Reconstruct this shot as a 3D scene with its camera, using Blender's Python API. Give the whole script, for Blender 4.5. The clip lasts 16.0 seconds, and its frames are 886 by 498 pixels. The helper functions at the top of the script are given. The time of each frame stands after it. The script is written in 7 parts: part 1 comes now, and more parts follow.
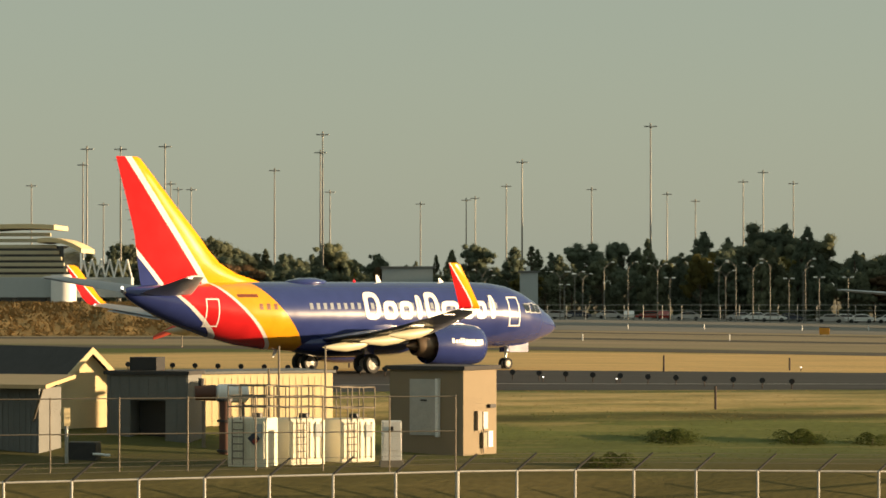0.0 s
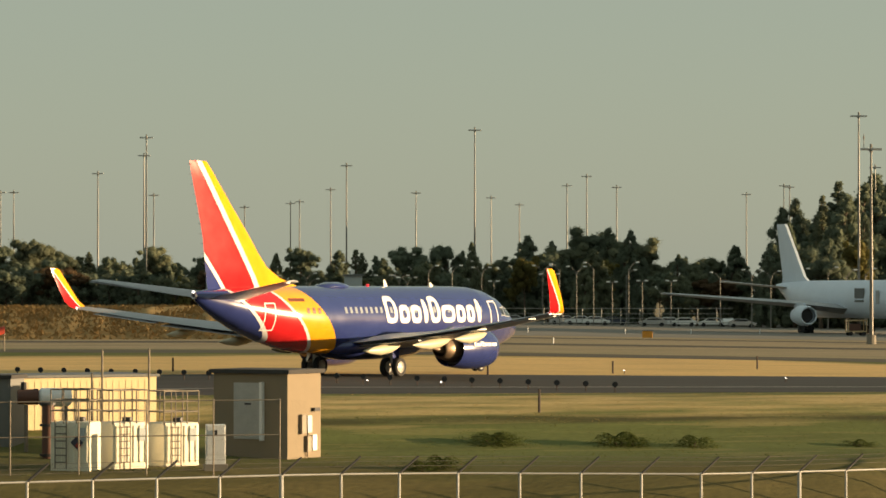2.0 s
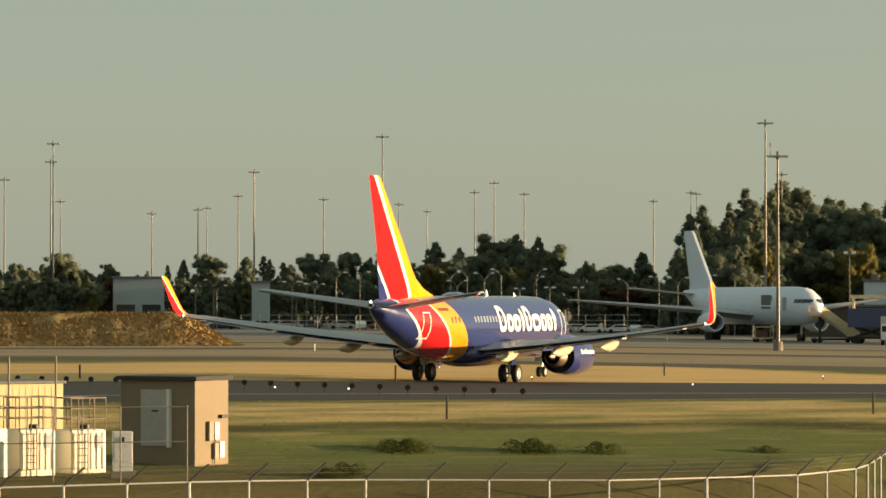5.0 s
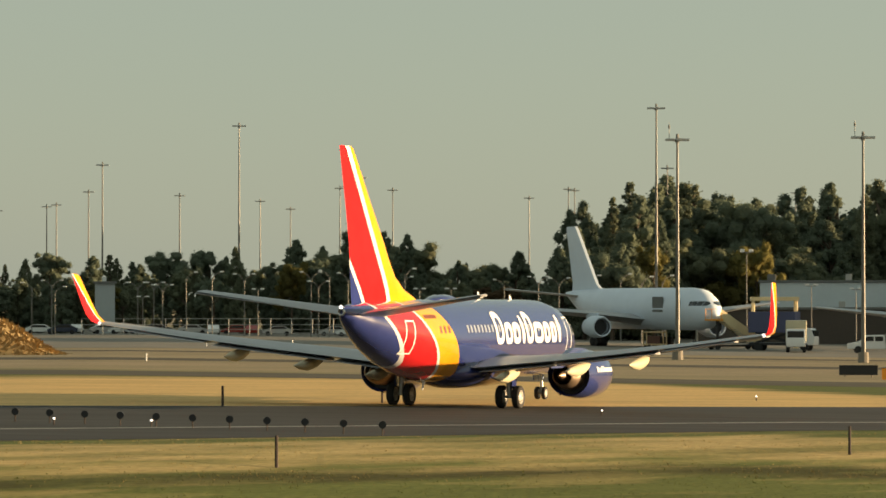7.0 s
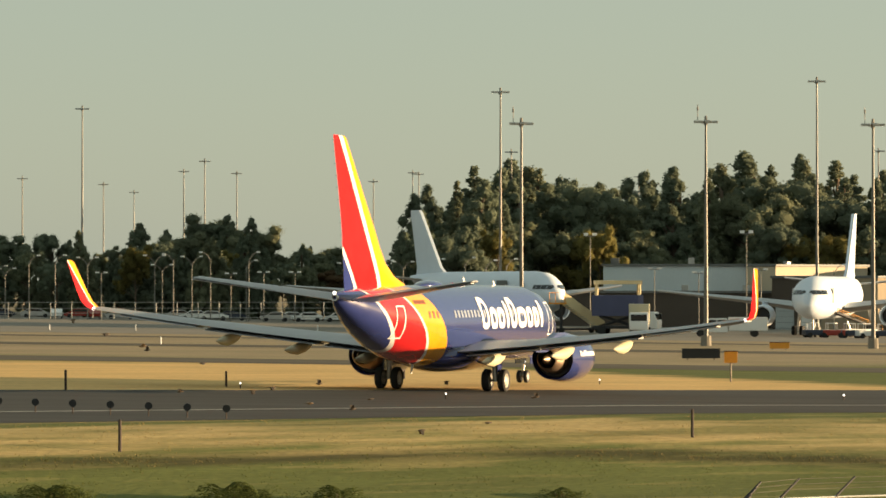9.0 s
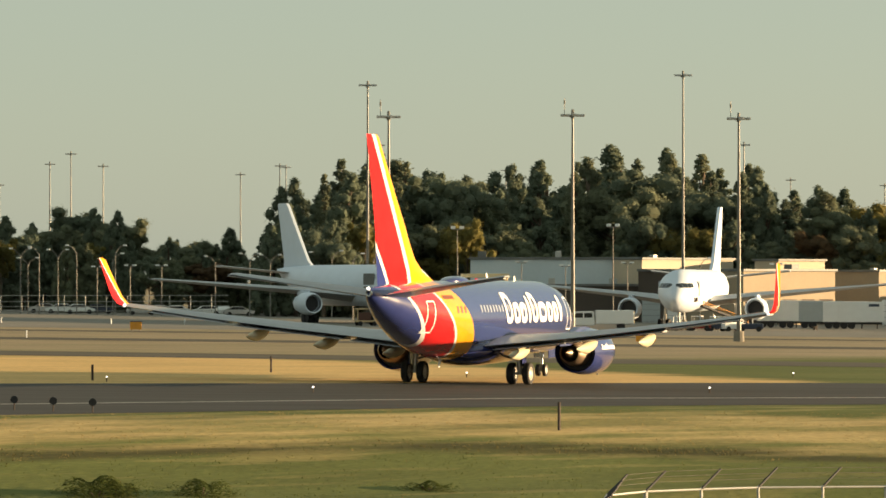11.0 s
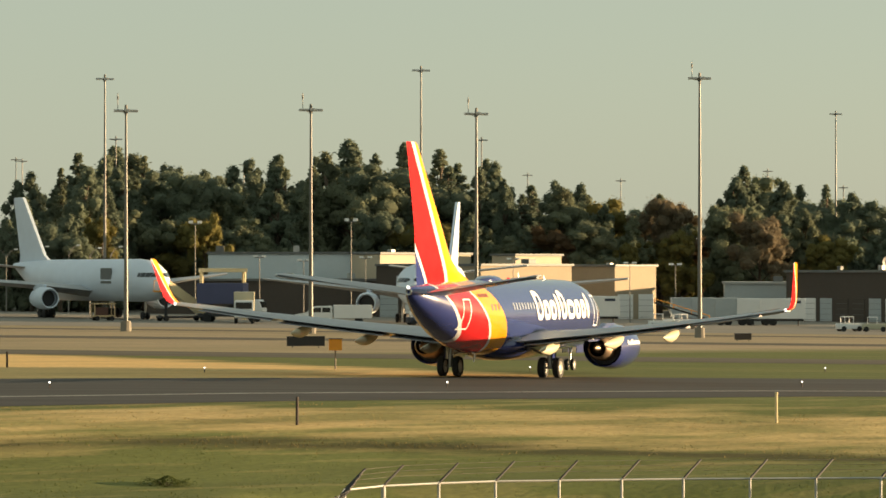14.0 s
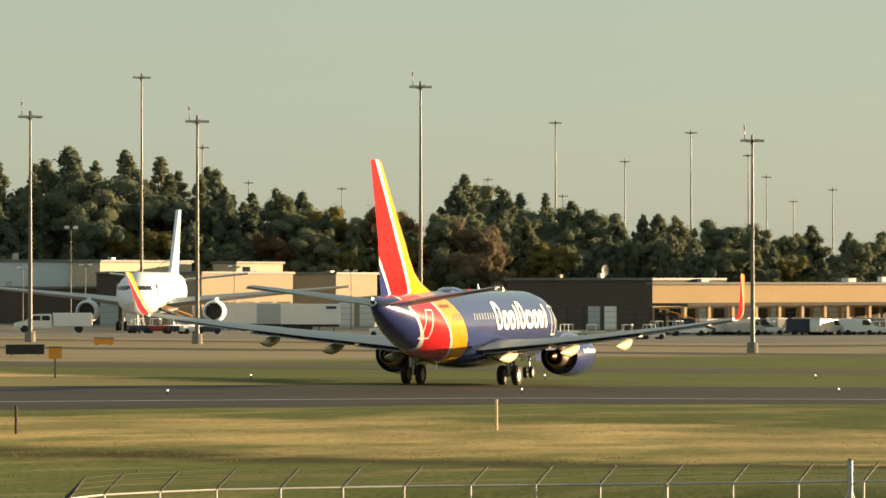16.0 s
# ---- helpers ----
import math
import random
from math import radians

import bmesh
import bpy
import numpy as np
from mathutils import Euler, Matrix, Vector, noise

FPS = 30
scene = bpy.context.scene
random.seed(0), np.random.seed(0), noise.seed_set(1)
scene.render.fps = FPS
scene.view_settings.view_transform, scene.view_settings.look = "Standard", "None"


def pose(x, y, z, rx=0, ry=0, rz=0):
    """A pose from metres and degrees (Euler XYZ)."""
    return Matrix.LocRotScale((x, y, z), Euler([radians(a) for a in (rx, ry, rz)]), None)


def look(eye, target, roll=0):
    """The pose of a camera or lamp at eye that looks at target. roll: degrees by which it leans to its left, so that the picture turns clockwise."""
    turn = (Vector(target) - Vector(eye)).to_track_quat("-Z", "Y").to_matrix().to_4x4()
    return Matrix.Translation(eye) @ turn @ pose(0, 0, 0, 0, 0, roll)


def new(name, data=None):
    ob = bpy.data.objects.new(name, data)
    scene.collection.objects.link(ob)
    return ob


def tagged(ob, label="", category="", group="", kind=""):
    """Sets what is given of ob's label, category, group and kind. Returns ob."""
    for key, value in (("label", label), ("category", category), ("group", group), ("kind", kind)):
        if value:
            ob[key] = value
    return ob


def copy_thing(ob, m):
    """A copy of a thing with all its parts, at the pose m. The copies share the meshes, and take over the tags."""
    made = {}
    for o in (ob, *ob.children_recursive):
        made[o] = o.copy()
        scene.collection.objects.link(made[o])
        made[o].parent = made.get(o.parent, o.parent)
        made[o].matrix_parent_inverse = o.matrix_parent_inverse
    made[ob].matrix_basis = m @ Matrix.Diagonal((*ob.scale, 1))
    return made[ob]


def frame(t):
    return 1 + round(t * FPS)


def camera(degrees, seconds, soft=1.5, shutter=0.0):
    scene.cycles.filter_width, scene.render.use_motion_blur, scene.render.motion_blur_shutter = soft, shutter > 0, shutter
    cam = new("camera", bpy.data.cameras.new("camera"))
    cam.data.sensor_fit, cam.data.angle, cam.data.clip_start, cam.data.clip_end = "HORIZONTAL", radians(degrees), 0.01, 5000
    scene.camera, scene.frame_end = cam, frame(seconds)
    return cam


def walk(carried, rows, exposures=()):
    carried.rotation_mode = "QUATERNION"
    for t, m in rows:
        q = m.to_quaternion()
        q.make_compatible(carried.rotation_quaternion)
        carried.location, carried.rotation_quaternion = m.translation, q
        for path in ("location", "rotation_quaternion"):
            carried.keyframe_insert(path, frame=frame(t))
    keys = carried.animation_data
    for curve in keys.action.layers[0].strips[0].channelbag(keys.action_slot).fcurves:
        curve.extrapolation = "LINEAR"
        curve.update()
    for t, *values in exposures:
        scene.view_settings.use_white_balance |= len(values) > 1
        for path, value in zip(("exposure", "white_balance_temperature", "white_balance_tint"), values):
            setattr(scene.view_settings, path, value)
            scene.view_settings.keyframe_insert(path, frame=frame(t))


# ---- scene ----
cam = camera(15.0, 16.0, soft=1.6)
PATH = [
    (0, pose(0, 0, 4.97, 90.6725, 0, 3.5311)),
    (0.5, pose(0, 0, 4.97, 90.7168, 0, 2.6324)),
    (1, pose(0, 0, 4.97, 90.7014, 0, 1.8079)),
    (1.5, pose(0, 0, 4.97, 90.7168, 0, 1.0853)),
    (2, pose(0, 0, 4.97, 90.7312, 0, 0.5407)),
    (2.5, pose(0, 0, 4.97, 90.7456, 0, 0.2463)),
    (3, pose(0, 0, 4.97, 90.761, 0, 0.2607)),
    (3.2, pose(0, 0, 4.97, 90.7899, 0, 0.2607)),
    (5.3, pose(0, 0, 4.97, 90.8447, 0, -1.3999)),
    (5.4, pose(0.059, 1.164, 4.97, 90.8298, 0, -1.5223)),
    (5.5, pose(0.225, 4.469, 4.97, 90.8149, 0, -1.6302)),
    (5.6, pose(0.413, 8.193, 4.97, 90.8396, 0, -1.7472)),
    (5.7, pose(0.601, 11.917, 4.97, 90.8644, 0, -1.8707)),
    (5.8, pose(0.789, 15.641, 4.97, 90.8892, 0, -2.0006)),
    (5.9, pose(0.976, 19.365, 4.97, 90.914, 0, -2.137)),
    (6, pose(1.164, 23.089, 4.97, 90.9387, 0, -2.2799)),
    (6.1, pose(1.352, 26.813, 4.97, 90.933, 0, -2.3836)),
    (6.2, pose(1.54, 30.537, 4.97, 90.9273, 0, -2.4919)),
    (6.3, pose(1.727, 34.262, 4.97, 90.9216, 0, -2.6049)),
    (6.4, pose(1.915, 37.986, 4.97, 90.9158, 0, -2.7225)),
    (6.5, pose(2.101, 41.663, 4.97, 90.9101, 0, -2.8447)),
    (6.6, pose(2.206, 43.758, 4.97, 90.9043, 0, -2.9239)),
    (6.75, pose(2.216, 43.944, 4.97, 90.8957, 0, -3.0434)),
    (7, pose(2.216, 43.944, 4.97, 90.8813, 0, -3.2426)),
    (7.5, pose(2.216, 43.944, 4.97, 90.7928, 0, -3.8468)),
    (8, pose(2.216, 43.944, 4.97, 90.6744, 0, -4.5386)),
    (8.5, pose(2.216, 43.944, 4.97, 90.5859, 0, -5.1573)),
    (9, pose(2.216, 43.944, 4.97, 90.6013, 0, -5.8943)),
    (11.5, pose(2.216, 43.944, 4.97, 90.4686, 0, -8.62)),
    (12, pose(2.216, 43.944, 4.97, 90.483, 0, -9.1203)),
    (12.5, pose(2.216, 43.944, 4.97, 90.4686, 0, -9.7688)),
    (13, pose(2.216, 43.944, 4.97, 90.4099, 0, -10.6386)),
    (13.5, pose(2.216, 43.944, 4.97, 90.3656, 0, -11.6546)),
    (14, pose(2.216, 43.944, 4.97, 90.3945, 0, -12.612)),
    (14.5, pose(2.216, 43.944, 4.97, 90.4984, 0, -13.7906)),
    (15, pose(2.216, 43.944, 4.97, 90.5128, 0, -15.1609)),
    (15.5, pose(2.216, 43.944, 4.97, 90.5128, 0, -16.3982)),
    (16, pose(2.216, 43.944, 4.97, 90.5282, 0, -17.3565)),
]
EXPOSURES = [(0, 0.50, 6500, 10), (3.2, 0.50, 6500, 10), (5.5, 0.56, 6500, 10), (7.5, 0.64, 6500, 10), (9.2, 0.78, 6500, 10), (16, 0.85, 6500, 10)]
walk(cam, PATH, EXPOSURES)

# ---- light ----
SUN_AZ, SUN_EL = 87.0, 4.8  # degrees clockwise from +y, and above the horizon
world = bpy.data.worlds.new("sky")
scene.world = world
world.use_nodes = True
wn = world.node_tree.nodes
sky = wn.new("ShaderNodeTexSky")
sky.sky_type = "NISHITA"
sky.sun_disc = False
sky.sun_elevation = radians(SUN_EL)
sky.sun_rotation = radians(SUN_AZ)
sky.air_density, sky.dust_density, sky.ozone_density = 1.0, 0.8, 1.0
wn["Background"].inputs["Strength"].default_value = 0.15
# a thin grey-green evening haze over the clear sky
haze = wn.new("ShaderNodeMix")
haze.data_type = "RGBA"
haze.inputs[0].default_value = 0.82
haze.inputs[7].default_value = (1.61, 1.84, 1.56, 1)
world.node_tree.links.new(sky.outputs[0], haze.inputs[6])
world.node_tree.links.new(haze.outputs[2], wn["Background"].inputs["Color"])
sun_data = bpy.data.lights.new("sun", "SUN")
sun_data.energy, sun_data.angle, sun_data.color = 8.4, radians(0.6), (1.0, 0.70, 0.39)
sun = new("sun", sun_data)
sun_dir = Vector((math.sin(radians(SUN_AZ)) * math.cos(radians(SUN_EL)), math.cos(radians(SUN_AZ)) * math.cos(radians(SUN_EL)), math.sin(radians(SUN_EL))))
sun.matrix_basis = look(sun_dir * 300, (0, 0, 0))

# ---- materials ----
def nodes_of(m):
    m.use_nodes = True
    return m.node_tree.nodes, m.node_tree.links, m.node_tree.nodes["Principled BSDF"]


def surface(name, color, rough=0.6, metal=0.0, vary=0.15, scale=2.0, fine=30.0, bump=0.0, coat=0.0, second=None, emit=0.0, per_object=0.0, gloss=0.5, stretch=None):
    """Base colour broken by two scales of noise; second is a stain colour."""
    m = bpy.data.materials.new(name)
    n, l, b = nodes_of(m)
    b.inputs["Roughness"].default_value, b.inputs["Metallic"].default_value = rough, metal
    b.inputs["Coat Weight"].default_value = coat
    b.inputs["Specular IOR Level"].default_value = gloss
    b.inputs["Coat Roughness"].default_value = 0.08
    tc = n.new("ShaderNodeTexCoord")
    big, small = n.new("ShaderNodeTexNoise"), n.new("ShaderNodeTexNoise")
    big.inputs["Scale"].default_value, small.inputs["Scale"].default_value = scale, fine
    big.inputs["Detail"].default_value, small.inputs["Detail"].default_value = 5, 3
    mp = n.new("ShaderNodeMapping")
    mp.inputs["Scale"].default_value = stretch[0] if stretch else (1, 1, 1)
    mp.inputs["Rotation"].default_value = (0, 0, radians(stretch[1]) if stretch else 0)
    l.new(tc.outputs["Object"], mp.inputs[0])
    for x in (big, small):
        l.new(mp.outputs[0], x.inputs["Vector"])
    mix = n.new("ShaderNodeMix")
    mix.data_type = "RGBA"
    dark = second or tuple(c * (1 - vary * 1.6) for c in color)
    light = tuple(min(1, c * (1 + vary)) for c in color)
    mix.inputs[6].default_value, mix.inputs[7].default_value = (*dark, 1), (*light, 1)
    add = n.new("ShaderNodeMath")
    add.operation = "MULTIPLY_ADD"
    add.inputs[1].default_value, add.inputs[2].default_value = 0.5, -0.02
    ramp = n.new("ShaderNodeMath")
    ramp.operation = "MULTIPLY_ADD"
    ramp.inputs[1].default_value = 0.7
    l.new(small.outputs[0], add.inputs[0])
    l.new(big.outputs[0], ramp.inputs[0])
    l.new(add.outputs[0], ramp.inputs[2])
    fac = ramp.outputs[0]
    if per_object:
        info = n.new("ShaderNodeObjectInfo")
        po = n.new("ShaderNodeMath")
        po.operation = "MULTIPLY_ADD"
        po.inputs[1].default_value = per_object
        l.new(info.outputs["Random"], po.inputs[0])
        sub = n.new("ShaderNodeMath")
        sub.operation = "SUBTRACT"
        sub.inputs[1].default_value = per_object / 2
        l.new(fac, sub.inputs[0])
        l.new(sub.outputs[0], po.inputs[2])
        fac = po.outputs[0]
    l.new(fac, mix.inputs[0])
    l.new(mix.outputs[2], b.inputs["Base Color"])
    if bump:
        bp = n.new("ShaderNodeBump")
        bp.inputs["Strength"].default_value, bp.inputs["Distance"].default_value = bump, 0.05
        l.new(fac, bp.inputs["Height"])
        l.new(bp.outputs[0], b.inputs["Normal"])
    if emit:
        b.inputs["Emission Color"].default_value = (*color, 1)
        b.inputs["Emission Strength"].default_value = emit
    return m


def maths(n, l, op, a, b=None, c=None):
    x = n.new("ShaderNodeMath")
    x.operation = op
    for i, v in enumerate((a, b, c)):
        if v is None:
            continue
        if isinstance(v, (int, float)):
            x.inputs[i].default_value = v
        else:
            l.new(v, x.inputs[i])
    return x.outputs[0]


def mixed(n, l, fac, a, b):
    x = n.new("ShaderNodeMix")
    x.data_type = "RGBA"
    l.new(fac, x.inputs[0])
    for i, v in ((6, a), (7, b)):
        if isinstance(v, tuple):
            x.inputs[i].default_value = (*v, 1)
        else:
            l.new(v, x.inputs[i])
    return x.outputs[2]


BLUE, RED, YELLOW, SILVER = (0.027, 0.042, 0.17), (0.58, 0.016, 0.02), (0.80, 0.36, 0.012), (0.75, 0.75, 0.76)


def livery(name, lines, coat=0.9, sheen=0.07, gloss=0.4):
    """Aircraft paint: bands of colour across the airframe. lines: (station at z = 0, slant, colour behind the line),
    from the nose backwards; stations are metres aft of the nose."""
    m = bpy.data.materials.new(name)
    n, l, b = nodes_of(m)
    b.inputs["Roughness"].default_value = 0.34
    b.inputs["Coat Weight"].default_value, b.inputs["Coat Roughness"].default_value = coat, sheen
    b.inputs["Specular IOR Level"].default_value = gloss
    tc, sep = n.new("ShaderNodeTexCoord"), n.new("ShaderNodeSeparateXYZ")
    l.new(tc.outputs["Object"], sep.inputs[0])
    st = maths(n, l, "SUBTRACT", 16.6, sep.outputs[0])
    noise_a = n.new("ShaderNodeTexNoise")
    noise_a.inputs["Scale"].default_value, noise_a.inputs["Detail"].default_value = 1.3, 6
    l.new(tc.outputs["Object"], noise_a.inputs["Vector"])
    col = BLUE
    for at, slant, shade in lines:
        d = maths(n, l, "SUBTRACT", st, maths(n, l, "MULTIPLY_ADD", sep.outputs[2], slant, at))
        f = maths(n, l, "GREATER_THAN", d, 0.0)
        col = mixed(n, l, f, col, shade)
    dirt = maths(n, l, "MULTIPLY_ADD", noise_a.outputs[0], 0.35, 0.76)
    hsv = n.new("ShaderNodeHueSaturation")
    l.new(dirt, hsv.inputs["Value"])
    if isinstance(col, tuple):
        hsv.inputs["Color"].default_value = (*col, 1)
    else:
        l.new(col, hsv.inputs["Color"])
    l.new(hsv.outputs[0], b.inputs["Base Color"])
    l.new(maths(n, l, "MULTIPLY_ADD", noise_a.outputs[0], 0.12, 0.16), b.inputs["Roughness"])
    return m


M_FUSE = livery("fuselage_paint", [(18.5, 0.92, YELLOW), (20.5, 1.05, SILVER), (20.75, 1.05, RED), (23.35, 1.15, SILVER), (23.65, 1.15, BLUE)])
M_FIN = livery("fin_paint", [(0.0, 0.0, YELLOW), (22.05, 0.755, SILVER), (22.5, 0.755, RED), (24.2, 0.94, SILVER), (24.55, 0.94, BLUE)], 0.06, 0.1, 0.05)
M_WINGLET = livery("winglet_paint", [(0.0, 0.0, YELLOW), (17.75, .87, SILVER), (17.85, .87, RED)], 0.1, 0.12, 0.08)
M_BLUE = livery("cowl_paint", [])
M_WING = surface("wing_grey_paint", (0.36, 0.37, 0.38), 0.4, 0.3, 0.2, 0.8, 9)
M_FAIRING = surface("fairing_cream_paint", (0.50, 0.46, 0.32), 0.45, 0, 0.1, 1.5, 20)
M_METAL = surface("bare_metal", (0.55, 0.53, 0.5), 0.3, 1.0, 0.2, 2, 20)
M_HOT = surface("exhaust_metal", (0.30, 0.22, 0.15), 0.45, 0.7, 0.3, 3, 20)
M_DARK = surface("dark_metal", (0.03, 0.03, 0.032), 0.5, 0.3, 0.3, 3, 20)
M_HUB = surface("wheel_hub_paint", (0.40, 0.39, 0.36), 0.5, 0.2, 0.2, 4, 20)
M_TYRE = surface("tyre_rubber", (0.018, 0.018, 0.018), 0.8, 0, 0.2, 4, 40)
M_WHITE = surface("white_paint", (0.78, 0.78, 0.76), 0.45, 0, 0.06, 1.0, 12)
M_TITLE = surface("white_title_paint", (0.82, 0.82, 0.80), 0.4, 0, 0.03, 1.0, 12)
M_GLASS = surface("dark_window_glass", (0.02, 0.025, 0.03), 0.08, 0, 0.1, 3, 20, coat=0.5)
M_PORT = surface("cabin_window", (0.30, 0.33, 0.38), 0.12, 0, 0.2, 3, 20)
M_AMBER = surface("brown_paint", (0.16, 0.04, 0.015), 0.5)
M_BEACON = surface("red_lens", (0.9, 0.03, 0.04), 0.2, emit=0.4)
M_LAMPWHITE = surface("white_lens", (1.0, 0.95, 0.85), 0.2, emit=1.2)
M_GALV = surface("galvanised_steel", (0.42, 0.42, 0.40), 0.5, 0.35, 0.2, 3, 30)
M_MAST = surface("mast_steel", (0.17, 0.165, 0.15), 0.5, 0.4, 0.2, 1, 10)
M_LAMPHEAD = surface("lamp_head", (0.5, 0.49, 0.46), 0.35, 0.2)
M_BARK = surface("bark", (0.11, 0.08, 0.055), 0.9, 0, 0.3, 1, 8)
M_ASPHALT = surface("asphalt", (0.072, 0.070, 0.066), 0.85, 0, 0.3, 0.35, 2.5, second=(0.026, 0.025, 0.024), gloss=0.1, stretch=((0.09, 1.6, 1), -24))
M_TAXI = surface("worn_asphalt", (0.12, 0.105, 0.08), 0.9, 0, 0.3, 0.15, 2, second=(0.06, 0.05, 0.038), gloss=0.1, stretch=((0.1, 1.2, 1), -19))
M_CONCRETE = surface("apron_concrete", (0.24, 0.22, 0.185), 0.9, 0, 0.2, 0.06, 2, gloss=0.1)
M_LINE = surface("line_paint", (0.34, 0.33, 0.30), 0.8, 0, 0.3, 0.25, 3, second=(0.10, 0.10, 0.095), gloss=0.1)
M_STUCCO = surface("tan_stucco", (0.23, 0.185, 0.125), 0.9, 0, 0.1, 0.8, 25, bump=0.05)
M_CREAM = surface("cream_siding", (0.70, 0.57, 0.33), 0.8, 0, 0.12, 0.8, 14)
M_GREYMETAL = surface("grey_painted_metal", (0.15, 0.155, 0.15), 0.6, 0.2, 0.2, 1.0, 12)
M_JETWHITE = surface("pale_grey_white_paint", (0.64, 0.71, 0.80), 0.45, 0, 0.08, 0.5, 9)
M_ROOF = surface("dark_shingles", (0.045, 0.043, 0.042), 0.9, 0, 0.3, 2, 25, bump=0.3)
M_TANK = surface("white_tank_plastic", (0.74, 0.70, 0.56), 0.5, 0, 0.12, 1.2, 14)
M_STEEL = surface("weathered_steel", (0.20, 0.175, 0.14), 0.6, 0.5, 0.3, 3, 25)
M_STAKE = surface("dark_post_paint", (0.045, 0.032, 0.026), 0.8)
M_LAMPPOST = surface("lamp_post_steel", (0.22, 0.21, 0.19), 0.6, 0.3, 0.2, 3, 30)
M_RUST = surface("red_brown_paint", (0.10, 0.045, 0.03), 0.7)
M_REDCLOTH = surface("red_cloth", (0.55, 0.07, 0.04), 0.8)
M_SIGN = surface("orange_sign", (0.75, 0.32, 0.03), 0.5)
M_BLACK = surface("black_panel", (0.02, 0.02, 0.02), 0.6)
M_TANWALL = surface("tan_wall", (0.52, 0.37, 0.20), 0.85, 0, 0.12, 0.15, 2)
M_WAREHOUSE = surface("dull_tan_stucco", (0.34, 0.275, 0.19), 0.85, 0, 0.14, 0.3, 3)
M_PALEWALL = surface("pale_cream_wall", (0.52, 0.45, 0.33), 0.85, 0, 0.1, 0.3, 3)
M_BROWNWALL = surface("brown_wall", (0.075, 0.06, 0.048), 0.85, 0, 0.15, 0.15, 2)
M_GREYWALL = surface("grey_wall", (0.40, 0.44, 0.45), 0.8, 0, 0.1, 0.15, 2)
M_HANGAR = surface("pale_blue_grey_cladding", (0.58, 0.65, 0.68), 0.7, 0, 0.08, 0.15, 2)
M_BLUEBOX = surface("faded_blue_panel", (0.075, 0.08, 0.16), 0.6, 0, 0.15, 0.5, 5)
def leafy(m, share=0.5):
    """Lets some light through the leaves."""
    n, l, b = nodes_of(m)
    tr, mx = n.new("ShaderNodeBsdfTranslucent"), n.new("ShaderNodeMixShader")
    src = b.inputs["Base Color"].links[0].from_socket
    l.new(src, tr.inputs["Color"])
    mx.inputs[0].default_value = share
    l.new(b.outputs[0], mx.inputs[1])
    l.new(tr.outputs[0], mx.inputs[2])
    l.new(mx.outputs[0], n["Material Output"].inputs["Surface"])
    return m


M_LEAF = surface("broad_leaves", (0.172, 0.188, 0.12), 0.95, 0, 0.3, 5.0, 30.0, second=(0.14, 0.154, 0.104), per_object=0.5, gloss=0.05)
M_PINE = surface("needles", (0.15, 0.176, 0.124), 0.95, 0, 0.3, 5.0, 30.0, second=(0.125, 0.148, 0.106), per_object=0.45, gloss=0.05)
M_SHRUB = surface("shrub_leaves", (0.075, 0.095, 0.028), 0.9, 0, 0.4, 1.5, 8, gloss=0.05)
M_BROWNLEAF = surface("brown_green_leaves", (0.19, 0.155, 0.10), 0.95, 0, 0.3, 5.0, 30.0, second=(0.13, 0.112, 0.08), gloss=0.05)
M_OLIVE = surface("yellow_green_leaves", (0.19, 0.17, 0.06), 0.75, 0, 0.4, 0.35, 2.5, per_object=0.4, gloss=0.05)
M_RUSTLEAF = surface("autumn_leaves", (0.155, 0.105, 0.06), 0.75, 0, 0.4, 0.35, 2.5, per_object=0.4, gloss=0.05)

for leaf_m in (M_SHRUB, M_LEAF, M_PINE, M_OLIVE, M_RUSTLEAF, M_BROWNLEAF):
    leafy(leaf_m)


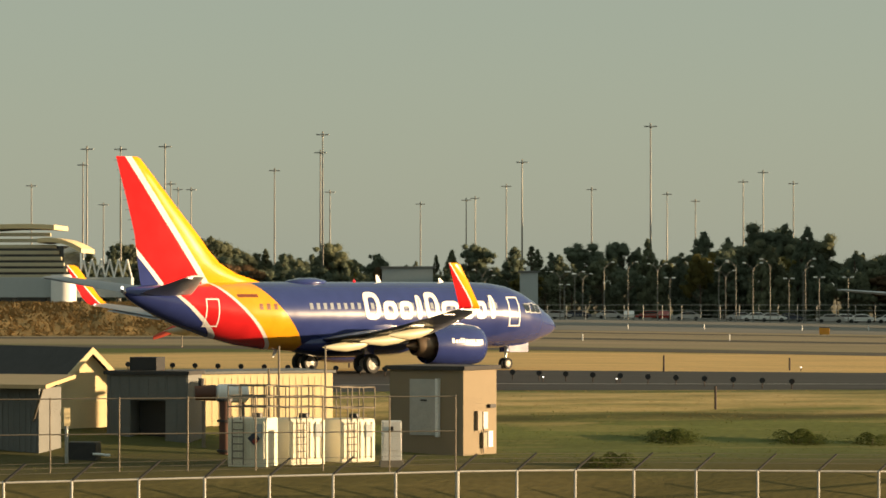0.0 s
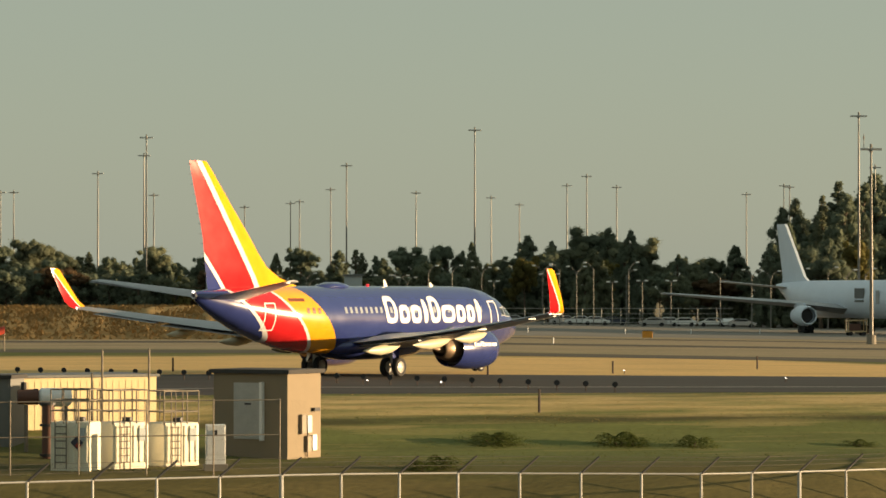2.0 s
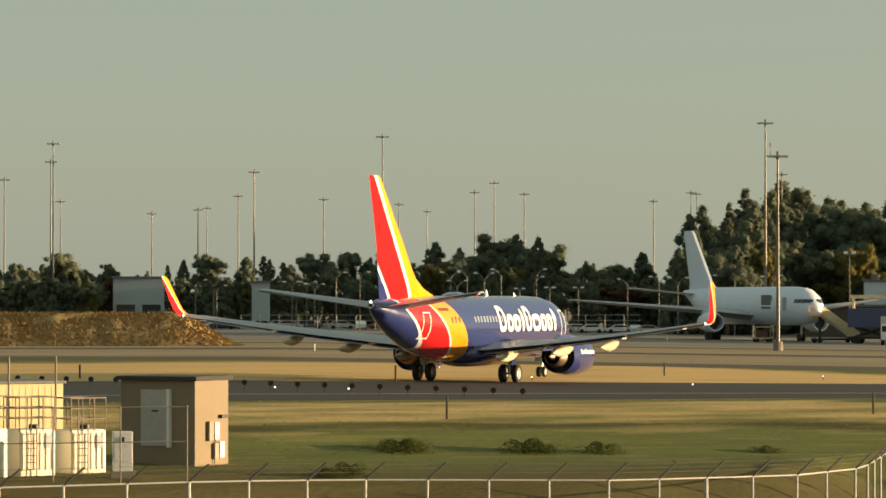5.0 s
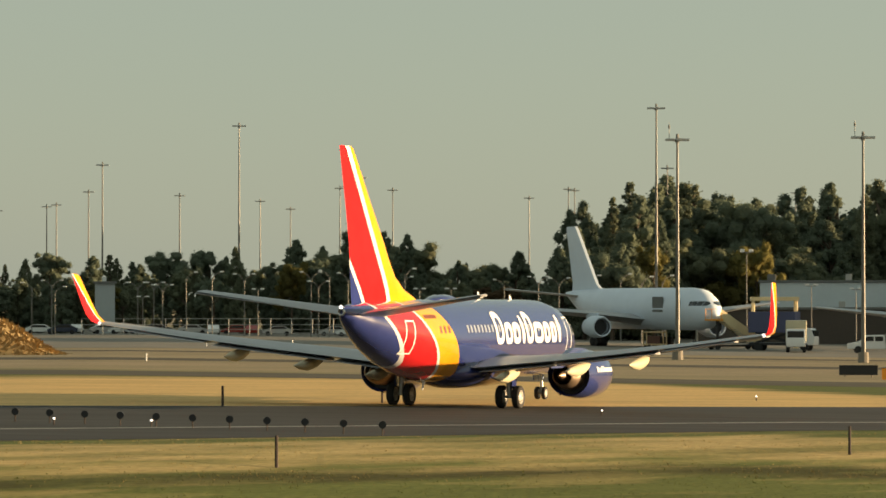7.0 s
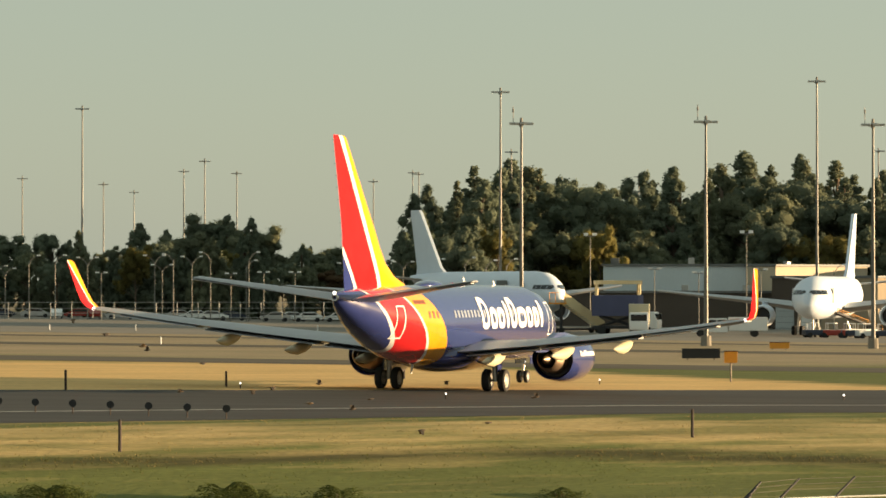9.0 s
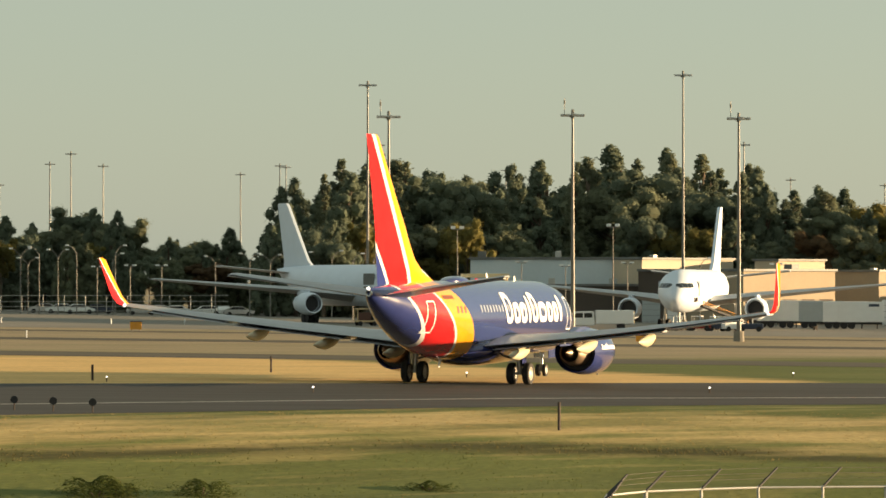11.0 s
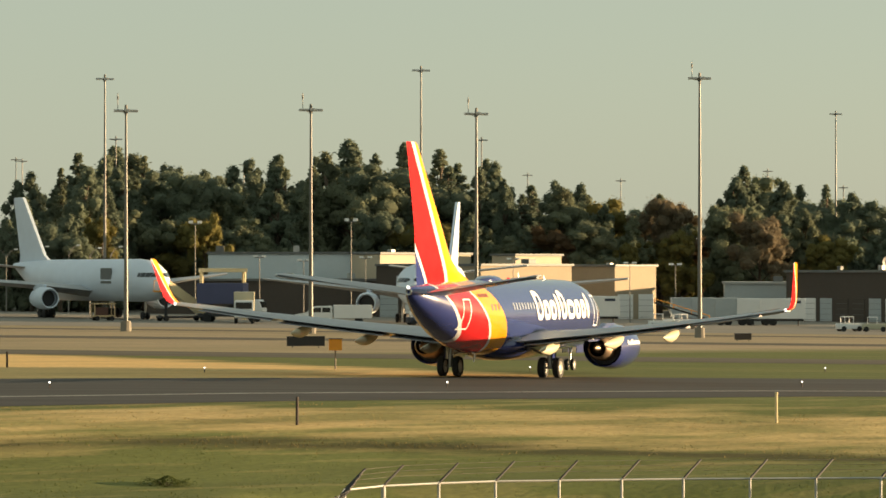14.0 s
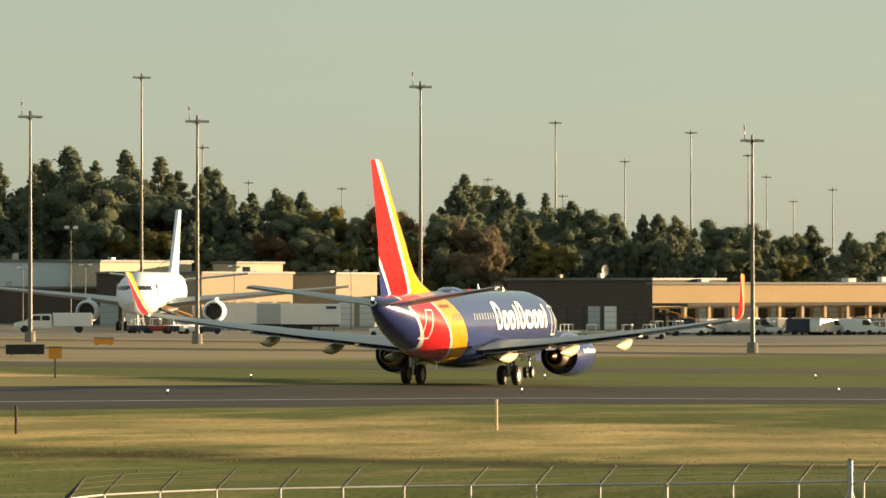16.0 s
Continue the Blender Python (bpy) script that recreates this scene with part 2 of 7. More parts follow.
def ground_material():
    """Dry and green grass in long bands that follow the runway."""
    m = bpy.data.materials.new("airfield_grass")
    n, l, b = nodes_of(m)
    b.inputs["Roughness"].default_value = 1.0
    b.inputs["Specular IOR Level"].default_value = 0.1
    geo, sep = n.new("ShaderNodeNewGeometry"), n.new("ShaderNodeSeparateXYZ")
    l.new(geo.outputs["Position"], sep.inputs[0])

    # metres towards the camera from the runway's near edge, and beyond its far edge
    near = maths(n, l, "SUBTRACT", maths(n, l, "MINIMUM", maths(n, l, "MULTIPLY_ADD", sep.outputs[0], 0.61, 168.0), maths(n, l, "MINIMUM", maths(n, l, "MULTIPLY_ADD", sep.outputs[0], 0.37, 174.5), maths(n, l, "MULTIPLY_ADD", sep.outputs[0], 0.07, 191.0))), sep.outputs[1])
    band = maths(n, l, "SUBTRACT", near, maths(n, l, "MAXIMUM", maths(n, l, "MULTIPLY_ADD", sep.outputs[0], 0.235, -4.0), 0.0))
    far = maths(n, l, "SUBTRACT", sep.outputs[1], maths(n, l, "MINIMUM", maths(n, l, "MULTIPLY_ADD", sep.outputs[0], 0.35, 206.0), maths(n, l, "MULTIPLY_ADD", sep.outputs[0], 0.03, 221.5)))
    along = n.new("ShaderNodeCombineXYZ")
    l.new(sep.outputs[0], along.inputs[0])
    l.new(maths(n, l, "MAXIMUM", near, far), along.inputs[1])

    def noise_at(scale, sx, sy, detail=6):
        mp = n.new("ShaderNodeMapping")
        mp.inputs["Scale"].default_value = (sx, sy, 1)
        l.new(along.outputs[0], mp.inputs[0])
        t = n.new("ShaderNodeTexNoise")
        t.inputs["Scale"].default_value, t.inputs["Detail"].default_value = scale, detail
        l.new(mp.outputs[0], t.inputs["Vector"])
        return t.outputs[0]

    wide, mid, fine = noise_at(0.05, 0.35, 1.6), noise_at(0.30, 0.35, 1.3), noise_at(3.4, 0.7, 1.2)
    wob = maths(n, l, "MULTIPLY_ADD", maths(n, l, "SUBTRACT", mid, 0.5), 11.0, band)
    green_near = n.new("ShaderNodeMapRange")
    l.new(wob, green_near.inputs[0])
    green_near.inputs[1].default_value, green_near.inputs[2].default_value = 9.0, 16.0
    # beyond the runway: dry first, then a green strip
    eastward = maths(n, l, "MAXIMUM", maths(n, l, "MULTIPLY_ADD", sep.outputs[0], 2.0, -40.0), 0.0)
    farw = maths(n, l, "MULTIPLY_ADD", maths(n, l, "SUBTRACT", mid, 0.5), 26.0, maths(n, l, "ADD", far, eastward))
    green_far = n.new("ShaderNodeMapRange")
    l.new(farw, green_far.inputs[0])
    green_far.inputs[1].default_value, green_far.inputs[2].default_value = 56.0, 66.0
    green = maths(n, l, "MAXIMUM", green_near.outputs[0], maths(n, l, "MULTIPLY", green_far.outputs[0], 1.2))
    patch = n.new("ShaderNodeMapRange")
    l.new(wide, patch.inputs[0])
    patch.inputs[1].default_value, patch.inputs[2].default_value = 0.35, 0.7
    # a green fringe along the runway's edge, and streaks of green through the dry band before it
    fringe = n.new("ShaderNodeMapRange")
    wider = maths(n, l, "MAXIMUM", maths(n, l, "MULTIPLY_ADD", sep.outputs[0], 0.2, -4.0), 0.0)
    l.new(maths(n, l, "SUBTRACT", maths(n, l, "ABSOLUTE", maths(n, l, "SUBTRACT", maths(n, l, "MULTIPLY_ADD", maths(n, l, "SUBTRACT", mid, 0.5), 5.0, near), 1.5)), wider), fringe.inputs[0])
    fringe.inputs[1].default_value, fringe.inputs[2].default_value = 1.0, 2.6
    fringe.inputs[3].default_value, fringe.inputs[4].default_value = 0.85, 0.0
    streak = n.new("ShaderNodeMapRange")
    l.new(noise_at(0.2, 0.6, 2.6, 7), streak.inputs[0])
    streak.inputs[1].default_value, streak.inputs[2].default_value = 0.40, 0.60
    this_side = maths(n, l, "GREATER_THAN", near, -2.0)
    green = maths(n, l, "MAXIMUM", green, fringe.outputs[0])
    green = maths(n, l, "ADD", maths(n, l, "ADD", maths(n, l, "MULTIPLY", patch.outputs[0], 0.14), maths(n, l, "MULTIPLY", streak.outputs[0], maths(n, l, "MULTIPLY", this_side, 0.6))), maths(n, l, "MULTIPLY", green, 0.8))
    dry = mixed(n, l, this_side, (0.67, 0.44, 0.18), (0.47, 0.35, 0.155))
    col = mixed(n, l, green, dry, (0.118, 0.134, 0.040))
    # a narrow, broken line of rank dark growth where the dry band ends
    rank = n.new("ShaderNodeMapRange")
    l.new(maths(n, l, "ABSOLUTE", maths(n, l, "SUBTRACT", maths(n, l, "MULTIPLY_ADD", maths(n, l, "SUBTRACT", wide, 0.5), 9.0, band), 13.2)), rank.inputs[0])
    rank.inputs[1].default_value, rank.inputs[2].default_value = 0.4, 1.7
    rank.inputs[3].default_value, rank.inputs[4].default_value = 1.0, 0.0
    tuft = n.new("ShaderNodeMapRange")
    l.new(mid, tuft.inputs[0])
    tuft.inputs[1].default_value, tuft.inputs[2].default_value = 0.32, 0.52
    col = mixed(n, l, maths(n, l, "MULTIPLY", maths(n, l, "MULTIPLY", rank.outputs[0], tuft.outputs[0]), 0.9), col, (0.055, 0.052, 0.020))
    # rough brown dirt; by the yard the fences' shade is painted in with it
    rough = n.new("ShaderNodeMapRange")
    westward = maths(n, l, "MAXIMUM", maths(n, l, "MULTIPLY", sep.outputs[0], -0.7), 0.0)
    l.new(maths(n, l, "MULTIPLY_ADD", maths(n, l, "SUBTRACT", mid, 0.5), 14.0, maths(n, l, "ADD", band, westward)), rough.inputs[0])
    rough.inputs[1].default_value, rough.inputs[2].default_value = 27.0, 38.0
    col = mixed(n, l, maths(n, l, "MULTIPLY", rough.outputs[0], 0.75), col, (0.085, 0.065, 0.030))
    # bleached stubble between the taxiway and the apron
    stubble = n.new("ShaderNodeMapRange")
    east = maths(n, l, "MAXIMUM", maths(n, l, "MULTIPLY_ADD", sep.outputs[0], 0.9, -40.0), 0.0)
    l.new(maths(n, l, "SUBTRACT", maths(n, l, "MULTIPLY_ADD", sep.outputs[0], 0.2, sep.outputs[1]), east), stubble.inputs[0])
    stubble.inputs[1].default_value, stubble.inputs[2].default_value = 276.0, 290.0
    col = mixed(n, l, maths(n, l, "MULTIPLY", stubble.outputs[0], maths(n, l, "MULTIPLY_ADD", patch.outputs[0], -0.3, 1.0)), col, (0.34, 0.265, 0.17))
    hsv = n.new("ShaderNodeHueSaturation")
    l.new(maths(n, l, "MULTIPLY_ADD", maths(n, l, "ADD", mid, fine), 0.72, 0.29), hsv.inputs["Value"])
    l.new(col, hsv.inputs["Color"])
    l.new(hsv.outputs[0], b.inputs["Base Color"])
    bp = n.new("ShaderNodeBump")
    bp.inputs["Strength"].default_value, bp.inputs["Distance"].default_value = 0.3, 0.12
    l.new(fine, bp.inputs["Height"])
    l.new(bp.outputs[0], b.inputs["Normal"])
    return m


M_GROUND = ground_material()


# ---- building helpers ----
def mesh_of(name, bm, material, smooth=False):
    me = bpy.data.meshes.new(name)
    bmesh.ops.recalc_face_normals(bm, faces=bm.faces)
    bm.to_mesh(me)
    bm.free()
    for mt in material if isinstance(material, (list, tuple)) else [material]:
        me.materials.append(mt)
    if smooth:
        me.polygons.foreach_set("use_smooth", [True] * len(me.polygons))
        me.set_sharp_from_angle(angle=radians(40))
    return me


def part(name, bm, material, parent=None, label="", smooth=False, at=None):
    ob = new(name, mesh_of(name, bm, material, smooth))
    if parent is not None:
        ob.parent = parent
    if at is not None:
        ob.matrix_basis = at
    return tagged(ob, label)


def thing(name, label, category, at=None, group="", kind=""):
    ob = new(name)
    if at is not None:
        ob.matrix_basis = at
    return tagged(ob, label, category, group, kind)


def box(bm, x0, x1, y0, y1, z0, z1, bevel=0.0, m=None):
    r = bmesh.ops.create_cube(bm, size=1)
    mat4 = Matrix.Translation(((x0 + x1) / 2, (y0 + y1) / 2, (z0 + z1) / 2)) @ Matrix.Diagonal((x1 - x0, y1 - y0, z1 - z0, 1))
    bmesh.ops.transform(bm, matrix=(m @ mat4) if m else mat4, verts=r["verts"])
    if bevel:
        es = list({e for v in r["verts"] for e in v.link_edges})
        bmesh.ops.bevel(bm, geom=es, offset=bevel, segments=2, affect="EDGES", profile=0.7)
    return bm


def rod(bm, a, b, r0, r1=None, seg=8, cap=True):
    a, b = Vector(a), Vector(b)
    d = b - a
    r = bmesh.ops.create_cone(bm, cap_ends=cap, segments=seg, radius1=r0, radius2=r0 if r1 is None else r1, depth=d.length)
    bmesh.ops.transform(bm, matrix=Matrix.Translation((a + b) / 2) @ d.to_track_quat("Z", "Y").to_matrix().to_4x4(), verts=r["verts"])
    return bm


def loft(bm, rings, cap=True, closed=True):
    """Skin a row of rings of points."""
    vs = [[bm.verts.new(p) for p in ring] for ring in rings]
    k = len(vs[0])
    for a, b in zip(vs, vs[1:]):
        for i in range(k if closed else k - 1):
            j = (i + 1) % k
            bm.faces.new((a[i], a[j], b[j], b[i]))
    if cap:
        bm.faces.new(vs[0])
        bm.faces.new(vs[-1])
    return bm


def BM():
    return bmesh.new()

# ---- ground ----
def tilt(x):
    """The airfield falls gently towards +x."""
    return -0.1 - 0.0145 * min(max(x, -10), 140)


def runway_edge(x):
    x = min(max(x, -70), 110)
    return min(168 + 0.61 * x, 174.5 + 0.37 * x, 191 + 0.07 * x)


FENCE = [(-60, 94), (-26, 110), (-6.5, 120.3), (-1.2, 123.4), (8.9, 126.7), (16.2, 132), (19.5, 136.5), (22, 146), (26.9, 149), (34.2, 151.2), (41.7, 151.9), (50.6, 151.5), (66, 149), (90, 140)]


def fence_line(x):
    return float(np.interp(x, [p[0] for p in FENCE], [p[1] for p in FENCE]))


def fence_foot(x):
    return float(np.interp(x, [-6, 9, 16.2, 19.5, 22, 26.9, 34.2, 41.7, 50.6], [-3.75, -4.06, -4.15, -4.1, -3.86, -3.92, -4.07, -4.18, -4.22]))


def smooth01(u):
    u = min(max(u, 0), 1)
    return u * u * (3 - 2 * u)


def ground_z(x, y):
    w = runway_edge(x) - y
    z = tilt(x) - 1.85 * smooth01((w - 2) / 24)
    d = y - fence_line(x)
    z += (fence_foot(x) - tilt(x) + 1.85) * smooth01((9 - d) / 7.5)
    return z + (3.3 + 4.2) * smooth01((100 - y) / 95) if y < 100 else z


def spread(lo, hi, fine_lo, fine_hi, fine, grow=1.35):
    a = list(np.arange(fine_lo, fine_hi + 0.01, fine))
    s, v = fine, a[-1]
    while v < hi:
        s *= grow
        v = min(v + s, hi)
        a.append(v)
    s, v = fine, a[0]
    while v > lo:
        s *= grow
        v = max(v - s, lo)
        a.insert(0, v)
    return a


def grid_object(name, xs, ys, height, material):
    verts = [(x, y, height(x, y)) for y in ys for x in xs]
    k = len(xs)
    faces = [(j * k + i, j * k + i + 1, (j + 1) * k + i + 1, (j + 1) * k + i) for j in range(len(ys) - 1) for i in range(k - 1)]
    me = bpy.data.meshes.new(name)
    me.from_pydata(verts, [], faces)
    me.materials.append(material)
    me.polygons.foreach_set("use_smooth", [True] * len(faces))
    return new(name, me)


xs = sorted(set(spread(-4500, 4500, -70, 110, 2.0)) | {140.0})
ys = spread(-1500, 4800, -20, 250, 1.6)
ground = grid_object("ground", xs, ys, ground_z, M_GROUND)
tagged(ground, "dry tan and green mown grass of the airfield", "grass", kind="structure")


def strip(name, near, far, x0, x1, material, lift, label, category):
    """A paved band between two lines y = a + b x, laid on the tilted field."""
    sx = sorted({x0, x1, *[x for x in (-70.0, -10.0, 25.0, 140.0) if x0 < x < x1], *np.linspace(x0, x1, 40)})
    bm = BM()
    rows = []
    for x in sx:
        a, b = near(x), far(x)
        rows.append([bm.verts.new((x, a + (b - a) * k / 4, tilt(x) + lift)) for k in range(5)])
    for p, q in zip(rows, rows[1:]):
        for k in range(4):
            bm.faces.new((p[k], q[k], q[k + 1], p[k + 1]))
    return tagged(part(name, bm, material), label, category, kind="structure")


def line(a, b):
    return lambda x: a + b * min(max(x, -400), 500)


strip("runway", runway_edge, lambda x: min(206.5 + 0.35 * x, 222.0 + 0.03 * x), -69, 108, M_ASPHALT, 0.012, "dark asphalt runway with tyre-worn lighter streaks", "runway")
strip("runway_line", lambda x: runway_edge(x) + 10.5 - .06 * x, lambda x: runway_edge(x) + 11.3 - .06 * x, -69, 108, M_LINE, 0.018, "faded white painted runway edge line", "road marking")
strip("taxiway", line(269, -0.12), line(283, -0.12), -400, 200, M_TAXI, 0.012, "worn grey-brown asphalt taxiway", "taxiway")
strip("service_road", line(327, 0), line(338, 0), -400, 500, M_TAXI, 0.012, "worn asphalt service road beside the apron", "road")
strip("perimeter_road", line(374, 0), line(382, 0), -400, 500, M_TAXI, 0.012, "narrow worn asphalt road along the apron", "road")
strip("apron", line(398, 0), lambda x: 640.0, -400, 500, M_CONCRETE, 0.012, "pale concrete apron before the terminal", "apron")


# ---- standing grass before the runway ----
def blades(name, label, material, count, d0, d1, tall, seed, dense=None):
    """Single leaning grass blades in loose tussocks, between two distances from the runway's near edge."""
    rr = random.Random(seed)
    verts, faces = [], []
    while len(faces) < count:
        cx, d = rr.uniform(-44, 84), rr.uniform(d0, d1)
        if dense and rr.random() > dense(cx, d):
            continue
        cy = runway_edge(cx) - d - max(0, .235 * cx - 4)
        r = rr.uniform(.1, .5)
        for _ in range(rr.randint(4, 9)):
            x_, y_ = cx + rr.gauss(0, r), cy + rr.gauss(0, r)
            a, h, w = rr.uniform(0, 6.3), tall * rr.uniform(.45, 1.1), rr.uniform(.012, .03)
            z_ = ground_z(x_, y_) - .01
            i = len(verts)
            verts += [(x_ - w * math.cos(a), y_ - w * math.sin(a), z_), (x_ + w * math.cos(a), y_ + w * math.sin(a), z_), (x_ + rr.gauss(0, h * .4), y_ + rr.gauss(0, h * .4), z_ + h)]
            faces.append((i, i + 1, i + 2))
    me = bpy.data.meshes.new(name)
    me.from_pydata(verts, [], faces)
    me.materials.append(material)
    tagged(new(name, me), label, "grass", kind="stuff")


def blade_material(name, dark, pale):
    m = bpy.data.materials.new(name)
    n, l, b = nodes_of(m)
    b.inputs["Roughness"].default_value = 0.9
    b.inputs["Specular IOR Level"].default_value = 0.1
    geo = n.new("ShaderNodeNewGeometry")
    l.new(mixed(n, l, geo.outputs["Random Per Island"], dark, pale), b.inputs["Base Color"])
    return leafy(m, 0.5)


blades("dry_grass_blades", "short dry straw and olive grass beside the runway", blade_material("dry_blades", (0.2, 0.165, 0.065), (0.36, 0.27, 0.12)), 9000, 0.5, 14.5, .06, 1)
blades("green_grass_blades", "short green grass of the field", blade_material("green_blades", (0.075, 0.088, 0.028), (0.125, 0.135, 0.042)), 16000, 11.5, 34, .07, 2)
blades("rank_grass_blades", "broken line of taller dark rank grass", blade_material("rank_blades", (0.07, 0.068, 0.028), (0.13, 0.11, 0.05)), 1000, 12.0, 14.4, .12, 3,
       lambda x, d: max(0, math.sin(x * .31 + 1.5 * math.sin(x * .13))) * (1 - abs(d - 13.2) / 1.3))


# ---- the blue airliner ----
def X(st):
    """Station aft of the nose to the airframe's x; the origin is on the ground under the main gear."""
    return 16.6 - st + SHIFT


SHIFT = 0.0
HULL = [(-0.45, 0.06, 0.06, 2.52), (-0.3, 0.28, 0.3, 2.55), (0.2, 0.6, 0.64, 2.66), (1.0, 0.95, 0.98, 2.77), (1.8, 1.28, 1.34, 2.9), (2.8, 1.57, 1.66, 3.06),
        (4.0, 1.78, 1.88, 3.2), (5.4, 1.87, 1.98, 3.28), (7, 1.88, 2.0, 3.3), (12, 1.88, 2.0, 3.3), (17, 1.88, 2.0, 3.3), (20.5, 1.88, 2.0, 3.3), (22.5, 1.86, 1.95, 3.35),
        (24.5, 1.74, 1.8, 3.49), (26.5, 1.5, 1.55, 3.7), (28.5, 1.15, 1.22, 3.98), (30, 0.82, 0.9, 4.25), (31.2, 0.5, 0.58, 4.5), (31.9, 0.28, 0.34, 4.66), (32.15, 0.12, 0.16, 4.72)]


def hull_at(st):
    s = [h[0] for h in HULL]
    return [float(np.interp(st, s, [h[k] for h in HULL])) for k in (1, 2, 3)]


def hull_point(st, z, side, lift=0.0):
    w, h, zc = hull_at(st)
    u = min(1, abs(z - zc) / h)
    return Vector((X(st), side * (w * math.sqrt(max(0, 1 - u * u)) + lift), z))


def hull_patch(st0, st1, z0, z1, side, lift, nz=6, slant=0.0):
    """A strip of skin lying on the hull."""
    bm = BM()
    loft(bm, [[hull_point(st0 + slant * (z - z0), z, side, lift), hull_point(st1 + slant * (z - z0), z, side, lift)] for z in np.linspace(z0, z1, nz)], cap=False, closed=False)
    return bm


def hull_frame(st0, st1, z0, z1, side, lift, w=0.09):
    """A door outline lying on the hull."""
    bm = BM()
    for a, b, c, d in ((st0, st0 + w, z0, z1), (st1 - w, st1, z0, z1), (st0 + w, st1 - w, z0, z0 + w), (st0 + w, st1 - w, z1 - w, z1)):
        n = 8 if d - c > 0.3 else 2
        loft(bm, [[hull_point(a, z, side, lift), hull_point(b, z, side, lift)] for z in np.linspace(c, d, n)], cap=False, closed=False)
    return bm


def airfoil(le, te, y, z, thick, n=9, twist=0.0):
    """A closed wing section from the leading to the trailing station."""
    up, lo = [], []
    for i in range(n):
        u = (1 - math.cos(math.pi * i / (n - 1))) / 2
        t = thick * 2.2 * (0.9 * math.sqrt(u) * (1 - u) + 0.12 * u * (1 - u))
        up.append((X(le + (te - le) * u), y, z + t * 0.75 + 0.02 * (1 - u)))
        lo.append((X(le + (te - le) * u), y, z - t * 0.6))
    return up + lo[-2:0:-1]


def ring(st, r, y, z, seg=28, rz=None):
    return [(X(st), y + r * math.cos(2 * math.pi * i / seg), z + (rz or r) * math.sin(2 * math.pi * i / seg)) for i in range(seg)]


def wheel(parent, name, at, radius, width):
    w = new(name)
    w.parent = parent
    w.matrix_basis = Matrix.Translation(at)
    prof = [(0.62, 0.42), (0.9, 0.5), (1.0, 0.34), (1.0, -0.34), (0.9, -0.5), (0.62, -0.42)]
    bm = BM()
    rings = [[(radius * r * math.cos(2 * math.pi * i / 24), width * o, radius * r * math.sin(2 * math.pi * i / 24)) for i in range(24)] for r, o in prof]
    loft(bm, rings + [rings[0]], cap=False)
    part("tyre", bm, M_TYRE, w, "black rubber tyre", True)
    bm = BM()
    prof = [(0.12, 0.46), (0.3, 0.36), (0.5, 0.3), (0.62, 0.42), (0.62, -0.42), (0.5, -0.3), (0.3, -0.36), (0.12, -0.46)]
    loft(bm, [[(radius * r * math.cos(2 * math.pi * i / 20), width * o, radius * r * math.sin(2 * math.pi * i / 20)) for i in range(20)] for r, o in prof])
    for i in range(8):
        a = 2 * math.pi * i / 8
        for s in (1, -1):
            rod(bm, (radius * .44 * math.cos(a), s * width * .3, radius * .44 * math.sin(a)), (radius * .44 * math.cos(a), s * width * .42, radius * .44 * math.sin(a)), radius * .06, seg=6)
    part("rim", bm, M_HUB, w, "pale grey wheel hub", True)
    return w


def section(le0, le1, te0, te1, y):
    return le0 + (le1 - le0) * y, te0 + (te1 - te0) * y


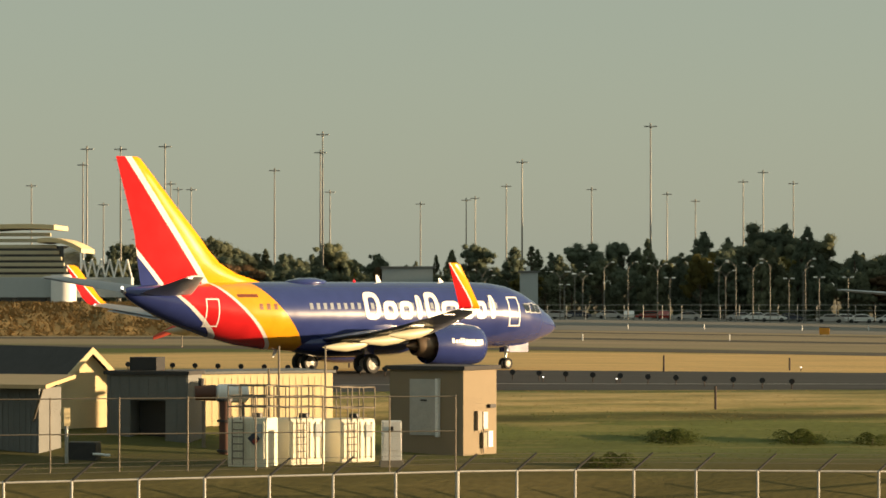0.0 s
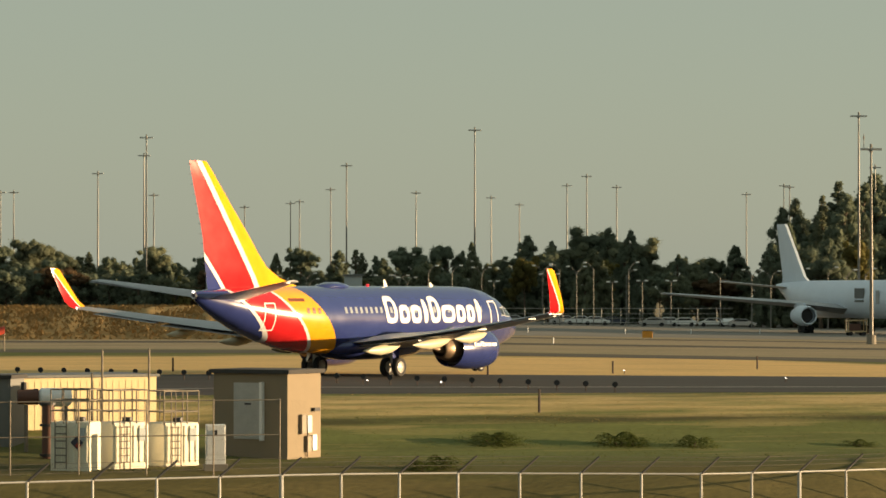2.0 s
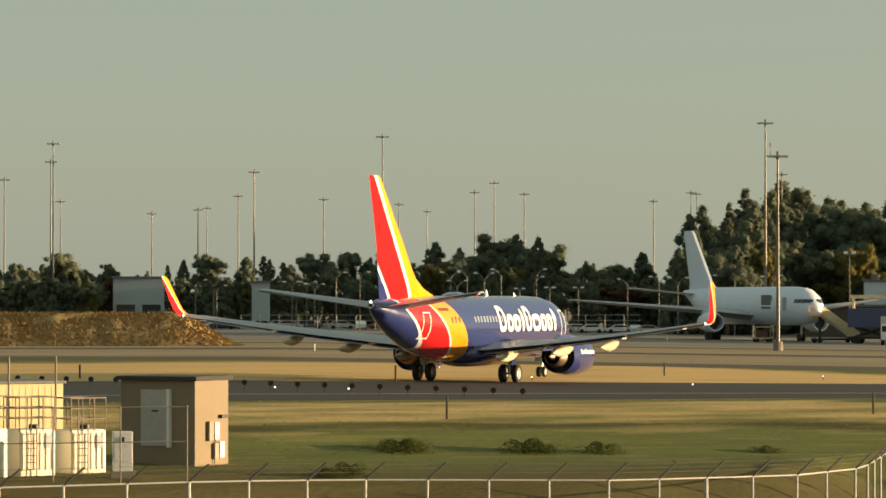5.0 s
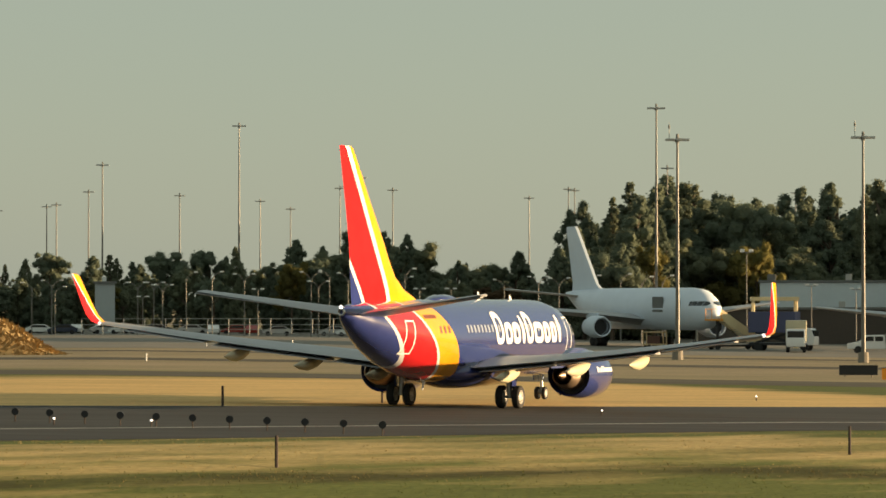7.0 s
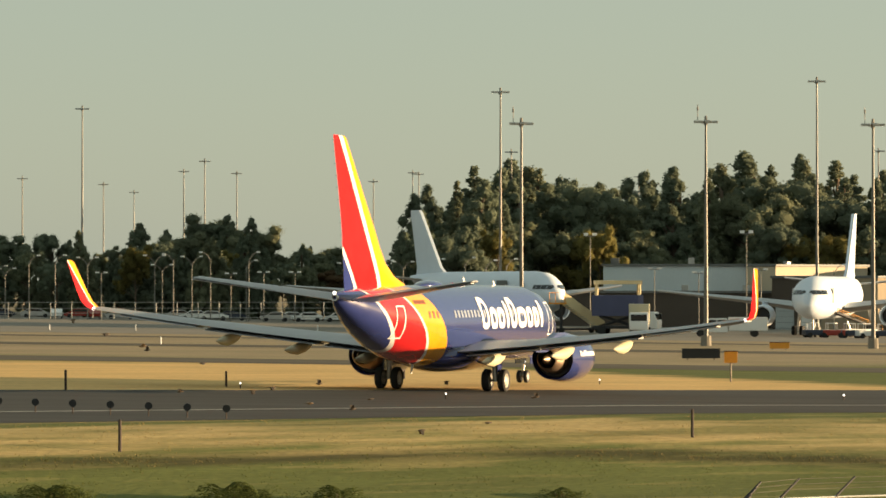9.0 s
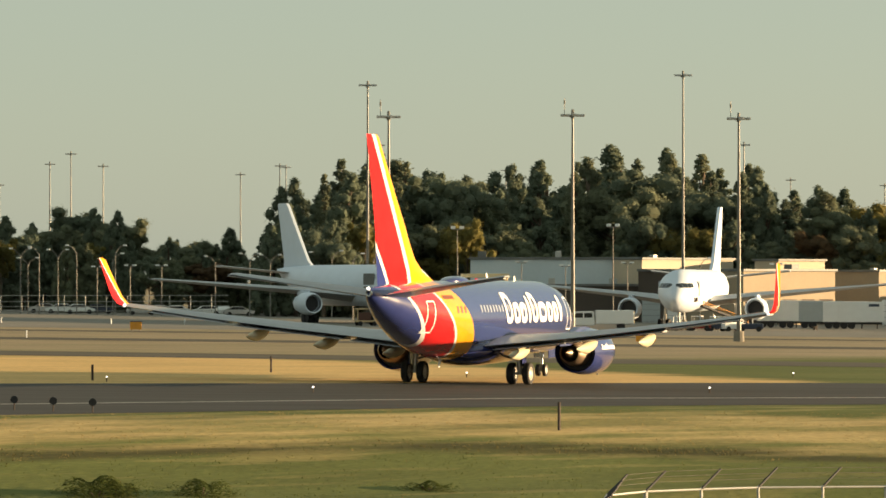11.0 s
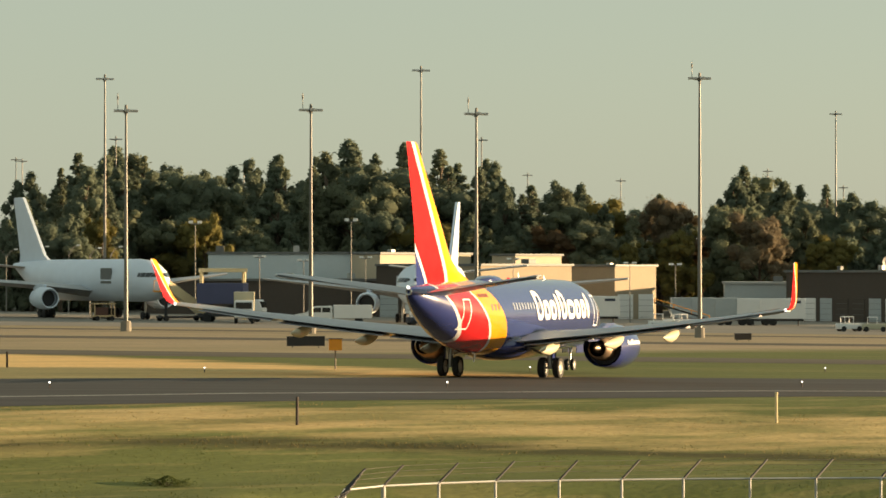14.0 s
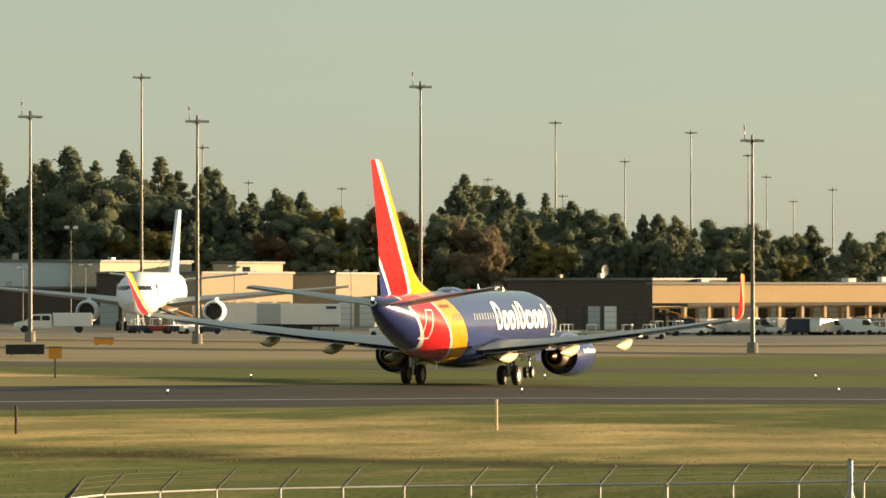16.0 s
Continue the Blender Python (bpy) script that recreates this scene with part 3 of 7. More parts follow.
def build_jet():
    global SHIFT
    SHIFT = 0.4
    j = thing("airliner", "blue twin-engine airliner with red, yellow and silver tail bands", "airplane")
    # hull
    bm = BM()
    fine = sorted({*[h[0] for h in HULL], *np.arange(0.7, 6, 0.4), *np.arange(20, 32, 0.6)})
    rings = []
    for st in fine:
        w, h, zc = hull_at(st)
        rings.append([(X(st), w * math.cos(2 * math.pi * i / 48), zc + h * math.sin(2 * math.pi * i / 48)) for i in range(48)])
    loft(bm, rings)
    part("fuselage", bm, M_FUSE, j, "glossy royal blue body with slanted red and yellow bands", True)
    # belly fairing
    bm = BM()
    prof = [(10.4, .3, .2), (11.4, 1.5, .55), (13, 1.98, .8), (16, 2.05, .85), (18.5, 1.95, .8), (20, 1.5, .55), (21.2, .3, .2)]
    loft(bm, [ring(st, w, 0, 1.75, 28, h) for st, w, h in prof])
    part("belly_fairing", bm, M_BLUE, j, "", True)
    # cabin windows and doors
    for side in (-1, 1):
        first = True
        for k in range(38):
            st = 5.9 + k * 0.508
            if 13.2 < st < 13.5:
                continue
            z = 3.72
            if st < 20.6:
                w = part("cabin_window", hull_patch(st, st + 0.24, z, z + 0.36, side, 0.012, 3), M_PORT, j)
        for k in range(3):
            st = 22.7 + k * 0.508
            part("cabin_window", hull_patch(st, st + 0.24, 3.72, 4.06, side, 0.012, 3), M_AMBER, j)
        part("door", hull_frame(4.0, 4.95, 2.62, 4.42, side, 0.014), M_TITLE, j, "front door with a white outline")
        part("door", hull_frame(26.6, 27.45, 2.75, 4.35, side, 0.014, 0.07), M_TITLE, j, "rear door with a white outline")
        part("overwing_exit", hull_frame(14.0, 14.55, 3.25, 4.2, side, 0.012, 0.04), M_WING, j)
        # nine plain white hollow shapes stand in for the airline's title
        heights = [(0, 1.2, 1.62), (1.42, 1.05, 1.08), (2.66, 1.02, 1.08), (3.86, .66, 1.42), (4.68, 1.05, 1.6), (5.92, 1.4, 1.08), (7.5, .95, 1.08), (8.64, .85, 1.08), (9.66, .68, 1.42)]
        for dx, w, h in heights:
            a = 16.3 - dx if side < 0 else 6.0 + dx
            s0, s1 = (a - w, a) if side < 0 else (a, a + w)
            part("title_shape", title_shape(s0, s1, h, side), M_TITLE, j, "white title drawn as plain rounded shapes")
        # registration drawn as a plain bar
        part("marking_bar", hull_patch(23.9, 25.3, 4.42, 4.6, side, 0.016, 2), M_AMBER, j)
    # cockpit glazing
    for side in (-1, 1):
        for s0, s1, z0, z1 in ((1.75, 2.3, 3.45, 3.92), (2.36, 2.9, 3.48, 4.0), (2.96, 3.4, 3.52, 3.95)):
            part("cockpit_window", hull_patch(s0, s1, z0, z1, side, 0.014, 4, 0.5), M_GLASS, j)
            part("cockpit_frame", hull_frame(s0 - .06, s1 + .06, z0 - .06, z1 + .06, side, 0.012, .07), M_WING, j)
    # wings
    SHIFT = 0.0
    for side in (-1, 1):
        bm = BM()
        rows = [(0.8, 11.2, 19.0, 1.95, .95), (1.9, 12.0, 18.9, 2.02, .8), (3.6, 12.95, 18.8, 2.2, .62), (5.8, 14.1, 18.75, 2.42, .5), (9.0, 15.95, 19.7, 2.78, .4), (13, 18.2, 20.85, 3.28, .28), (17.0, 20.45, 22.0, 3.85, .17)]
        loft(bm, [airfoil(le, te, side * y, z, t) for y, le, te, z, t in rows])
        wing = part("wing", bm, M_WING, j, "long grey swept wing", True)
        bm = BM()
        rows = [(17.0, 20.45, 22.0, 3.85, 0), (17.25, 20.7, 22.15, 3.98, .03), (17.42, 21.05, 22.4, 4.3, .06), (17.55, 21.5, 22.7, 4.9, .06), (17.65, 22.0, 23.0, 5.55, .05), (17.75, 22.5, 23.3, 6.2, .04), (17.77, 22.8, 23.35, 6.32, .03)]
        loft(bm, [[(X(le), side * (y - .0), z), (X(le + .3 * (te - le)), side * (y + .07), z), (X(te), side * y, z), (X(le + .3 * (te - le)), side * (y - .07), z)] for y, le, te, z, k in rows])
        part("winglet", bm, M_WINGLET, wing, "red winglet with a yellow band and white line", True)
        # slats, flaps and aileron as raised panels of their own
        for y0, y1 in ((6.2, 9.0), (9.1, 12.6), (12.7, 16.4)):
            bm = BM()
            pts = []
            for y in (y0, y1):
                le = float(np.interp(y, [5.8, 17], [14.1, 20.45]))
                z = float(np.interp(y, [5.8, 9, 13, 17], [2.42, 2.78, 3.28, 3.85]))
                pts.append([(X(le + .45), side * y, z + .17), (X(le + .1), side * y, z + .1), (X(le - .06), side * y, z), (X(le + .12), side * y, z - .1), (X(le + .4), side * y, z - .1)])
            loft(bm, pts)
            part("slat", bm, M_METAL, wing, "bare metal slat")
        for y0, y1, drop in ((2.1, 5.6, .14), (6.0, 11.4, .12), (11.8, 15.6, .03)):
            bm = BM()
            pts = []
            for y in (y0, y1):
                te = float(np.interp(y, [1.9, 5.8, 17], [18.9, 18.75, 22.0]))
                z = float(np.interp(y, [1.9, 5.8, 9, 13, 17], [2.02, 2.42, 2.78, 3.28, 3.85]))
                c = float(np.interp(y, [2, 17], [1.3, .5]))
                pts.append([(X(te - c), side * y, z + .05 - drop), (X(te + .3), side * y, z - .1 - drop), (X(te - c), side * y, z - .12 - drop)])
            loft(bm, pts)
            part("aileron" if y0 > 11 else "flap", bm, M_WING, wing)
        for y, ln in ((3.35, 3.8), (7.0, 3.9), (10.4, 3.3)):
            te = float(np.interp(y, [1.9, 5.8, 17], [18.9, 18.75, 22.0]))
            z = float(np.interp(y, [1.9, 5.8, 9, 13, 17], [2.02, 2.42, 2.78, 3.28, 3.85])) - .3
            bm = BM()
            loft(bm, [ring(te - ln * .62 + ln * u, .2 * r + .01, side * y, z - .12 * r - .3 * u, 14, .29 * r + .01) for u, r in ((0, .05), (.12, .55), (.3, .9), (.55, 1), (.8, .62), (1, .04))])
            part("flap_fairing", bm, M_FAIRING, wing, "cream flap-track fairing", True)
        # engine
        ey, ez = side * 5.0, 1.62
        eng = new("engine")
        eng.parent = j
        tagged(eng, "blue engine cowling with a bare metal nozzle")
        bm = BM()
        prof = [(10.12, .9), (10.04, 1.02), (10.15, 1.13), (10.6, 1.22), (11.5, 1.27), (12.6, 1.25), (13.4, 1.17), (13.9, 1.09), (13.75, .97), (12.6, .9), (10.7, .86)]
        loft(bm, [ring(st, r, ey, ez, 36, r * .97) for st, r in prof], cap=False)
        part("cowling", bm, M_BLUE, eng, "", True)
        bm = BM()
        loft(bm, [ring(st, r, ey, ez, 36, r * .97) for st, r in ((10.16, .895), (10.025, .99), (10.17, 1.112), (10.32, 1.165), (10.3, 1.14))], cap=False)
        part("inlet_lip", bm, M_METAL, eng, "bare metal inlet lip", True)
        bm = BM()
        loft(bm, [ring(st, r, ey, ez, 24) for st, r in ((11.3, .87), (11.32, .3), (11.0, .2), (10.85, .02))])
        part("fan", bm, M_DARK, eng, "", True)
        bm = BM()
        loft(bm, [ring(st, r, ey, ez, 28) for st, r in ((13.0, .8), (14.0, .72), (14.8, .56), (14.88, .47), (14.0, .5), (13.3, .5))], cap=False)
        part("core_nozzle", bm, M_HOT, eng, "heat-tinted metal nozzle", True)
        bm = BM()
        loft(bm, [ring(st, r, ey, ez, 20) for st, r in ((13.8, .34), (14.7, .3), (15.2, .16), (15.45, .03))])
        part("exhaust_plug", bm, M_HOT, eng, "", True)
        bm = BM()
        loft(bm, [ring(13.55, r, ey, ez, 28) for r in (.96, .5)], cap=False)
        part("bypass_duct", bm, M_DARK, eng)
        bm = BM()
        loft(bm, [[(X(st), ey - w, z0), (X(st), ey + w, z0), (X(st), ey + w * .8, z1), (X(st), ey - w * .8, z1)] for st, w, z0, z1 in ((11.0, .04, 2.76, 2.86), (12.2, .17, 2.65, 2.95), (13.6, .2, 2.45, 2.95), (15.4, .18, 2.0, 2.4), (16.8, .05, 2.0, 2.2))])
        part("pylon", bm, M_BLUE, eng)
        for k, (dx, w) in enumerate(((0, .2), (.24, .16), (.44, .16), (.64, .12), (.8, .16), (1.0, .22), (1.26, .14), (1.44, .14), (1.62, .12), (1.84, .14), (2.0, .14), (2.18, .2))):
            st = (12.95 - dx) if side < 0 else 10.9 + dx
            bm = BM()
            rr = float(np.interp(st - w / 2, [10.6, 11.5, 12.6, 13.4], [1.22, 1.27, 1.25, 1.17])) + .012
            loft(bm, [[(X(st - w if side < 0 else st + w), ey + side * rr * math.cos(a), ez + rr * .97 * math.sin(a)), (X(st), ey + side * rr * math.cos(a), ez + rr * .97 * math.sin(a))] for a in np.linspace(.12, .12 + (.24 if k in (0, 3, 4) else .17), 3)], cap=False, closed=False)
            part("title_block", bm, M_TITLE, eng, "small white lettering drawn as plain blocks")
        # tailplane
        SHIFT = 0.6
        bm = BM()
        rows = [(.5, 27.9, 31.6, 4.62, .38), (1.0, 28.3, 31.7, 4.7, .34), (6.8, 31.9, 33.1, 5.55, .12), (6.9, 32.3, 33.1, 5.57, .05)]
        loft(bm, [airfoil(le, te, side * y, z, t) for y, le, te, z, t in rows])
        tp = part("tailplane", bm, M_WING, j, "grey tailplane", True)
        bm = BM()
        loft(bm, [[(X(te - c), side * y, z + .06), (X(te + .1), side * y, z), (X(te - c), side * y, z - .05)] for y, te, z, c in ((1.1, 31.75, 4.72, .9), (6.9, 33.18, 5.48, .4))])
        part("elevator", bm, M_WING, tp)
        # main gear
        SHIFT = 0.0
        g = new("main_gear")
        g.parent = j
        tagged(g, "main landing gear leg with two wheels")
        gy = side * 2.86
        bm = BM()
        rod(bm, (0, gy, .5), (0, gy * .97, 2.0), .13, .17, 12)
        rod(bm, (0, gy - .5, .56), (0, gy + .5, .56), .07, seg=10)
        rod(bm, (0, gy, 1.2), (.1, gy * .3, 1.8), .06, seg=8)
        rod(bm, (.12, gy, .7), (.3, gy, 1.1), .04, seg=8)
        rod(bm, (.3, gy, 1.1), (.1, gy, 1.5), .04, seg=8)
        part("strut", bm, M_METAL, g, "pale metal strut", True)
        bm = BM()
        box(bm, -.35, .35, gy + side * .18, gy + side * .22, .95, 2.0, .02)
        part("gear_door", bm, M_BLUE, g)
        for o in (-.43, .43):
            WHEELS.append((wheel(g, "wheel", (0, gy + o, .56), .56, .36), .56))
    # fin
    SHIFT = 0.3
    bm = BM()
    prof = [(21.6, 30.9, 5.05, .12), (22.9, 31.0, 5.4, .16), (24.2, 31.05, 5.75, .2), (25.4, 31.15, 6.35, .2), (26.2, 31.25, 7.1, .19), (26.9, 31.35, 7.9, .18), (28.5, 31.8, 9.55, .15), (30.0, 32.3, 11.15, .12), (30.95, 32.6, 12.14, .1), (31.2, 32.62, 12.26, .06)]
    def fin_ring(le, te, z, t):
        pts = []
        us = [0, .03, .1, .25, .5, .75, 1.0]
        th = [0, .35, .7, 1, .85, .45, .04]
        right = [(X(le + (te - le) * u), -t * k, z) for u, k in zip(us, th)]
        left = [(X(le + (te - le) * u), t * k, z) for u, k in zip(us[1:-1], th[1:-1])]
        return right + left[::-1]
    loft(bm, [fin_ring(*p) for p in prof])
    fin = part("fin", bm, M_FIN, j, "tall tail fin, red with yellow leading edge and silver line", True)
    for z in np.arange(6.0, 12.1, .55):
        bm = BM()
        te = float(np.interp(z, [5.4, 7.9, 9.6, 12.35], [31.0, 31.35, 31.8, 32.6]))
        rod(bm, (X(te - .05), -.02, z), (X(te + .28), -.02, z - .02), .02, .008, 5)
        part("static_wick", bm, M_DARK, fin)
    # tail cone outlet
    bm = BM()
    loft(bm, [ring(st, r, 0, 4.72, 16) for st, r in ((32.05, .17), (32.2, .15), (32.18, .1), (32.0, .1))], cap=False)
    part("exhaust_outlet", bm, M_METAL, j, "", True)
    bm = BM()
    bmesh.ops.create_uvsphere(bm, u_segments=10, v_segments=6, radius=.09, matrix=Matrix.Translation((X(32.2), 0, 4.95)))
    part("tail_light", bm, M_LAMPWHITE, j, "small white tail light")
    # nose gear
    SHIFT = 0.3
    g = new("nose_gear")
    g.parent = j
    tagged(g, "nose landing gear with two small wheels")
    gx = X(3.5)
    bm = BM()
    rod(bm, (gx, 0, .34), (gx + .05, 0, 1.6), .07, .09, 10)
    rod(bm, (gx, -.28, .34), (gx, .28, .34), .05, seg=8)
    rod(bm, (gx + .06, 0, 1.0), (gx + .7, 0, 1.6), .04, seg=8)
    part("strut", bm, M_METAL, g, "pale metal strut", True)
    for s in (-1, 1):
        bm = BM()
        box(bm, gx - .1, gx + 1.5, s * .42 - .02, s * .42 + .02, 1.02, 1.6, .015)
        part("gear_door", bm, M_BLUE, g)
        WHEELS.append((wheel(g, "wheel", (gx, s * .2, .34), .34, .2), .34))
    bm = BM()
    bmesh.ops.create_uvsphere(bm, u_segments=10, v_segments=6, radius=.08, matrix=Matrix.Translation((gx + .15, 0, 1.15)))
    part("taxi_light", bm, M_LAMPWHITE, g)
    # roof antenna dome, blades and beacons
    bm = BM()
    loft(bm, [ring(st, w, 0, 5.28, 20, h) for st, w, h in ((17.6, .05, .03), (18.0, .45, .16), (18.7, .62, .26), (19.6, .6, .25), (20.3, .4, .14), (20.7, .05, .03))])
    part("antenna_dome", bm, M_BLUE, j, "", True)
    for st, h in ((13.4, .42), (8.5, .25)):
        bm = BM()
        loft(bm, [[(X(st), -.02, 5.26), (X(st + .4), -.02, 5.26), (X(st + .4), .02, 5.26), (X(st), .02, 5.26)], [(X(st + .3), -.01, 5.28 + h), (X(st + .45), -.01, 5.28 + h), (X(st + .45), .01, 5.28 + h), (X(st + .3), .01, 5.28 + h)]])
        part("blade_antenna", bm, M_WHITE, j)
    bm = BM()
    loft(bm, [[(X(21.2), -.02, 1.35), (X(21.5), -.02, 1.35), (X(21.5), .02, 1.35), (X(21.2), .02, 1.35)], [(X(21.5), -.02, .95), (X(21.62), -.02, .95), (X(21.62), .02, .95), (X(21.5), .02, .95)]])
    part("drain_mast", bm, M_WHITE, j)
    bm = BM()
    bmesh.ops.create_uvsphere(bm, u_segments=10, v_segments=6, radius=.1, matrix=Matrix.Translation((X(15.5), 0, 5.33)))
    part("beacon", bm, M_BEACON, j, "small red beacon lamp")
    for s in (-1, 1):
        bm = BM()
        bmesh.ops.create_uvsphere(bm, u_segments=8, v_segments=6, radius=.09, matrix=Matrix.Translation((X(22.05), s * 17.0, 3.87)))
        part("tip_light", bm, M_LAMPWHITE, j)
    return j


def title_shape(s0, s1, h, side, z0=3.1, t=.3):
    """Plain stand-in for one sign of the title, lying on the hull: a rounded ring, or a rounded bar where it is narrow."""
    slim = s1 - s0 < .75
    cs, cz, rs, rz = (s0 + s1) / 2, z0 + h / 2, .21 if slim else (s1 - s0) / 2, h / 2

    def loop(inset):
        pts = []
        for i in range(36):
            a = 2 * math.pi * i / 36
            c, d = math.cos(a), math.sin(a)
            pts.append(hull_point(cs + (rs - inset) * math.copysign(abs(c) ** .6, c), cz + (rz - inset) * math.copysign(abs(d) ** .6, d), side, 0.022))
        return pts
    bm = BM()
    loft(bm, [loop(0), loop(.15), loop(.19 if slim else t)], cap=False)
    return bm


WHEELS = []
jet = build_jet()


# ---- background ----
F = 5955.0
EYE2 = Vector((2.216, 43.944))


def far_place(b, r):
    """Plan place of a far thing at bearing b (in units of 1/5955 rad from +y) and range r from the first stand, drawn
    together between the first and the second stand; and its size factor."""
    k = 1.276 * (r - 44) / r
    u, half = b - 300, 0.35 + 0.65 * k
    if u <= 0:
        m, q = b, 1 + (k - 1) * 0.65 * smooth01((b + 300) / 600)
    elif u <= 455:
        m, q = 300 + u * half, half
    elif u <= 657:
        m = 300 + 455 * half + (u - 455) / 202 * (657 * k - 455 * half)
        q = half + (u - 455) / 202 * (k - half)
    else:
        m, q = 300 + u * k, k
    a = m / F
    return r * math.sin(a), r * math.cos(a), q


def mast(x, y, height, aerial=False):
    z = tilt(x)
    bm = BM()
    m = thing("light_mast", "tall grey steel floodlight mast on the apron", "light mast", pose(x, y, z), "floodlight masts")
    rod(bm, (0, 0, 0), (0, 0, height), .23, .1, 10)
    part("pole", bm, M_MAST, m, "", True)
    if aerial:
        bm = BM()
        rod(bm, (-.8, 0, height + .0), (-.8, 0, height + 1.6), .035, seg=6)
        rod(bm, (-.8, 0, height + 1.0), (-.8, 0, height + 1.35), .09, seg=8)
        part("aerial", bm, M_MAST, m, "thin radio aerial")
    bm = BM()
    rod(bm, (0, 0, -.3), (0, 0, 1.0), .55, .5, 12)
    part("footing", bm, M_CONCRETE, m, "concrete footing")
    bm = BM()
    rod(bm, (-.95, 0, height - .1), (.95, 0, height - .1), .08, seg=6)
    rod(bm, (0, -.95, height - .1), (0, .95, height - .1), .08, seg=6)
    rod(bm, (0, 0, height - .4), (0, 0, height + .5), .2, .12, 8)
    part("crossarm", bm, M_MAST, m)
    for dx, dy in ((-1, 0), (1, 0), (0, 1), (0, -1), (-.5, 0), (.5, 0)):
        bm = BM()
        box(bm, dx * .95 - .22, dx * .95 + .22, dy * .95 - .2, dy * .95 + .2, height - .2, height + .05, .05)
        part("lamp_head", bm, M_LAMPHEAD, m)
    return m


MASTS = [(-1092, 181, 40), (-1002, 218, 42), (-995, 246, 48), (-966, 148, 38), (-936, 246, 48), (-858, 251, 48), (-848, 185, 40), (-835, 175, 38), (-812, 175, 38),
         (-665, 209, 42), (-580, 273, 49), (-584, 241, 46), (-567, 171, 38), (-407, 150, 36), (-326, 157, 36), (-310, 160, 36), (-255, 181, 38), (-227, 223, 44),
         (-104, 170, 38), (0, 271, 49)]
MASTS += [(29, 155, 36), (79, 141, 34), (163, 169, 38), (198, 183, 40), (251, 164, 38), (458, 152, 36), (516, 165, 36), (525, 163, 36), (641, 281, 62), (668, 233, 80),
          (660, 195, 45), (913, 228, 80), (833, 155, 36)]
MASTS += [(1062, 281, 62), (1139, 221, 80), (1449, 270, 78), (1146, 184, 45), (1339, 127, 36), (1210, 135, 36), (1636, 219, 45), (1824, 205, 45), (1732, 165, 38),
          (1911, 195, 82), (1903, 173, 40), (1928, 143, 36), (1965, 109, 34), (2019, 125, 34), (1542, 140, 36), (1646, 117, 36)]
for b, up, base in MASTS:
    r = 4.97 * F / base
    x, y, q = far_place(b, r)
    z = tilt(x)
    mast(x, y, (up * r / F) * q + 4.97 - z, base >= 78)


# ---- trees ----
def clump_crown(rnd, shape, leaves, size):
    """A crown of many small leaf clumps inside an uneven outline. shape(u, angle) gives the radius at height u."""
    verts, faces = [], []
    for _ in range(leaves):
        u = rnd.random() ** .9
        a = rnd.random() * 2 * math.pi
        rr = shape(u, a) * (rnd.random() ** .35)
        c = Vector((rr * math.cos(a), rr * math.sin(a), u + rnd.uniform(-.02, .02)))
        s = size * rnd.uniform(.5, 1.3)
        n = (Vector((math.cos(a), math.sin(a), .25 + .8 * (u - .5))) + .42 * Vector((rnd.gauss(0, 1), rnd.gauss(0, 1), rnd.gauss(0, 1)))).normalized()
        t = n.orthogonal().normalized()
        t = Matrix.Rotation(rnd.random() * 6.3, 3, n) @ t
        w = n.cross(t)
        i = len(verts)
        verts += [c + t * s, c + w * s * .7 + n * s * .25, c - t * s * .9, c - w * s * .7 + n * s * .2]
        faces += [(i, i + 1, i + 2), (i, i + 2, i + 3)]
    return verts, faces


